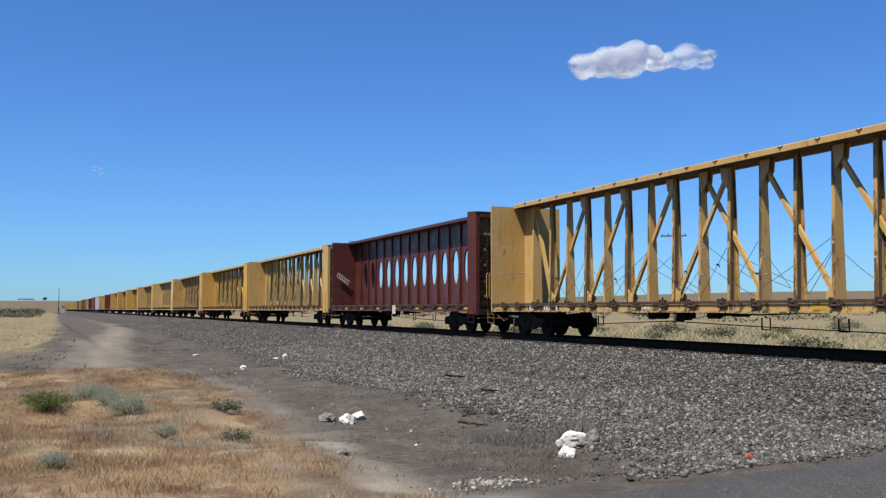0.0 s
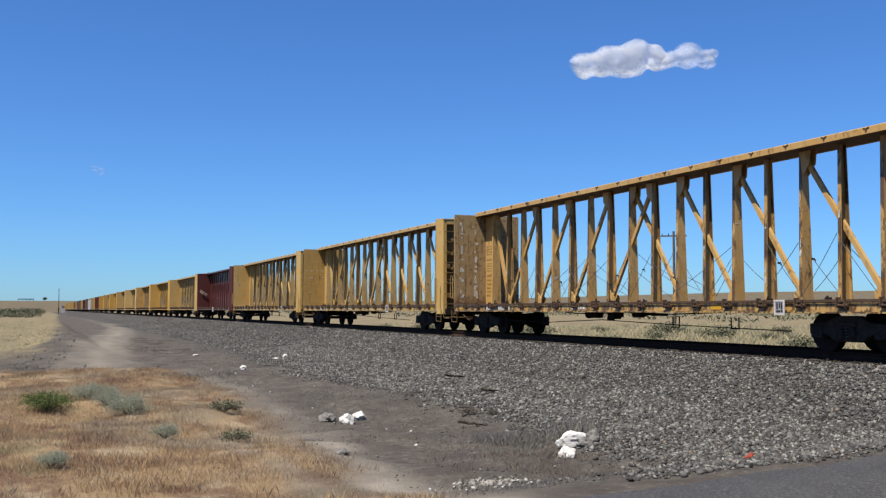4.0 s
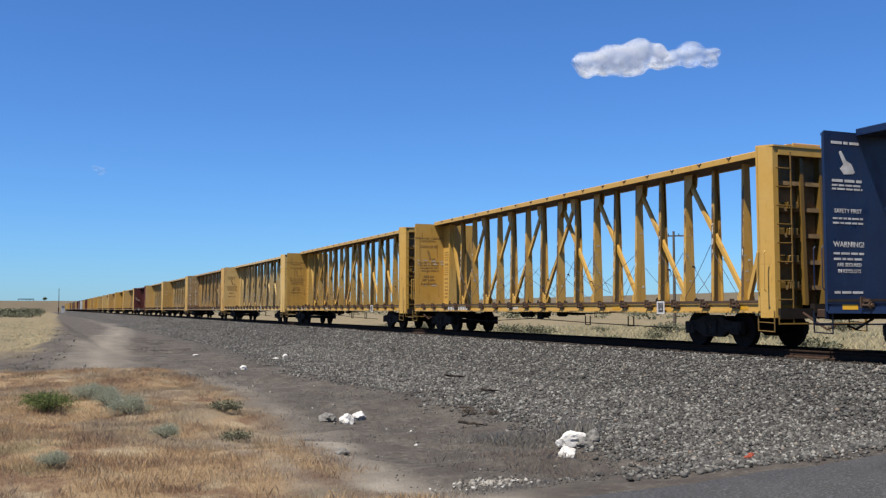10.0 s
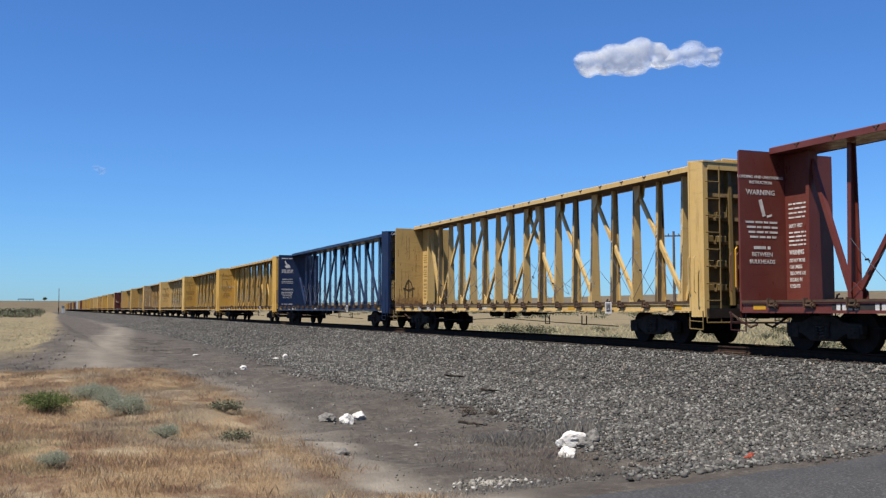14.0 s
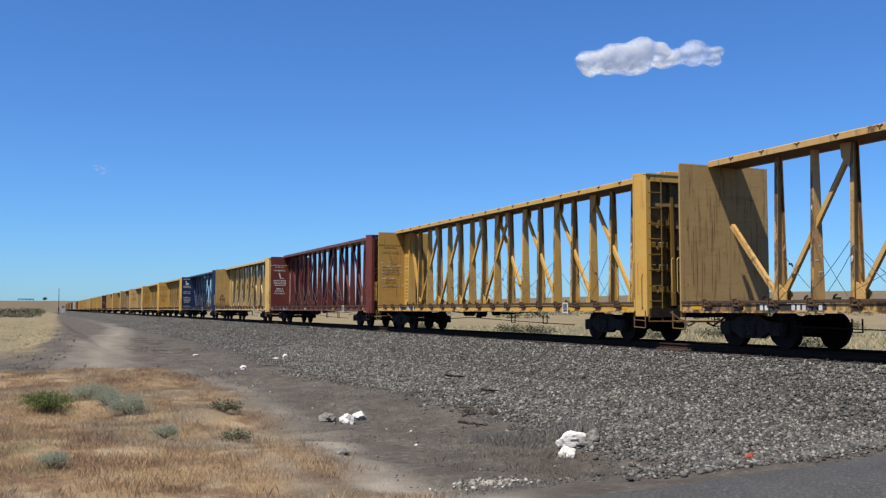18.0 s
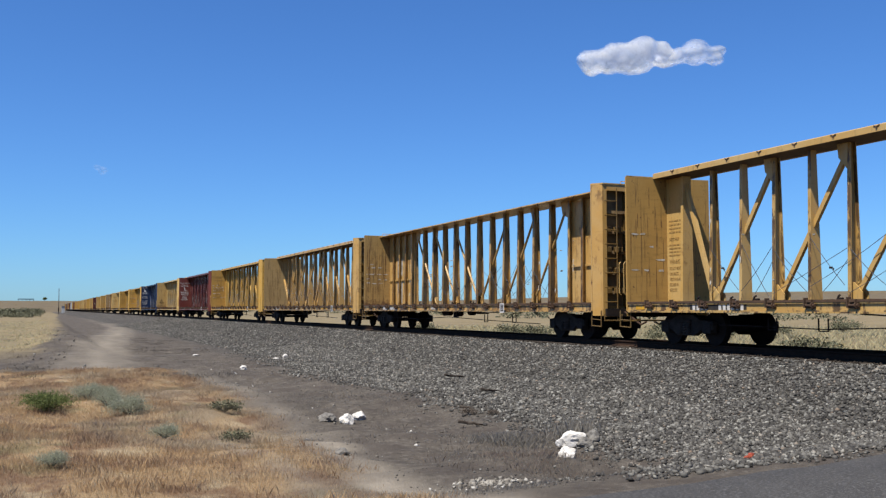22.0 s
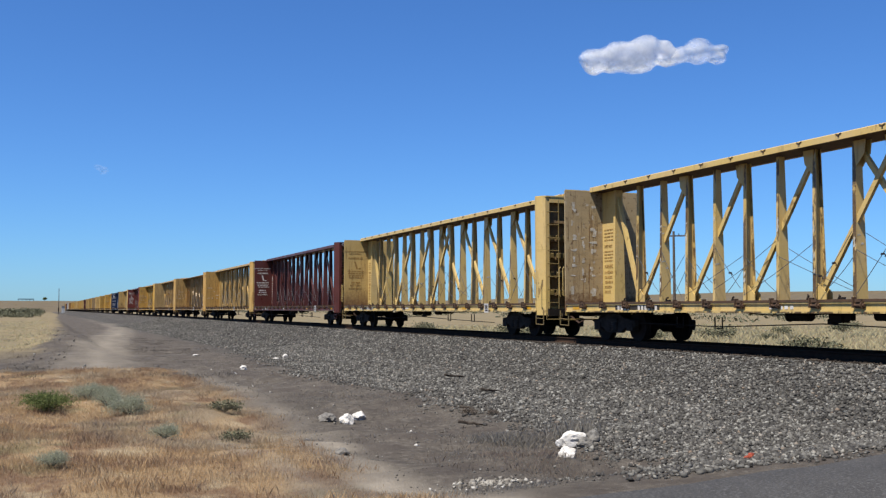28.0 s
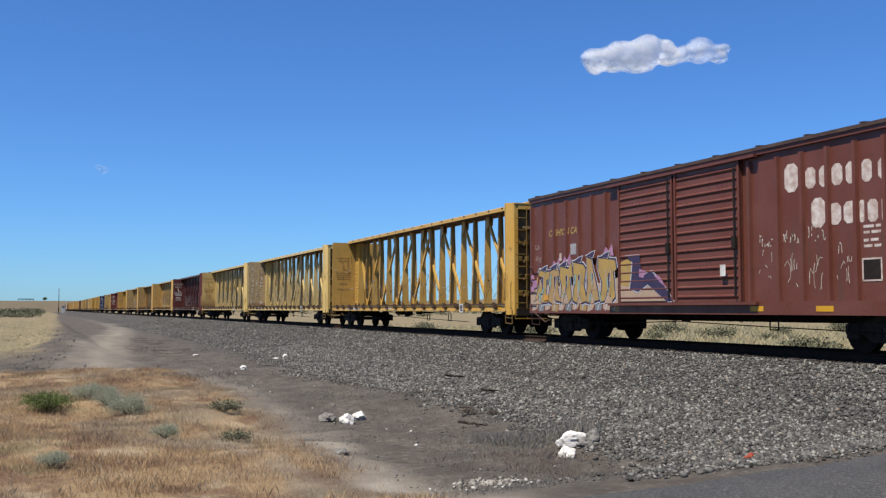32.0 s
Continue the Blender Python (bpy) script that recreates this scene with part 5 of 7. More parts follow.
def post_scuffs(car, rng, mat, n=26):
    """Pale worn dashes on the posts where the loads rubbed: across the webs, and down the flanges."""
    bm = bmesh.new()
    for k in range(n):
        j = rng.randrange(16)
        x, z = BAY * (j - 7.5), rng.uniform(1.6, 3.4)
        d = 0.175 - 0.09 * (z - DECK) / 3.6
        if j % 2 and k % 3:
            y, w, h = rng.uniform(-0.8, 0.5) * d, rng.uniform(0.03, 0.09), rng.uniform(0.012, 0.035)
            prism(bm, [(y - w, z - h), (y + w * 0.3, z - h * 0.7), (y + w, z + h * 0.2), (y + w * 0.4, z + h), (y - w * 0.7, z + h * 0.6)], "x", x + 0.0525, x + 0.056)
        else:
            w, h = rng.uniform(0.015, 0.045), rng.uniform(0.02, 0.22)
            prism(bm, [(x - w, z - h / 2), (x + w * 0.3, z - h * 0.4), (x + w, z + h * 0.1), (x + w * 0.4, z + h / 2), (x - w * 0.7, z + h * 0.3)], "y", -d - 0.007, -d - 0.002)
    tagged(part("scuff_marks", bm, mat, car, "pale scuff marks"), kind="stuff")


def hand_brake(car, L):
    bm = bmesh.new()
    x = L + 0.52
    bmesh.ops.create_cone(bm, cap_ends=True, segments=14, radius1=0.24, radius2=0.24, depth=0.05, matrix=Matrix.Translation((x, 0.55, 2.45)) @ Matrix.Rotation(math.pi / 2, 4, "Y"))
    box(bm, (x - 0.10, 0.55, 2.35), (0.16, 0.24, 0.42))
    rope(bm, [(x - 0.1, 0.5, 2.15), (x - 0.1, 0.45, 1.2)], 0.03)
    rope(bm, [(x - 0.1, 0.62, 2.15), (x - 0.05, 0.8, 1.5), (x - 0.1, 0.7, 1.1)], 0.03)
    part("hand_brake", bm, RUSTY, car, "rusty hand brake wheel and housing")


def boxcar_marks(car):
    """Old road lettering as plain shapes, stencils and a painted graffiti piece on the near side."""
    rng = random.Random(77)
    y = -1.5105

    def rounded(b, x, z, w, h):
        c = 0.28 * w
        pts = [(x - w / 2 + c, z - h / 2), (x + w / 2 - c, z - h / 2), (x + w / 2, z - h / 2 + c), (x + w / 2, z + h / 2 - c), (x + w / 2 - c, z + h / 2), (x - w / 2 + c, z + h / 2),
               (x - w / 2, z + h / 2 - c), (x - w / 2, z - h / 2 + c)]
        prism(b, pts, "y", y - 0.004, y)
    # faded road name, as plain rounded shapes between the ribs
    b = bmesh.new()
    for x, z, w, h in ((4.24, 3.87, 0.42, 0.64), (4.83, 3.80, 0.30, 0.46), (5.24, 3.79, 0.30, 0.46), (5.60, 3.78, 0.30, 0.46), (6.00, 3.77, 0.32, 0.46),
                       (6.40, 3.76, 0.26, 0.46), (6.86, 3.75, 0.34, 0.46), (7.36, 3.75, 0.34, 0.46),
                       (5.04, 3.02, 0.40, 0.64), (5.52, 2.95, 0.34, 0.46), (5.92, 2.95, 0.32, 0.46), (6.25, 2.94, 0.12, 0.46), (6.53, 2.93, 0.26, 0.46), (6.82, 2.93, 0.12, 0.46), (7.17, 2.93, 0.34, 0.46)):
        rounded(b, x, z, w, h)
    tagged(part("road_name", b, ROAD_NAME, car, "faded white blocks of the road's name"), kind="stuff")
    b = lettering(["CUSHION CAR"], 0.30)
    for v in b.verts:
        v.co.x += 0.22 * v.co.y
    b.transform(Matrix.Translation((-6.05, y - 0.004, 3.32)) @ FACE_SOUTH)
    tagged(part("stencil", b, SPRAY_YELLOW, car, "yellow stencilled words"), kind="stuff")
    b = bmesh.new()

    def place(a, z, w, h):
        return (a, y, z), (w, 0.006, h)
    for z in (2.62, 2.50, 2.34, 2.22):
        unreadable(b, rng, 6.28, 6.72, z, 0.085, place)
    box(b, (-6.72, y, 2.60), (0.16, 0.006, 0.24))
    box(b, (-6.28, y, 2.62), (0.14, 0.006, 0.24))
    tagged(part("stencil", b, ROAD_NAME, car), kind="stuff")
    b = bmesh.new()
    box(b, (6.48, y, 1.74), (0.46, 0.012, 0.42))
    part("stencil_panel", b, STEEL_DARK, car, "dark square panel")
    b = bmesh.new()
    for z in (1.52, 1.96):
        box(b, (6.48, y - 0.006, z), (0.50, 0.006, 0.035))
    for x in (6.24, 6.72):
        box(b, (x, y - 0.006, 1.74), (0.035, 0.006, 0.44))
    part("stencil_frame", b, ROAD_NAME, car)
    b = bmesh.new()
    box(b, (2.06, -1.705, 1.88), (0.20, 0.008, 0.28))
    part("paper_card", b, WHITE_PAINT, car, "small white card")
    b = bmesh.new()
    box(b, (-5.45, y - 0.003, 2.83), (0.36, 0.008, 0.34))
    part("paper_card", b, GREY_CARD, car, "pale grey card")
    for x0, x1 in ((2.9, 3.35), (5.0, 5.5)):
        b = bmesh.new()
        box(b, ((x0 + x1) / 2, -1.596, 0.95), (x1 - x0, 0.006, 0.12))
        part("reflector", b, REFLECT, car)

    # graffiti over the ribbed sheet: a peach ground, then tall ochre letters, each edged in white and dark purple
    skin = -1.5935          # just over the ribs, so that the painted letters read across them

    def shape(mat, depth, pts, label="", at=y):
        b = bmesh.new()
        prism(b, pts, "y", at - depth - 0.0015, at - depth)
        part("graffiti", b, mat, car, label)

    def grown(pts, k):
        """An outline pushed out by k metres from its middle."""
        cx, cz = sum(p[0] for p in pts) / len(pts), sum(p[1] for p in pts) / len(pts)
        out = []
        for a, c in pts:
            d = math.hypot(a - cx, c - cz) or 1
            out.append((a + (a - cx) / d * k, c + (c - cz) / d * k))
        return out

    ground_top = [(-8.2, 1.50), (-7.9, 1.68), (-7.55, 1.60), (-7.1, 1.75), (-6.5, 1.62), (-5.9, 1.75), (-5.2, 1.66), (-4.4, 1.78), (-3.6, 1.70), (-2.78, 1.85)]
    shape(SPRAY_PEACH, 0.0, [(-2.78, 1.115), (-8.2, 1.115)] + ground_top, "peach sprayed ground", skin)
    letters = [
        [(-7.55, 2.22), (-6.88, 2.16), (-6.92, 1.92), (-7.08, 1.90), (-7.12, 1.28), (-7.02, 1.16), (-7.42, 1.16), (-7.34, 1.50), (-7.62, 1.36), (-7.92, 1.20), (-7.66, 1.60), (-7.30, 1.98), (-7.62, 2.06)],
        [(-6.84, 2.16), (-6.30, 2.28), (-6.20, 2.02), (-6.40, 1.98), (-6.28, 1.46), (-6.08, 1.18), (-6.46, 1.22), (-6.58, 1.56), (-6.70, 1.14), (-6.98, 1.20), (-6.82, 1.70), (-6.88, 1.95)],
        [(-6.14, 2.30), (-5.62, 2.20), (-5.44, 2.42), (-5.36, 1.98), (-5.56, 1.94), (-5.44, 1.30), (-5.62, 1.14), (-5.82, 1.62), (-6.00, 1.20), (-6.14, 1.16), (-6.04, 1.66), (-6.18, 1.98)],
        [(-5.32, 2.40), (-4.72, 2.30), (-4.56, 2.16), (-4.70, 1.72), (-4.52, 1.20), (-4.84, 1.14), (-4.96, 1.44), (-5.10, 1.14), (-5.36, 1.22), (-5.22, 1.76), (-5.30, 2.05)],
        [(-4.50, 2.52), (-4.22, 2.44), (-4.12, 2.10), (-3.96, 1.70), (-3.80, 1.22), (-4.10, 1.18), (-4.24, 1.52), (-4.34, 1.14), (-4.56, 1.18), (-4.44, 1.70), (-4.48, 2.1)],
        [(-3.82, 2.46), (-2.90, 2.36), (-2.84, 2.08), (-3.02, 2.04), (-2.92, 1.30), (-3.10, 1.18), (-3.26, 1.66), (-3.48, 1.20), (-3.74, 1.16), (-3.60, 1.72), (-3.84, 2.10)]]
    for i, body in enumerate(letters):
        shape(SPRAY_WHITE, 0.002 + 0.0003 * (i % 2), grown(body, 0.105), "thin white sprayed outline", skin)
        shape(SPRAY_PURPLE, 0.004 + 0.0003 * (i % 2), grown(body, 0.065), "dark purple sprayed outline", skin)
    for i, body in enumerate(letters):
        shape(SPRAY_YELLOW if i % 3 != 1 else SPRAY_OCHRE, 0.0062, body, "ochre sprayed letter shape", skin)
        xs, zs = [p[0] for p in body], [p[1] for p in body]
        cx, w = sum(xs) / len(xs), max(xs) - min(xs)
        # a counter cut into the letter, and faded drifts of teal and peach across it
        n = rng.uniform(-0.06, 0.06)
        shape(SPRAY_PURPLE, 0.0082, [(cx - 0.02 + n, 1.98), (cx + 0.10 + n, 2.02), (cx + 0.07 + n, 1.62), (cx + 0.01 + n, 1.55)], "", skin)
        shape(SPRAY_WHITE, 0.0100, [(cx + 0.10 + n, 2.03), (cx + 0.125 + n, 2.02), (cx + 0.09 + n, 1.60), (cx + 0.07 + n, 1.60)], "", skin)
        for j in range(5):
            a, c, d, e = min(xs) + w * rng.uniform(0.1, 0.8), rng.uniform(1.16, 1.8), rng.uniform(0.03, 0.08), rng.uniform(0.18, 0.42)
            lean = rng.uniform(-0.10, 0.12)
            shape((SPRAY_BLUE, SPRAY_PEACH, SPRAY_PEACH, SPRAY_OCHRE, SPRAY_BLUE)[j], 0.0118 + 0.0011 * j, [(a - d, c), (a + d * rng.uniform(0.3, 1), c - 0.05), (a + d + lean, c + e), (a - d * rng.uniform(0.1, 0.9) + lean, c + e * 0.8)], "", skin)
    for a, c in ((-5.98, 2.40), (-5.05, 2.50), (-4.32, 2.62), (-3.5, 2.56), (-6.6, 2.34), (-7.3, 2.30)):     # dark spurs with a white edge above the letters
        shape(SPRAY_WHITE, 0.0175, [(a - 0.26, c - 0.05), (a + 0.10, c + 0.06), (a + 0.36, c + 0.10), (a + 0.22, c - 0.14)], "", skin)
        shape(SPRAY_PURPLE, 0.0195, [(a - 0.18, c - 0.06), (a + 0.10, c + 0.03), (a + 0.30, c + 0.07), (a + 0.20, c - 0.12)], "dark purple sprayed spur", skin)
    for a, c, r in ((-8.02, 1.98, 0.13), (-7.86, 1.80, 0.17), (-8.04, 1.60, 0.12)):
        shape(SPRAY_PINK, 0.0215, [(a + r * math.cos(k * 0.7) * rng.uniform(0.85, 1.1), c + r * math.sin(k * 0.7) * rng.uniform(0.85, 1.1)) for k in range(9)], "pink sprayed patch", skin)
    for a, c in ((-6.45, 2.36), (-5.75, 2.46), (-3.3, 2.62)):
        shape(SPRAY_PINK, 0.0005, [(a - 0.30, c - 0.1), (a - 0.12, c + 0.16), (a + 0.05, c + 0.04), (a + 0.22, c + 0.24), (a + 0.32, c - 0.12)], "pink sprayed patch", skin)
    shape(SPRAY_ORANGE, 0.0215, [(-7.24, 1.22), (-6.92, 1.24), (-6.94, 1.42), (-7.20, 1.40)], "orange sprayed block", skin)
    sill = -1.5905                          # drips and spurs run on over the sill
    for k in range(12):
        a = -8.1 + 0.45 * k
        shape((SPRAY_PEACH, SPRAY_GREY, SPRAY_PEACH, SPRAY_OCHRE)[k % 4], 0.0, [(a, 0.86 + rng.uniform(0, 0.1)), (a + rng.uniform(0.3, 0.42), 0.84 + rng.uniform(0, 0.12)), (a + 0.43, 1.09), (a + 0.02, 1.10)], "", sill)
        shape(SPRAY_WHITE, 0.002, [(a + 0.12, 0.90), (a + 0.15, 0.90), (a + 0.26, 1.09), (a + 0.2, 1.09)], "", sill)
    # the last letter runs on over the pressings of the door
    door = -1.614
    shape(SPRAY_PEACH, 0.0, [(-2.6, 1.16), (-0.2, 1.16), (-0.85, 1.55), (-1.5, 1.62), (-2.6, 1.72)], "peach sprayed ground", door)
    shape(SPRAY_YELLOW, 0.002, [(-2.58, 1.62), (-2.08, 1.58), (-2.0, 2.26), (-2.25, 2.36), (-2.58, 2.28)], "ochre sprayed letter shape", door)
    arm = [(-2.12, 1.52), (-1.70, 1.42), (-1.25, 1.62), (-0.34, 1.14), (-0.06, 1.16), (-0.62, 1.70), (-1.08, 1.98), (-1.52, 1.86), (-1.62, 2.42), (-2.30, 2.44), (-1.98, 2.26), (-2.02, 1.9)]
    shape(SPRAY_WHITE, 0.004, grown(arm, 0.05), "thin white sprayed outline", door)
    shape(SPRAY_PURPLE, 0.006, arm, "dark purple sprayed letter shape", door)
    shape(SPRAY_PINK, 0.008, [(-1.64, 2.06), (-1.30, 1.98), (-1.46, 1.80), (-1.66, 1.84)], "", door)
    shape(SPRAY_PINK, 0.008, [(-0.95, 1.86), (-0.62, 1.64), (-0.40, 1.52), (-0.55, 1.70), (-0.70, 1.84)], "", door)

    # thin white tags and chalk marks
    b = bmesh.new()

    def scribble(x0, x1, lo, hi, n, r):
        for k in range(n):
            cx, h = x0 + (x1 - x0) * (k + 0.5) / n, (hi - lo) * rng.uniform(0.5, 1.1)
            cz, w = rng.uniform(lo, hi - h * 0.4) + h / 2, (x1 - x0) / n * rng.uniform(0.4, 1.3)
            a0, da = rng.uniform(0, 6.28), rng.choice((-1, 1)) * rng.uniform(0.5, 1.1)
            pts = [Vector((cx + w / 2 * math.cos(a0 + da * j), y - 0.002, cz + h / 2 * math.sin(a0 + da * j))) for j in range(rng.randrange(2, 6))]
            for p, q in zip(pts, pts[1:]):
                bar(b, p, q, r * rng.uniform(0.6, 1.2), 0.003, (0, 1, 0))
    for x0, x1 in ((3.12, 3.62), (3.92, 4.48), (4.70, 5.24)):
        scribble(x0, x1, 2.36, 2.62, 8, 0.020)
    for x0, x1 in ((3.12, 3.6), (3.95, 4.4), (4.72, 5.2), (5.5, 5.95)):
        scribble(x0, x1, 1.2, 1.75, rng.randrange(2, 6), 0.012)
        scribble(x0 + rng.uniform(0, 0.2), x1, 1.6, 2.1, rng.randrange(2, 5), 0.012)
    for x0, x1, z in ((-8.0, -7.5, 2.95), (-7.95, -7.6, 2.6)):
        scribble(x0, x1, z - 0.12, z + 0.1, 7, 0.014)
    tagged(part("chalk_scrawl", b, PEELED, car, "thin whitish chalk scrawls"), kind="stuff")


ROAD_NAME = mottled("worn_white_lettering", (0.56, 0.50, 0.45), (0.34, 0.24, 0.20), 5, 0.8)
SPRAY_WHITE = mottled("spray_white", (0.44, 0.44, 0.46), (0.32, 0.32, 0.34), 4, 0.7)
SPRAY_ORANGE = mottled("spray_orange", (0.560, 0.260, 0.030), (0.480, 0.220, 0.040), 3, 0.6)
SPRAY_GREY = mottled("spray_grey_blue", (0.180, 0.185, 0.190), (0.120, 0.125, 0.130), 3, 0.7)
SPRAY_OCHRE = mottled("spray_ochre", (0.340, 0.215, 0.075), (0.300, 0.200, 0.095), 4, 0.7)


def stained(name, color, blots, runs, foot=0.0, pale=0.0):
    """An old bulkhead face: rust blots, long runs, scraped pale spots, and rust that creeps up from the foot."""
    t = Tree(name)
    v = t.coords(spread=0.0)
    big, small = t.noise(v, 1.3, 6, 0.7), t.noise(v, 6.0, 7, 0.75)
    run = t.noise(t.coords((1, 4.5, 0.30), 0.0), 2.4, 8, 0.72)
    smear = t.noise(t.coords((1, 0.6, 4.0), 0.0), 1.5, 6, 0.7)
    col = t.mix(t.gate(big, 0.35, 0.65), color, tuple(0.86 * c for c in color))
    col = t.mix(t.times(t.gate(smear, 0.52, 0.66), 0.5), col, tuple(0.55 * c for c in color))
    col = t.mix(t.times(t.gate(run, 0.60 - 0.10 * runs, 0.70 - 0.08 * runs), 0.8), col, (0.105, 0.058, 0.026))
    col = t.mix(t.times(t.gate(small, 0.66 - 0.16 * blots, 0.72 - 0.14 * blots), 0.85), col, (0.090, 0.046, 0.022))
    if pale:
        col = t.mix(t.times(t.gate(t.noise(v, 3.1, 8, 0.8), 0.66 - 0.08 * pale, 0.70 - 0.08 * pale), 0.7), col, (0.50, 0.47, 0.40))
    if foot:
        sep = t.add("ShaderNodeSeparateXYZ")
        t.link(v, sep.inputs[0])
        low = t.add("ShaderNodeMath")
        low.operation = "MULTIPLY_ADD"
        t.link(small, low.inputs[0])
        low.inputs[1].default_value = -1.6
        t.link(sep.outputs[2], low.inputs[2])
        col = t.mix(t.times(t.gate(low.outputs[0], DECK + foot - 0.7, DECK - 0.75), 0.9), col, (0.115, 0.055, 0.024))
    t.base(col)
    t.bump(small, 0.25, 0.006)
    return t.set(0.7, 0.0, 0.3)


def age_bulkhead(car, mat):
    """Gives the front bulkhead of one car its own stained face."""
    for b in car.children:
        if b.name.startswith("bulkhead") and b.data.vertices[0].co.x < 0:
            b.data = b.data.copy()
            b.data.materials[0] = mat


def mark_train():
    rng = random.Random(21)
    for i, car in enumerate(CARS[:17]):
        L = CAR_L
        number_panels(car, rng, -8.4 if i != 5 else -7.6)
        placard(car, {1: 5.3, 3: 5.3, 6: 5.8, 11: 5.3, 12: 5.2, 15: 6.6}.get(i, 7.6))
        red = i in (8, 13)
        ink = WHITE_PAINT if red or i == 6 else BROWN_STENCIL
        if i not in (0, 1, 2, 6, 7, 10, 11, 12, 15):
            bulkhead_notice(car, L, ink, rng, red or i in (4, 5, 9, 14))
        if i not in (0, 1, 6, 10, 11):
            panel_notice(car, L, ink, rng)
        if i in (1, 4, 5, 10, 15, 16):
            hand_brake(CARS[i - 1], L)
        if i not in (6, 8, 13):
            post_scuffs(car, rng, PEELED, 70 if i in (1, 5, 9, 15) else 36)
    L = CAR_L
    for i, n in ((1, 10), (2, 22), (4, 8), (5, 10), (7, 10), (9, 8), (10, 26), (11, 44), (12, 20), (14, 14), (15, 24), (16, 10)):
        rust_runs(CARS[i], L, rng, n)
    streaks(CARS[11], L, rng, PEELED, (3.3, 3.1, 2.75, 2.5, 2.3))
    blue_notice(CARS[6], L, rng)
    for i, mat in ((1, stained("smudged_yellow_sheet", (0.410, 0.250, 0.070), 0.15, 0.3)), (2, stained("rust_blotched_sheet", (0.350, 0.235, 0.105), 0.75, 0.45, 0.3, 0.5)),
                   (4, stained("smoky_yellow_sheet", (0.430, 0.255, 0.052), 0.1, 0.35)), (7, stained("smudged_tan_sheet", (0.440, 0.290, 0.100), 0.35, 0.2, 0.4)),
                   (9, stained("scraped_gold_sheet", (0.440, 0.255, 0.056), 0.2, 0.3, 0.0, 0.3)), (10, stained("streaked_tan_sheet", (0.370, 0.245, 0.095), 0.3, 0.6)),
                   (11, stained("rust_run_sheet", (0.390, 0.245, 0.080), 0.45, 0.85, 0.2)), (12, stained("spotted_orange_sheet", (0.430, 0.255, 0.068), 0.4, 0.45)),
                   (14, stained("rust_footed_sheet", (0.500, 0.350, 0.125), 0.30, 0.25, 1.0)), (15, stained("peeling_grey_sheet", (0.400, 0.300, 0.160), 0.6, 0.5, 0.3, 0.8)),
                   (16, stained("smoky_gold_sheet", (0.440, 0.265, 0.060), 0.15, 0.25))):
        age_bulkhead(CARS[i], mat)
    patches(CARS[2], L, rng, PEELED, [(-1.15, 1.4, 4.2, 0.22), (-0.5, 1.4, 4.4, 0.22)])
    patches(CARS[15], L, rng, PEELED, [(-1.15, 1.4, 4.2, 0.30), (-0.78, 1.8, 3.2, 0.16), (-0.42, 1.4, 4.3, 0.30)])
    streaks(CARS[0], L, rng, PEELED, (3.28, 2.3))
    streaks(CARS[1], L, rng, PEELED, (3.42, 2.98, 2.05))
    streaks(CARS[5], L, rng, PEELED, (3.12, 3.0, 2.02))
    streaks(CARS[9], L, rng, PEELED, (3.28, 3.1, 2.95, 2.8, 2.45, 2.1))
    streaks(CARS[12], L, rng, PEELED, (3.1, 2.75, 2.4, 2.05))
    streaks(CARS[16], L, rng, PEELED, (3.2, 3.05, 2.1))
    for z, h in ((3.05, 1.0), (1.75, 1.15)):       # primer over old graffiti on the sheeted car
        bm = bmesh.new()
        prism(bm, [(-10.1, z - h / 2), (-9.75, z - h / 2 - 0.1), (-9.6, z - h / 2 + 0.2), (-9.42, z - h / 2), (-9.36, z + h / 2), (-10.14, z + h / 2)], "y", -0.036, -0.031)
        part("primer_patch", bm, GREY_PATCH, CARS[11], "grey primer patch")
    bm = bmesh.new()                                # black scrawl
    pts = [(-0.98, 1.5), (-1.0, 1.9), (-0.92, 2.2), (-0.8, 2.35), (-0.66, 2.2), (-0.6, 1.9), (-0.62, 1.55)]
    rope(bm, [(-L + 0.008, a, b) for a, b in pts], 0.016, 4)
    rope(bm, [(-L + 0.008, a, b) for a, b in ((-1.08, 1.95), (-0.8, 1.86), (-0.5, 1.98))], 0.014, 4)
    rope(bm, [(-L + 0.008, a, b) for a, b in ((-0.82, 2.3), (-0.8, 1.9), (-0.83, 1.5))], 0.014, 4)
    part("scrawl", bm, BLACK_PAINT, CARS[7], "black sprayed scrawl")
    bm = bmesh.new()
    for k in range(7):
        pts = [(-L + 1.53, -1.1 + 0.1 * k + 0.07 * math.cos(j), 2.9 - 0.07 * k + 0.16 * math.sin(j * 1.1)) for j in range(6)]
        rope(bm, [(-9.6 + 0.012, a, b) for _, a, b in pts], 0.014, 4)
    part("scrawl", bm, PEELED, RED_CAR, "pale sprayed scrawl")
    bm = bmesh.new()
    box(bm, (1.2, -HALF - 0.06, DECK - 0.22), (0.42, 0.02, 0.4))
    part("placard", bm, WHITE_PAINT, RED_CAR)
    bm = bmesh.new()
    rope(bm, [(-L - 0.10, -HALF - 0.02, 1.42), (-L - 0.10, -HALF - 0.07, 1.47), (-L - 0.10, -HALF - 0.07, 2.38), (-L - 0.10, -HALF - 0.02, 2.43)], 0.024)
    part("grab_iron", bm, REFLECT, CARS[8], "bright yellow grab iron")
    for i in (6, 13):
        bm = lettering(["CAUTION"], 0.17)
        bm.transform(Matrix.Translation((L + 0.340, -0.70, TOP - 0.15)) @ FACE_EAST)
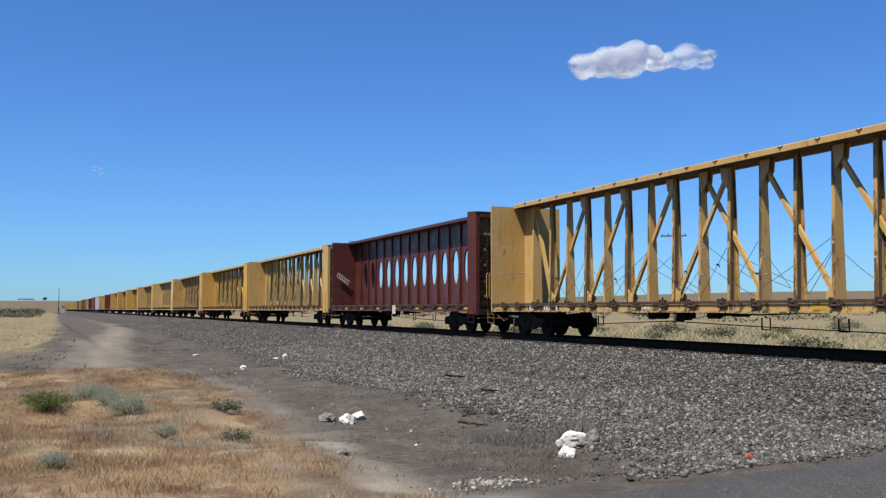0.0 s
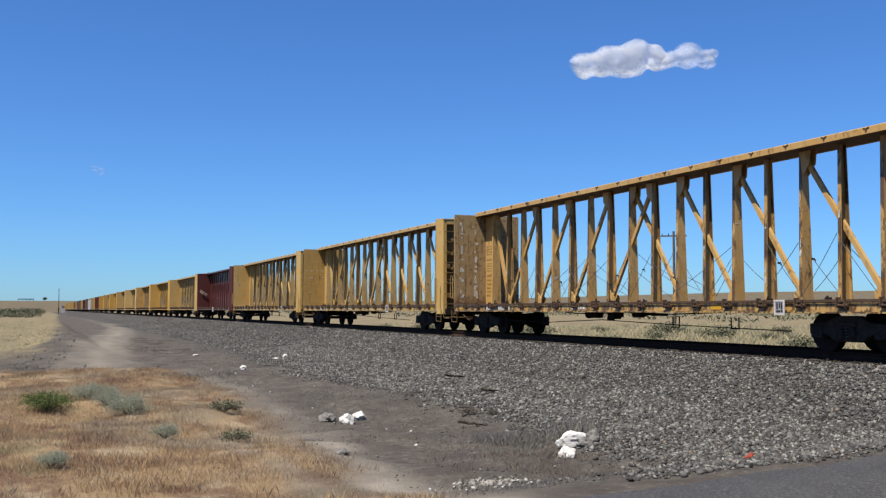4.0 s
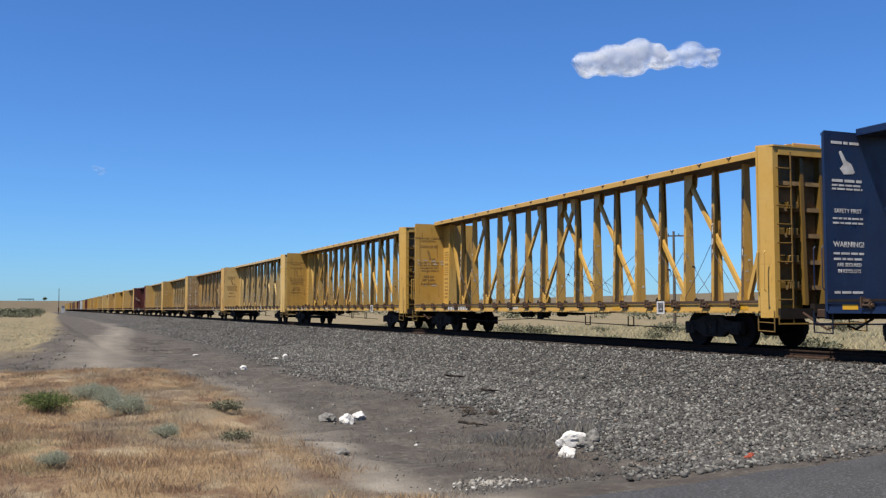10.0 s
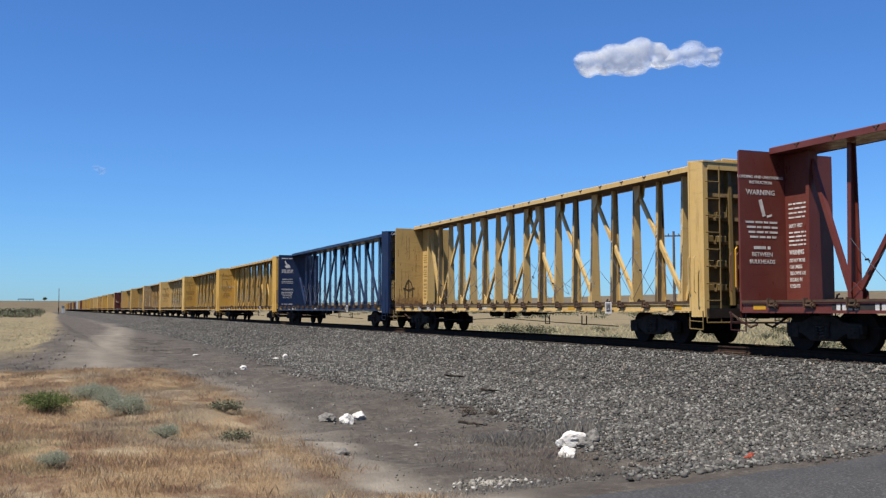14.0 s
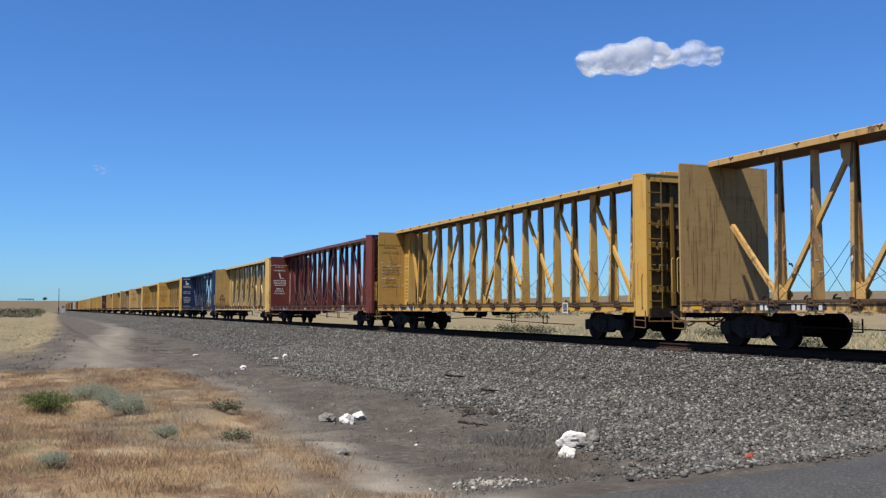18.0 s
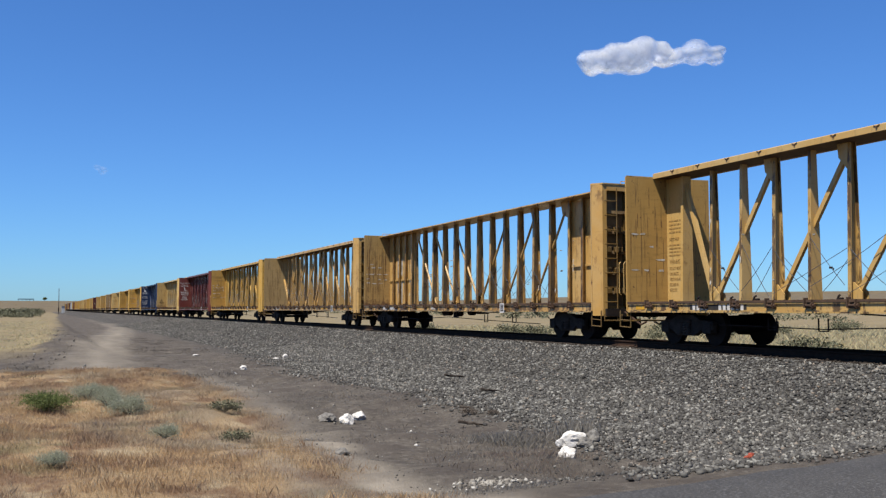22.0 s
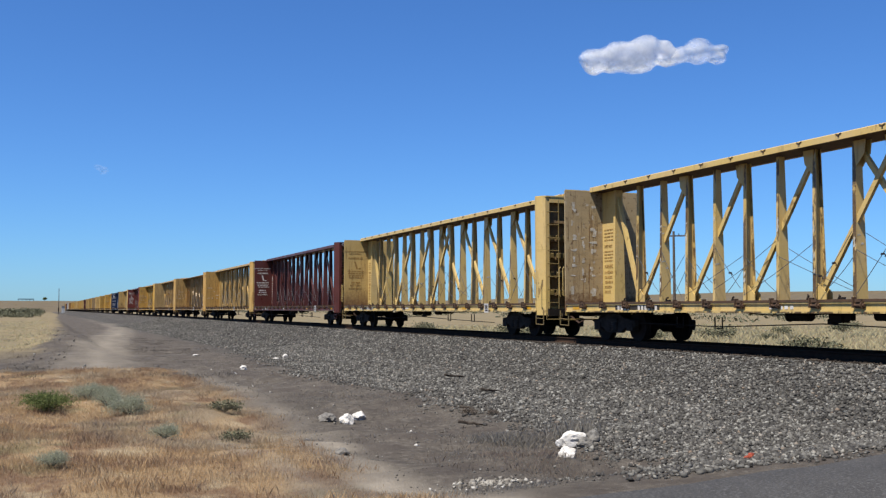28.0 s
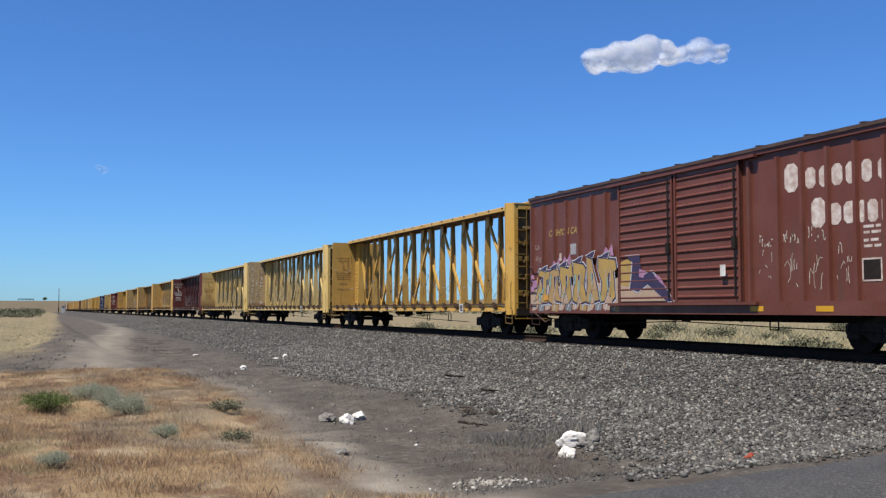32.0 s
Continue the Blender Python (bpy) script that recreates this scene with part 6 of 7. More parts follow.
        tagged(part("notice", bm, WHITE_PAINT, CARS[i], "small white stencilled word"), kind="stuff")
    boxcar_marks(CARS[17])


mark_train()


# ---- ballast stones, litter of the verge ----
ROCK_TONES = [(0.0, (0.026, 0.024, 0.021)), (0.3, (0.053, 0.049, 0.043)), (0.6, (0.086, 0.081, 0.071)), (0.85, (0.142, 0.135, 0.119)), (0.96, (0.262, 0.253, 0.224)), (1.0, (0.166, 0.122, 0.087))]
BALLAST = islands("ballast_stone", ROCK_TONES, 0.85, 0.3)
DARK_BED_STONE = islands("oily_ballast_stone", [(0.0, (0.014, 0.011, 0.009)), (0.7, (0.032, 0.026, 0.021)), (1.0, (0.065, 0.056, 0.047))], 0.95, 0.08)


def height_at(x, y):
    return float(ground_height(np.array([x]), np.array([y]))[0])


def scatter_stones(name, n, pick, size, rng, label, sink=0.25, mat=None):
    """Many small angular stones in one mesh; pick(rng, n) gives their places."""
    base = np.array([(1, 0, 0), (-1, 0, 0), (0, 1, 0), (0, -1, 0), (0, 0, 1), (0, 0, -1)], dtype=float)
    tris = np.array([(0, 2, 4), (2, 1, 4), (1, 3, 4), (3, 0, 4), (2, 0, 5), (1, 2, 5), (3, 1, 5), (0, 3, 5)])
    xy = pick(rng, n)
    n = len(xy)
    r = size[0] + (size[1] - size[0]) * rng.random(n) ** 1.7
    z = ground_height(xy[:, 0], xy[:, 1]) + r * (0.5 - sink)
    jig = base[None] * rng.uniform(0.55, 1.25, (n, 6, 1)) + rng.normal(0, 0.22, (n, 6, 3))
    ax = rng.normal(size=(n, 3))
    ax /= np.linalg.norm(ax, axis=1, keepdims=True)
    ang = rng.uniform(0, 6.28, n)
    K = np.zeros((n, 3, 3))
    K[:, 0, 1], K[:, 0, 2], K[:, 1, 0], K[:, 1, 2], K[:, 2, 0], K[:, 2, 1] = -ax[:, 2], ax[:, 1], ax[:, 2], -ax[:, 0], -ax[:, 1], ax[:, 0]
    R = np.eye(3)[None] + np.sin(ang)[:, None, None] * K + (1 - np.cos(ang))[:, None, None] * (K @ K)
    v = np.einsum("nij,nkj->nki", R, jig) * r[:, None, None]
    v[:, :, 2] *= 0.8
    v += np.stack([xy[:, 0], xy[:, 1], z], -1)[:, None, :]
    f = (np.arange(n)[:, None, None] * 6 + tris[None]).reshape(-1, 3)
    me = array_mesh(name, v.reshape(-1, 3), f, mat or BALLAST)
    return tagged(new(name, me), label, "gravel", kind="stuff")


def near_ballast(rng, n):
    """Thicker close to the camera."""
    s = 9.0 + 42.0 * rng.random(n) ** 1.6
    y = -1.75 - 7.9 * rng.random(n)
    lip = np.interp(-s, [-57, -39, -30, -23.7, -21.3, -16.2, -14.8, -11.3, -9.5], [-7.0, -8.2, -8.7, -8.3, -8.0, -8.3, -8.1, -9.2, -9.8])
    keep = (y + 0.6 * grain(-s / 2.2, y / 2.2, 11) + rng.normal(0, 0.4, n) > lip) & ((-s < -8.3) | (y > -2))
    return np.stack([-s, y], -1)[keep]


def bed_between(rng, n):
    s = 8 + 60 * rng.random(n) ** 1.4
    return np.stack([-s, rng.uniform(-2.0, 2.4, n)], -1)


def strays(rng, n):
    s = 8.5 + 40 * rng.random(n) ** 1.5
    y = -8.0 - 5.0 * rng.random(n) ** 2.2
    return np.stack([-s, y], -1)


gen = np.random.default_rng(12)
scatter_stones("ballast_stones", 104000, near_ballast, (0.024, 0.058), gen, "crushed grey ballast stones on the embankment")
scatter_stones("ballast_stones", 17000, bed_between, (0.022, 0.05), gen, "dark ballast stones between the ties", 0.25, DARK_BED_STONE)
scatter_stones("stray_stones", 6500, strays, (0.005, 0.022), gen, "loose grey stones strewn on the dirt")


def far_ballast(rng, n):
    s = 50 + 90 * rng.random(n)
    return np.stack([-s, -1.4 - 6.4 * rng.random(n)], -1)


scatter_stones("far_ballast_stones", 26000, far_ballast, (0.035, 0.07), gen, "crushed grey ballast stones farther along")


def lane_clods(rng, n):
    s = 37 + 30 * rng.random(n)
    return np.stack([-s, np.interp(-s, [-67, -54, -37], [-14.6, -16.2, -17.4]) + rng.normal(0, 0.55, n)], -1)


scatter_stones("dirt_clods", 70, lane_clods, (0.02, 0.10), gen, "dark clods of earth along the dirt lane", 0.3)


def road_edge_stones(rng, n):
    y = rng.uniform(-10, -4, n)
    return np.stack([-8.1 + rng.normal(0, 0.45, n), y], -1)


scatter_stones("roadside_gravel", 1500, road_edge_stones, (0.012, 0.04), gen, "grey gravel along the asphalt edge")


def bank_stones(rng, n):
    """Ballast that has run down the road's bank, thinning out at its foot."""
    y = -8.0 - 3.9 * rng.random(n) ** 1.35
    x = -7.95 - 2.6 * rng.random(n) ** 0.9
    keep = y + 0.5 * grain(x / 0.9, y / 0.9, 41) + rng.normal(0, 0.3, n) > -11.2 - 0.25 * (x + 8)
    return np.stack([x, y], -1)[keep]


scatter_stones("bank_ballast_stones", 6500, bank_stones, (0.018, 0.052), np.random.default_rng(77), "crushed grey stones run down to the asphalt edge")


def lump(name, label, category, x, y, size, mat, seed, group="", turn=None, lift=0.45):
    """A weathered rock: a rough, broken ball, half sunk in the ground."""
    rng = random.Random(seed)
    bm = bmesh.new()
    bmesh.ops.create_icosphere(bm, subdivisions=3, radius=1.0)
    off = Vector((rng.uniform(0, 90), rng.uniform(0, 90), 0))
    for v in bm.verts:
        n = noise.noise(v.co * 1.3 + off) * 0.42 + noise.noise(v.co * 3.4 + off) * 0.16
        v.co *= 1 + n
        v.co = Vector((v.co.x * size[0], v.co.y * size[1], max(v.co.z, -0.7) * size[2]))
    ob = new(name, mesh_of(name, bm, mat))
    ob.matrix_world = pose(x, y, height_at(x, y) + size[2] * lift, 0, 0, rng.uniform(0, 360) if turn is None else turn)
    for p in ob.data.polygons:
        p.use_smooth = False
    return tagged(ob, label, category, group)


CHALK = mottled("chalky_white_rock", (0.66, 0.63, 0.58), (0.46, 0.43, 0.38), 9, 0.9, 0, 0.6, 0.02)
GREY_ROCK = mottled("grey_rock", (0.185, 0.172, 0.152), (0.120, 0.110, 0.096), 9, 0.9, 0, 0.6, 0.02)
lump("white_rock", "long chalky white rock leaning on a round one", "rock", -13.6, -9.15, (0.13, 0.25, 0.14), CHALK, 1, "white rocks by the track", -14, 0.8)
lump("white_rock", "round dirty white rock lying on the dirt", "rock", -12.62, -9.80, (0.13, 0.14, 0.14), CHALK, 22, "white rocks by the track")
lump("grey_rock", "rounded grey rock lying on the dirt slope", "rock", -13.6, -8.78, (0.10, 0.12, 0.14), GREY_ROCK, 3)
lump("grey_rock", "dark grey clod under the white rock", "rock", -13.5, -9.0, (0.15, 0.16, 0.10), GREY_ROCK, 31)
lump("grey_rock", "flat grey-brown stone beside the trail", "rock", -14.2, -12.75, (0.08, 0.12, 0.07), GREY_ROCK, 33)
lump("white_rock", "chalky white rock lying on the dirt", "rock", -19.3, -11.13, (0.15, 0.14, 0.13), CHALK, 4, "white rocks by the track")
lump("white_rock", "pale grey-white rock lying on the dirt", "rock", -19.8, -10.72, (0.14, 0.12, 0.11), CHALK, 5, "white rocks by the track")
lump("grey_rock", "rounded grey rock lying on the dirt", "rock", -19.6, -11.48, (0.22, 0.18, 0.10), GREY_ROCK, 6)
lump("white_rock", "broken white rock lying on the dirt", "rock", -34.0, -10.45, (0.10, 0.17, 0.10), CHALK, 7, "white rocks by the track")
lump("white_rock", "white rock on the edge of the ballast", "rock", -41.4, -7.25, (0.10, 0.15, 0.10), CHALK, 8, "white rocks by the track")
lump("white_rock", "white rock on the edge of the ballast", "rock", -41.0, -7.75, (0.10, 0.11, 0.05), CHALK, 9, "white rocks by the track")
lump("white_rock", "small white rock lying on the dirt", "rock", -47.1, -10.2, (0.12, 0.12, 0.05), CHALK, 10, "white rocks by the track")


def heap(rng, n):
    a, r = rng.uniform(0, 6.28, n), np.abs(rng.normal(0, 0.40, n))
    return np.stack([-10.25 + r * np.cos(a) * 0.9, -12.15 + r * np.sin(a) * 0.75], -1)


PALE_TONES = [(0.0, (0.090, 0.080, 0.066)), (0.5, (0.190, 0.172, 0.146)), (0.8, (0.320, 0.300, 0.262)), (1.0, (0.500, 0.478, 0.435))]
PALE_STONE = islands("pale_rubble", PALE_TONES, 0.9, 0.2)
scatter_stones("pale_rubble", 300, heap, (0.008, 0.05), gen, "heap of pale broken rubble on the dirt", 0.2, PALE_STONE)


def pale_bits(rng, n):
    return np.stack([-12 - 26 * rng.random(n), -12.3 + 3.2 * rng.random(n)], -1)


scatter_stones("pale_chips", 110, pale_bits, (0.012, 0.05), gen, "small pale stone chips on the dirt", 0.2, PALE_STONE)


def stick(x, y, length, turn, seed, label):
    rng = random.Random(seed)
    bm = bmesh.new()
    pts = [Vector((length * (k / 5 - 0.5), 0.05 * rng.uniform(-1, 1), 0.03 + 0.03 * rng.random())) for k in range(6)]
    for i, (a, b) in enumerate(zip(pts, pts[1:])):
        tube(bm, a, b, 0.035 - 0.004 * i, 6, 0.031 - 0.004 * i)
    ob = new("stick", mesh_of("stick", bm, TIE_WOOD))
    ob.matrix_world = pose(x, y, height_at(x, y) + 0.04, 0, 6, turn)
    tagged(ob, label, "wood")


stick(-26.1, -5.75, 1.2, 114, 1, "dark broken piece of old wood on ballast")
stick(-21.8, -6.7, 0.8, 120, 2, "thin dark stick lying on the ballast")
stick(-17.2, -9.3, 0.5, 60, 3, "short dark stick lying on the dirt")
stick(-19.0, -8.6, 0.4, 10, 4, "short dark stick lying on the dirt")
bm = bmesh.new()
for k in range(5):
    box(bm, (0.016 * k, 0.014 * (k % 2), 0.02 + 0.008 * k), (0.05, 0.035, 0.02), Matrix.Rotation(0.4 * k, 4, "Z"))
ob = new("plastic_scrap", mesh_of("plastic_scrap", bm, mottled("faded_red_plastic", (0.420, 0.085, 0.040), (0.300, 0.080, 0.045), 8, 0.6)))
ob.matrix_world = pose(-8.55, -9.9, height_at(-8.55, -9.9) + 0.02)
tagged(ob, "faded red plastic scrap lying on the gravel", "litter")


# ---- grass and brush ----
def verge_straw():
    """Dry blades in the tones of the verge, each a little lighter or darker."""
    t = Tree("dry_grass_blades")
    g = t.add("ShaderNodeNewGeometry")
    col = grass_tones(t, t.coords(spread=0.0), 1.14)
    col = t.mix(t.times(t.gate(g.outputs["Random Per Island"], 0.35, 0.0), 0.45), col, (0.24, 0.165, 0.10))
    col = t.mix(t.times(t.gate(g.outputs["Random Per Island"], 0.75, 1.0), 0.5), col, (0.72, 0.59, 0.40))
    t.base(col)
    glow = t.add("ShaderNodeBsdfTranslucent")
    t.link(col, glow.inputs["Color"])
    both = t.add("ShaderNodeMixShader", Fac=0.4)
    t.link(t.bsdf.outputs[0], both.inputs[1])
    t.link(glow.outputs[0], both.inputs[2])
    t.link(both.outputs[0], t.tree.nodes["Material Output"].inputs["Surface"])
    return t.set(0.85, 0.0, 0.12)


STRAW = verge_straw()
FIELD_STRAW = islands("field_grass_blades", [(0.0, (0.470, 0.395, 0.225)), (0.5, (0.600, 0.520, 0.310)), (1.0, (0.500, 0.450, 0.265))], 0.85, 0.15, thin=True)
DARK_STRAW = islands("dead_weed_stalks", [(0.0, (0.091, 0.070, 0.052)), (1.0, (0.168, 0.133, 0.098))], 0.85, 0.15)


def blades(name, xy, height, width, mat, label, rng, lean=0.35):
    """Single blades of grass: narrow leaning triangles in one mesh."""
    n = len(xy)
    z = ground_height(xy[:, 0], xy[:, 1]) - 0.01
    a = rng.uniform(0, 6.28, n)
    h = height[0] + (height[1] - height[0]) * rng.random(n) ** 1.5
    w = width * rng.uniform(0.6, 1.4, n)
    dx, dy = np.cos(a), np.sin(a)
    b = rng.uniform(0, 6.28, n)
    l = h * lean * rng.random(n)
    v = np.zeros((n, 4, 3))
    v[:, 0] = np.stack([xy[:, 0] - dx * w, xy[:, 1] - dy * w, z], -1)
    v[:, 1] = np.stack([xy[:, 0] + dx * w, xy[:, 1] + dy * w, z], -1)
    mid = np.stack([xy[:, 0] + np.cos(b) * l * 0.4, xy[:, 1] + np.sin(b) * l * 0.4, z + h * 0.6], -1)
    side = np.stack([dx * w * 0.8, dy * w * 0.8, 0 * w], -1)
    v[:, 2] = mid + side
    v[:, 3] = np.stack([xy[:, 0] + np.cos(b) * l, xy[:, 1] + np.sin(b) * l, z + h], -1)
    k = np.arange(n)[:, None] * 4
    f = np.concatenate([k + np.array([[0, 1, 2]]), k + np.array([[0, 2, 3]])])
    me = array_mesh(name, v.reshape(-1, 3), f, mat)
    return tagged(new(name, me), label, "grass", kind="stuff")


def tufted(rng, tufts, per, x_of, y_of, spread, keep):
    cx, cy = x_of(tufts), y_of(tufts)
    ok = keep(cx, cy)
    cx, cy = cx[ok], cy[ok]
    n = len(cx)
    xy = np.stack([np.repeat(cx, per) + rng.normal(0, spread, n * per), np.repeat(cy, per) + rng.normal(0, spread, n * per)], -1)
    return xy


g2 = np.random.default_rng(33)
def verge(x, y):
    wob = 0.55 * grain(x / 2.2, y / 2.2, 11) + 0.35 * grain(x / 0.7, y / 0.7, 12)
    path = np.exp(-((y + 14.1 + 0.3 * wob) / 0.28) ** 2) * smooth(-19, -16, x)
    return g2.random(len(x)) < grass_cover(x, y, wob) * (1 - 0.8 * path)


def clumps(seed, least):
    """Where taller growth stands in clumps."""
    return lambda x, y: verge(x, y) & (grain(x / 0.8, y / 0.8, seed) + 0.6 * grain(x / 2.6, y / 2.6, seed + 9) > least)


for low, high, tufts, per, spread, keep in ((0.015, 0.05, 20000, 24, 0.15, verge), (0.03, 0.11, 15000, 22, 0.11, clumps(62, 0.0)), (0.05, 0.18, 4200, 24, 0.09, clumps(63, 0.35))):
    xy = tufted(g2, tufts, per, lambda n: -8.5 - 29 * g2.random(n) ** 1.1, lambda n: -12.2 - 8.0 * g2.random(n) ** 0.9, spread, keep)
    blades("dry_grass", xy, (low, high), 0.0016, STRAW, "dry orange-tan cheatgrass over the verge", g2, 0.6)
xy = tufted(g2, 46, 26, lambda n: -9 - 34 * g2.random(n), lambda n: -13.0 - 6 * g2.random(n), 0.12, verge)
blades("dead_weeds", xy, (0.04, 0.13), 0.004, DARK_STRAW, "brown dead weed stalks in the dry grass", g2, 0.5)
thin = lambda x, y: np.ones(len(x), dtype=bool)
xy = tufted(g2, 60, 12, lambda n: -10 - 22 * g2.random(n), lambda n: -8.6 - 3.8 * g2.random(n), 0.10, thin)
blades("sparse_weeds", xy, (0.03, 0.13), 0.003, DARK_STRAW, "sparse dead weeds on the bare dirt", g2, 0.7)
GREY_STRAW = islands("grey_dry_weeds", [(0.0, (0.200, 0.180, 0.150)), (0.6, (0.290, 0.262, 0.220)), (1.0, (0.380, 0.345, 0.285))], 0.85, 0.1, thin=True)
BARE_STRAW = islands("brown_dry_weeds", [(0.0, (0.105, 0.088, 0.072)), (0.6, (0.165, 0.140, 0.112)), (1.0, (0.225, 0.195, 0.150))], 0.85, 0.1, thin=True)
RED_STRAW = islands("red_dry_weeds", [(0.0, (0.210, 0.155, 0.120)), (0.6, (0.300, 0.235, 0.180)), (1.0, (0.360, 0.300, 0.230))], 0.85, 0.1, thin=True)
tuft_spots = lambda x, y: grain(x / 0.9, y / 0.9, 91) + 0.6 * grain(x / 2.7, y / 2.7, 92) > 0.15
xy = tufted(g2, 6500, 14, lambda n: -8.8 - 24 * g2.random(n) ** 1.3, lambda n: -8.0 - 4.9 * g2.random(n), 0.11, tuft_spots)
blades("sparse_weeds", xy, (0.012, 0.06), 0.0013, GREY_STRAW, "thin grey-tan dry weeds on the bare dirt", g2, 0.9)
xy = np.stack([-14.3 + g2.normal(0, 0.25, 320), -8.75 + g2.normal(0, 0.22, 320)], -1)
blades("sparse_weeds", xy, (0.15, 0.45), 0.0015, GREY_STRAW, "tall dry grass stalks behind the white rocks", g2, 0.4)
xy = np.stack([-14.6 + g2.normal(0, 0.40, 4200), -9.75 + g2.normal(0, 0.25, 4200)], -1)
blades("grass_tussock", xy, (0.04, 0.18), 0.0013, GREY_STRAW, "matted grey dead grass tussock beside the white rocks", g2, 0.9)
xy = tufted(g2, 260, 16, lambda n: -9.6 - 3.6 * g2.random(n), lambda n: -11.2 + 1.9 * g2.random(n), 0.12, tuft_spots)
blades("sparse_weeds", xy, (0.03, 0.12), 0.0013, RED_STRAW, "reddish-brown dry weeds near the road edge", g2, 0.8)
far_spots = lambda x, y: (grain(x / 2.1, y / 1.3, 94) + 0.6 * grain(x / 6, y / 3, 95) > 0.1) & (np.abs(y - np.interp(x, [-119, -76, -55, -40, -34], [-8.2, -12.2, -14.0, -15.1, -15.8])) > 1.3)
xy = tufted(g2, 2600, 12, lambda n: -31 - 50 * g2.random(n) ** 1.3, lambda n: -8.6 - 9.5 * g2.random(n), 0.16, far_spots)
blades("sparse_weeds", xy, (0.03, 0.14), 0.004, BARE_STRAW, "low grey-brown weeds on the dirt by the lane", g2, 0.9)
xy = tufted(g2, 5200, 9, lambda n: -8 - 75 * g2.random(n) ** 1.2, lambda n: 5.4 + 40 * g2.random(n) ** 1.5, 0.25, thin)
blades("field_grass", xy, (0.15, 0.5), 0.014, FIELD_STRAW, "pale dry grass in the field behind the track", g2, 1.0)
xy = tufted(g2, 5200, 10, lambda n: -55 - 130 * g2.random(n) ** 1.3, lambda n: -16.5 - 34 * g2.random(n), 0.4, thin)
blades("field_grass", xy, (0.06, 0.2), 0.009, FIELD_STRAW, "pale dry grass in the field beyond the bank", g2, 1.3)

SAGE = islands("sage_leaves", [(0.0, (0.230, 0.245, 0.170)), (0.5, (0.330, 0.345, 0.250)), (1.0, (0.420, 0.430, 0.325))], 0.85, 0.1, thin=True)
SAGE_DARK = islands("dull_sage_leaves", [(0.0, (0.070, 0.073, 0.045)), (0.6, (0.119, 0.119, 0.070)), (1.0, (0.161, 0.150, 0.091))], 0.8, 0.2)
GREEN = islands("green_leaves", [(0.0, (0.080, 0.105, 0.030)), (0.6, (0.135, 0.165, 0.055)), (1.0, (0.190, 0.200, 0.085))], 0.8, 0.15, thin=True)
TWIG = mottled("grey_twig", (0.091, 0.077, 0.063), (0.140, 0.119, 0.098), 10, 0.9)
DEAD = islands("dead_brush_twigs", [(0.0, (0.070, 0.056, 0.045)), (1.0, (0.154, 0.126, 0.101))], 0.9, 0.1)


def bush_meshes(seed, r, h, leaf_mat, leaves, leaf):
    """Stems that fan out from the root and a ragged crown of small leaves round their tips."""
    rng = np.random.default_rng(seed)
    bm = bmesh.new()
    tips = []
    for k in range(16):
        a = rng.uniform(0, 6.28)
        e = rng.uniform(0.35, 1.0)
        tip = Vector((r * e * math.cos(a) * 0.8, r * e * math.sin(a) * 0.8, h * rng.uniform(0.45, 0.9) * (1.15 - 0.5 * e)))
        mid = tip * 0.5 + Vector((0, 0, h * 0.06))
        rope(bm, [Vector((0, 0, -0.03)), mid, tip], 0.012, 4)
        tips.append(tip)
    stems = mesh_of("stems", bm, TWIG)
    tp = np.array([tuple(t) for t in tips])
    c = tp[rng.integers(0, len(tp), leaves)] + rng.normal(0, 1, (leaves, 3)) * np.array([r * 0.26, r * 0.26, h * 0.16])
    c[:, 2] = np.maximum(c[:, 2], 0.02)
    d1, d2 = rng.normal(size=(leaves, 3)), rng.normal(size=(leaves, 3))
    d1 /= np.linalg.norm(d1, axis=1, keepdims=True)
    d2 /= np.linalg.norm(d2, axis=1, keepdims=True)
    s = leaf * rng.uniform(0.5, 1.3, (leaves, 1))
    v = np.stack([c - d1 * s, c + d2 * s * 0.45, c + d1 * s, c - d2 * s * 0.45], 1).reshape(-1, 3)
    f = np.arange(leaves * 4).reshape(-1, 4)
    return stems, array_mesh("foliage", v, f, leaf_mat)


def bush(name, label, x, y, kind, turn=0.0, size=1.0, group=""):
    stems, crown = kind
    b = thing(name, label, "bush", pose(x, y, height_at(x, y), 0, 0, turn) @ Matrix.Scale(size, 4), group)
    part("stems", stems, None, b)
    part("foliage", crown, None, b)
    return b


SAGE_KIND = [bush_meshes(40 + k, 0.44, 0.44, SAGE, 9000, 0.015) for k in range(3)]
DULL_KIND = [bush_meshes(50 + k, 0.8, 0.62, SAGE_DARK, 1100, 0.06) for k in range(3)]
GREEN_KIND = bush_meshes(60, 0.58, 0.34, GREEN, 5200, 0.024)
DEAD_KIND = bush_meshes(61, 0.55, 0.45, DEAD, 1300, 0.045)
bush("green_bush", "low bright green weed bush in dry grass", -22.0, -16.85, GREEN_KIND, 0, 1.05)
for x, y, k, s in ((-23.9, -15.95, 0, 0.9), (-21.1, -15.25, 1, 0.95), (-22.3, -15.6, 2, 0.7), (-17.0, -15.0, 2, 0.55), (-13.7, -16.8, 0, 0.5), (-24.6, -15.5, 2, 0.6)):
    bush("sagebrush", "low grey-green sagebrush in dry grass", x, y, SAGE_KIND[k], 70 * k, s, "sagebrush of the verge")
for x, y, s in ((-20.6, -13.4, 0.45), (-16.9, -13.85, 0.35)):
    bush("dry_bush", "small dull olive bush in dry grass", x, y, DULL_KIND[1], 40 * s, s)
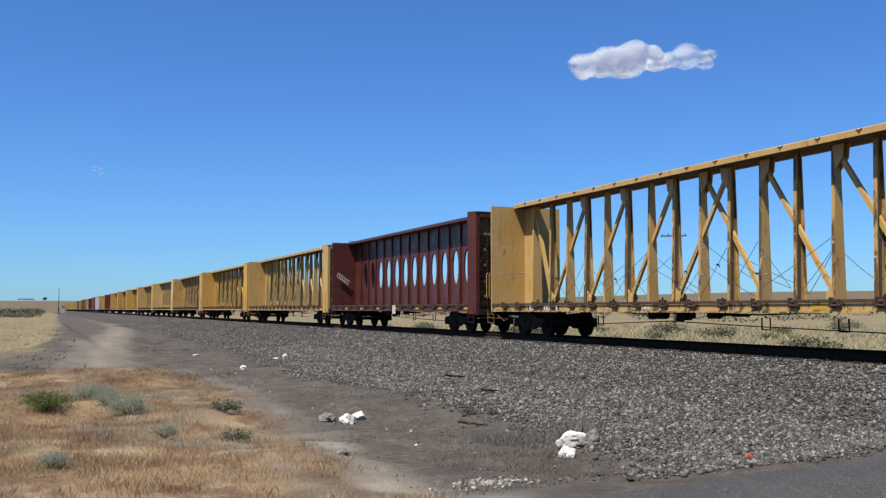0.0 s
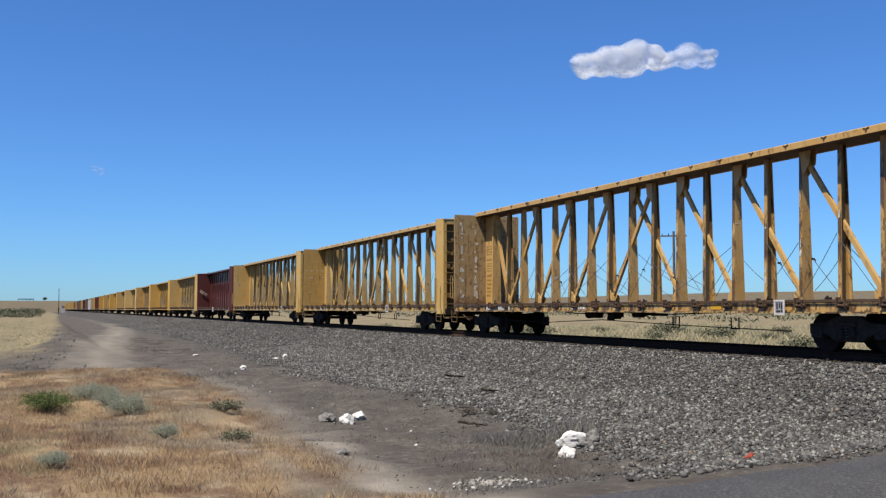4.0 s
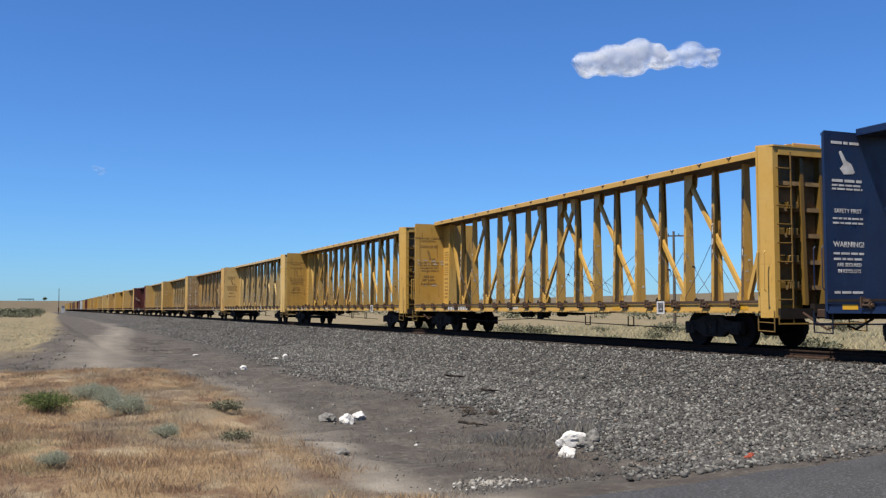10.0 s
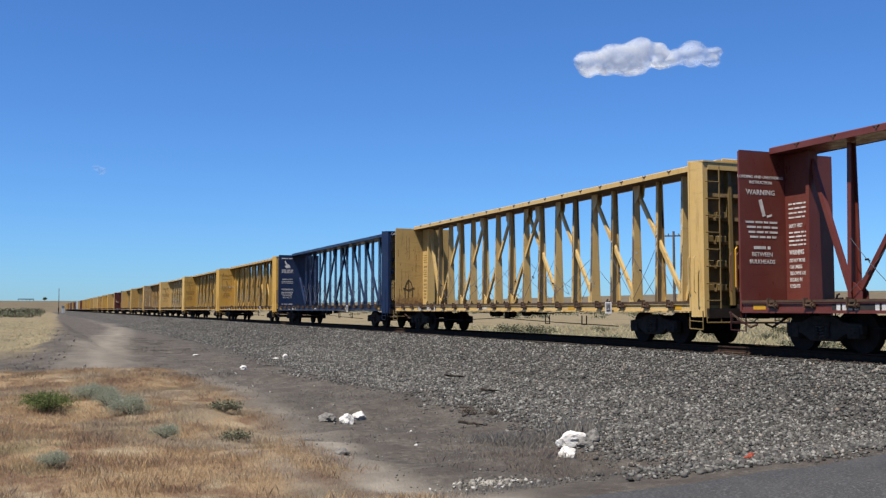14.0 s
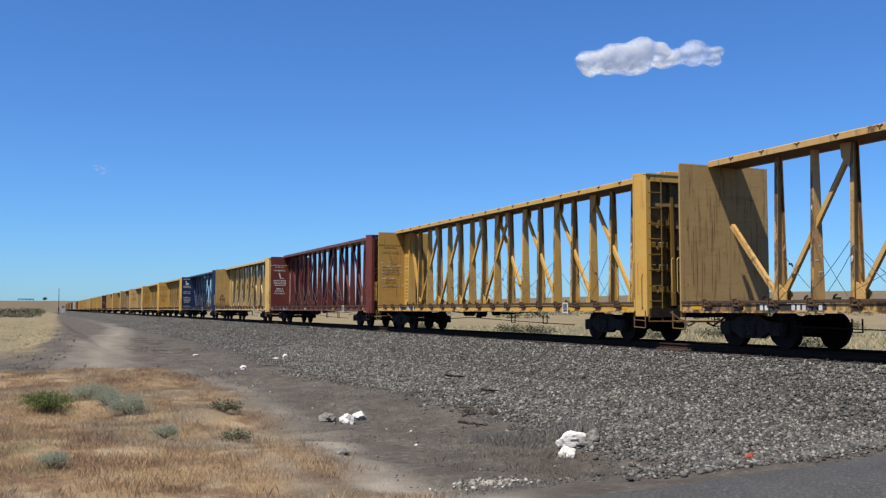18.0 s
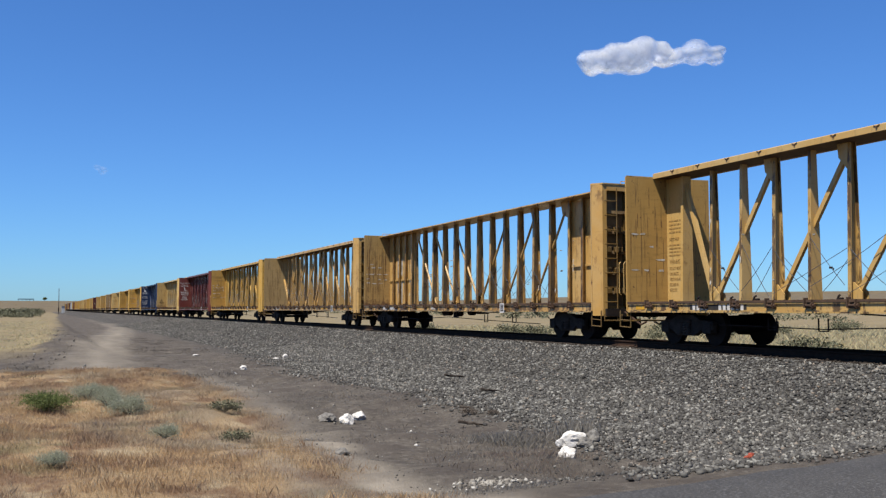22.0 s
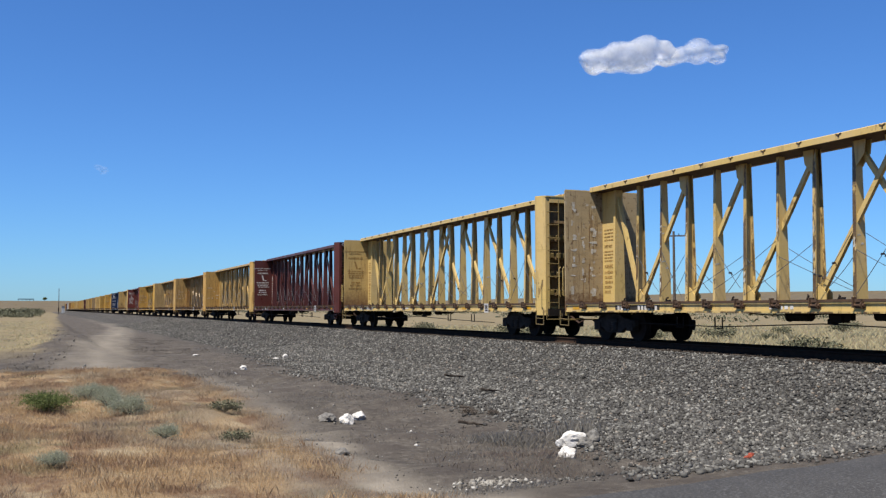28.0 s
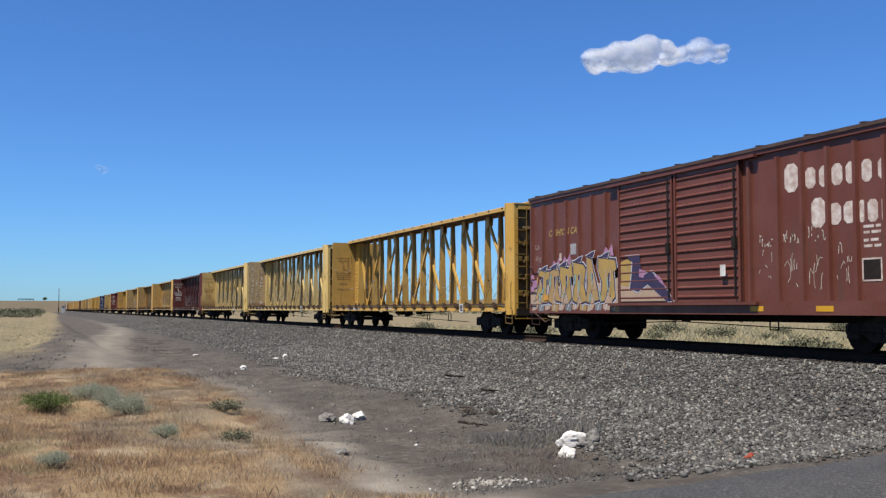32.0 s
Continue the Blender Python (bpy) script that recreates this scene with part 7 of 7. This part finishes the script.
for x, y, s in ((-18.6, -8.7, 0.3), (-18.2, -8.35, 0.22)):
    bush("tumbleweed", "dead grey-brown tumbleweed lying on the dirt", x, y, DEAD_KIND, 90 * s, s)
rng = random.Random(9)
for k in range(26):
    x = -12 - 75 * rng.random()
    y = 9 + 42 * rng.random() ** 1.4
    bush("sagebrush", "dull olive sagebrush in the pale field", x, y, DULL_KIND[k % 3], rng.uniform(0, 360), rng.uniform(0.7, 1.5), "sagebrush of the field")


def far_brush(name, n, pick, r, h, mat, label, seed):
    """Distant scrub as many small leafy clumps in one mesh."""
    rng = np.random.default_rng(seed)
    xy = pick(rng, n)
    per = 60
    z = ground_height(xy[:, 0], xy[:, 1])
    c = np.repeat(np.stack([xy[:, 0], xy[:, 1], z], -1), per, 0)
    sc = np.repeat(rng.uniform(0.5, 1.4, n), per)[:, None]
    c = c + rng.normal(0, 1, (n * per, 3)) * np.array([r, r, h * 0.35]) * sc + np.array([0, 0, h * 0.5]) * sc
    d1, d2 = rng.normal(size=(n * per, 3)), rng.normal(size=(n * per, 3))
    s = r * 0.17 * sc
    v = np.stack([c - d1 * s, c + d2 * s * 0.6, c + d1 * s, c - d2 * s * 0.6], 1).reshape(-1, 3)
    me = array_mesh(name, v, np.arange(n * per * 4).reshape(-1, 4), mat)
    tagged(new(name, me), label, "scrub", kind="stuff")


def plain_strip(r, n):
    d = 260 + 420 * r.random(n)
    return np.stack([-d, -17.5 - 2.5 * r.random(n) + d * r.uniform(-0.06, 0.002, n)], -1)


far_brush("scrub_line", 900, lambda r, n: plain_strip(r, n), 0.8, 1.4, SAGE_DARK, "dark green line of scrub across the plain", 71)
far_brush("plain_scrub", 900, lambda r, n: np.stack([-900 + 860 * r.random(n) ** 0.8, 60 + 420 * r.random(n)], -1), 1.0, 0.9, SAGE_DARK, "scattered scrub over the far plain", 73)


# ---- poles, buildings far off ----
def utility_pole(x, y, top, label, turn=0.0):
    z = height_at(x, y)
    p = thing("utility_pole", label, "pole", pose(x, y, z, 0, 0, turn))
    bm = bmesh.new()
    tube(bm, (0, 0, -0.3), (0, 0, top - z), 0.17, 10, 0.11)
    part("pole", bm, WOOD_POLE, p)
    bm = bmesh.new()
    box(bm, (0, 0.16, top - z - 0.45), (2.5, 0.11, 0.13))
    part("crossarm", bm, WOOD_POLE, p)
    for k in (-1.1, -0.5, 0.5, 1.1):
        bm = bmesh.new()
        tube(bm, (k, 0.16, top - z - 0.39), (k, 0.16, top - z - 0.2), 0.05, 8, 0.03)
        part("insulator", bm, STEEL_DARK, p)
    return p


utility_pole(-79.2, 40.0, 8.55, "weathered wooden utility pole with a crossarm", 54)
x, y = -480.0, -10.0
p = thing("tall_pole", "tall thin dark pole beside the railway", "pole", pose(x, y, height_at(x, y)))
bm = bmesh.new()
tube(bm, (0, 0, -0.5), (0, 0, 12.0), 0.20, 8, 0.12)
part("pole", bm, WOOD_POLE, p)
bm = bmesh.new()
box(bm, (0, 0, 2.2), (0.7, 0.5, 1.5))
part("cabinet", bm, STEEL_DARK, p)

x, y = -560.0, -6.6
hut = thing("relay_hut", "small white signal hut beside the line", "hut", pose(x, y, height_at(x, y)))
bm = bmesh.new()
box(bm, (0, 0, 1.7), (1.4, 1.5, 3.4))
part("wall", bm, BOXWHITE, hut)
bm = bmesh.new()
prism(bm, [(-0.9, 3.4), (0, 3.9), (0.9, 3.4)], "x", -0.9, 0.9)
part("roof", bm, GALV, hut)


def far_shed(x, y, w, h, label):
    z = height_at(x, y)
    s = thing("shed", label, "building", pose(x, y, z - 1, 0, 0, 90))
    bm = bmesh.new()
    box(bm, (0, 0, h), (w, 14, 1.8))
    part("roof", bm, STEEL_DARK, s)
    for k in range(5):
        bm = bmesh.new()
        box(bm, (-w / 2 + 0.6 + k * (w - 1.2) / 4, -6, h / 2), (1.0, 1.0, h))
        part("post", bm, STEEL_DARK, s)


def far_tree(x, y, r, h, seed):
    z = height_at(x, y)
    t = thing("tree", "dark round tree on the skyline", "tree", pose(x, y, z - 0.5))
    bm = bmesh.new()
    tube(bm, (0, 0, 0), (0, 0, h * 0.6), 0.5, 8, 0.25)
    part("trunk", bm, WOOD_POLE, t)
    rng = np.random.default_rng(seed)
    n = 500
    d = rng.normal(size=(n, 3))
    d /= np.linalg.norm(d, axis=1, keepdims=True)
    c = d * rng.random((n, 1)) ** 0.4 * np.array([r, r, h * 0.36]) + np.array([0, 0, h * 0.68])
    a, b = rng.normal(size=(n, 3)) * r * 0.12, rng.normal(size=(n, 3)) * r * 0.12
    v = np.stack([c - a, c + b, c + a, c - b], 1).reshape(-1, 3)
    part("crown", array_mesh("crown", v, np.arange(n * 4).reshape(-1, 4), GREEN), None, t)


far_shed(-2600, -54.1, 36, 5.0, "long dark open shed on the skyline")
far_tree(-2600, -11.6, 5.0, 8.5, 3)


def sky_place(px, up, dist):
    """A place far off: px metres to the right of the view's axis and up metres above the eye, dist metres ahead."""
    a = radians(22.35)
    return pose(-dist * math.cos(a) + px * math.sin(a), EYE.y + dist * math.sin(a) + px * math.cos(a), up, 0, 0, 90 - 22.355)


# ---- what moves ----
def motions():
    for car, x0 in TRAIN:
        rows = []
        for k in range(33):
            t = SECONDS * k / 32
            x, y, turn = along(travelled(t) - x0)
            rows.append((t, pose(x, y, 0, 0, 0, turn)))
        walk(car, rows)
    # wheels: one turn each 2.76 m; all front and all rear wheelsets share their rolling
    sets = {-1: [], 1: []}
    for car, _ in TRAIN:
        for truck in car.children:
            if truck.name.startswith("truck"):
                for w in truck.children:
                    if w.name.startswith("wheelset"):
                        sets[1 if w.matrix_basis.translation.x > 0 else -1].append(w)
    for k, group in sets.items():
        first = group[0]
        walk(first, [(i / FPS, pose(k * 0.89, 0, WHEEL_R, 0, -math.degrees(travelled(i / FPS) / WHEEL_R), 0)) for i in range(int(SECONDS * FPS) + 1)])
        for w in group[1:]:
            w.rotation_mode = "QUATERNION"
            w.animation_data_create()
            w.animation_data.action = first.animation_data.action
            w.animation_data.action_slot = first.animation_data.action_slot
    walk(CLOUD, [(0.0, sky_place(702, 891, 3500)), (SECONDS, sky_place(748, 911, 3500))])
    walk(CLOUD_TAIL, [(0.0, sky_place(702, 891, 3500)), (SECONDS, sky_place(752, 913, 3500))])
    walk(WISP, [(0.0, sky_place(-1250, 500, 3500)), (SECONDS, sky_place(-1235, 505, 3500))])


motions()
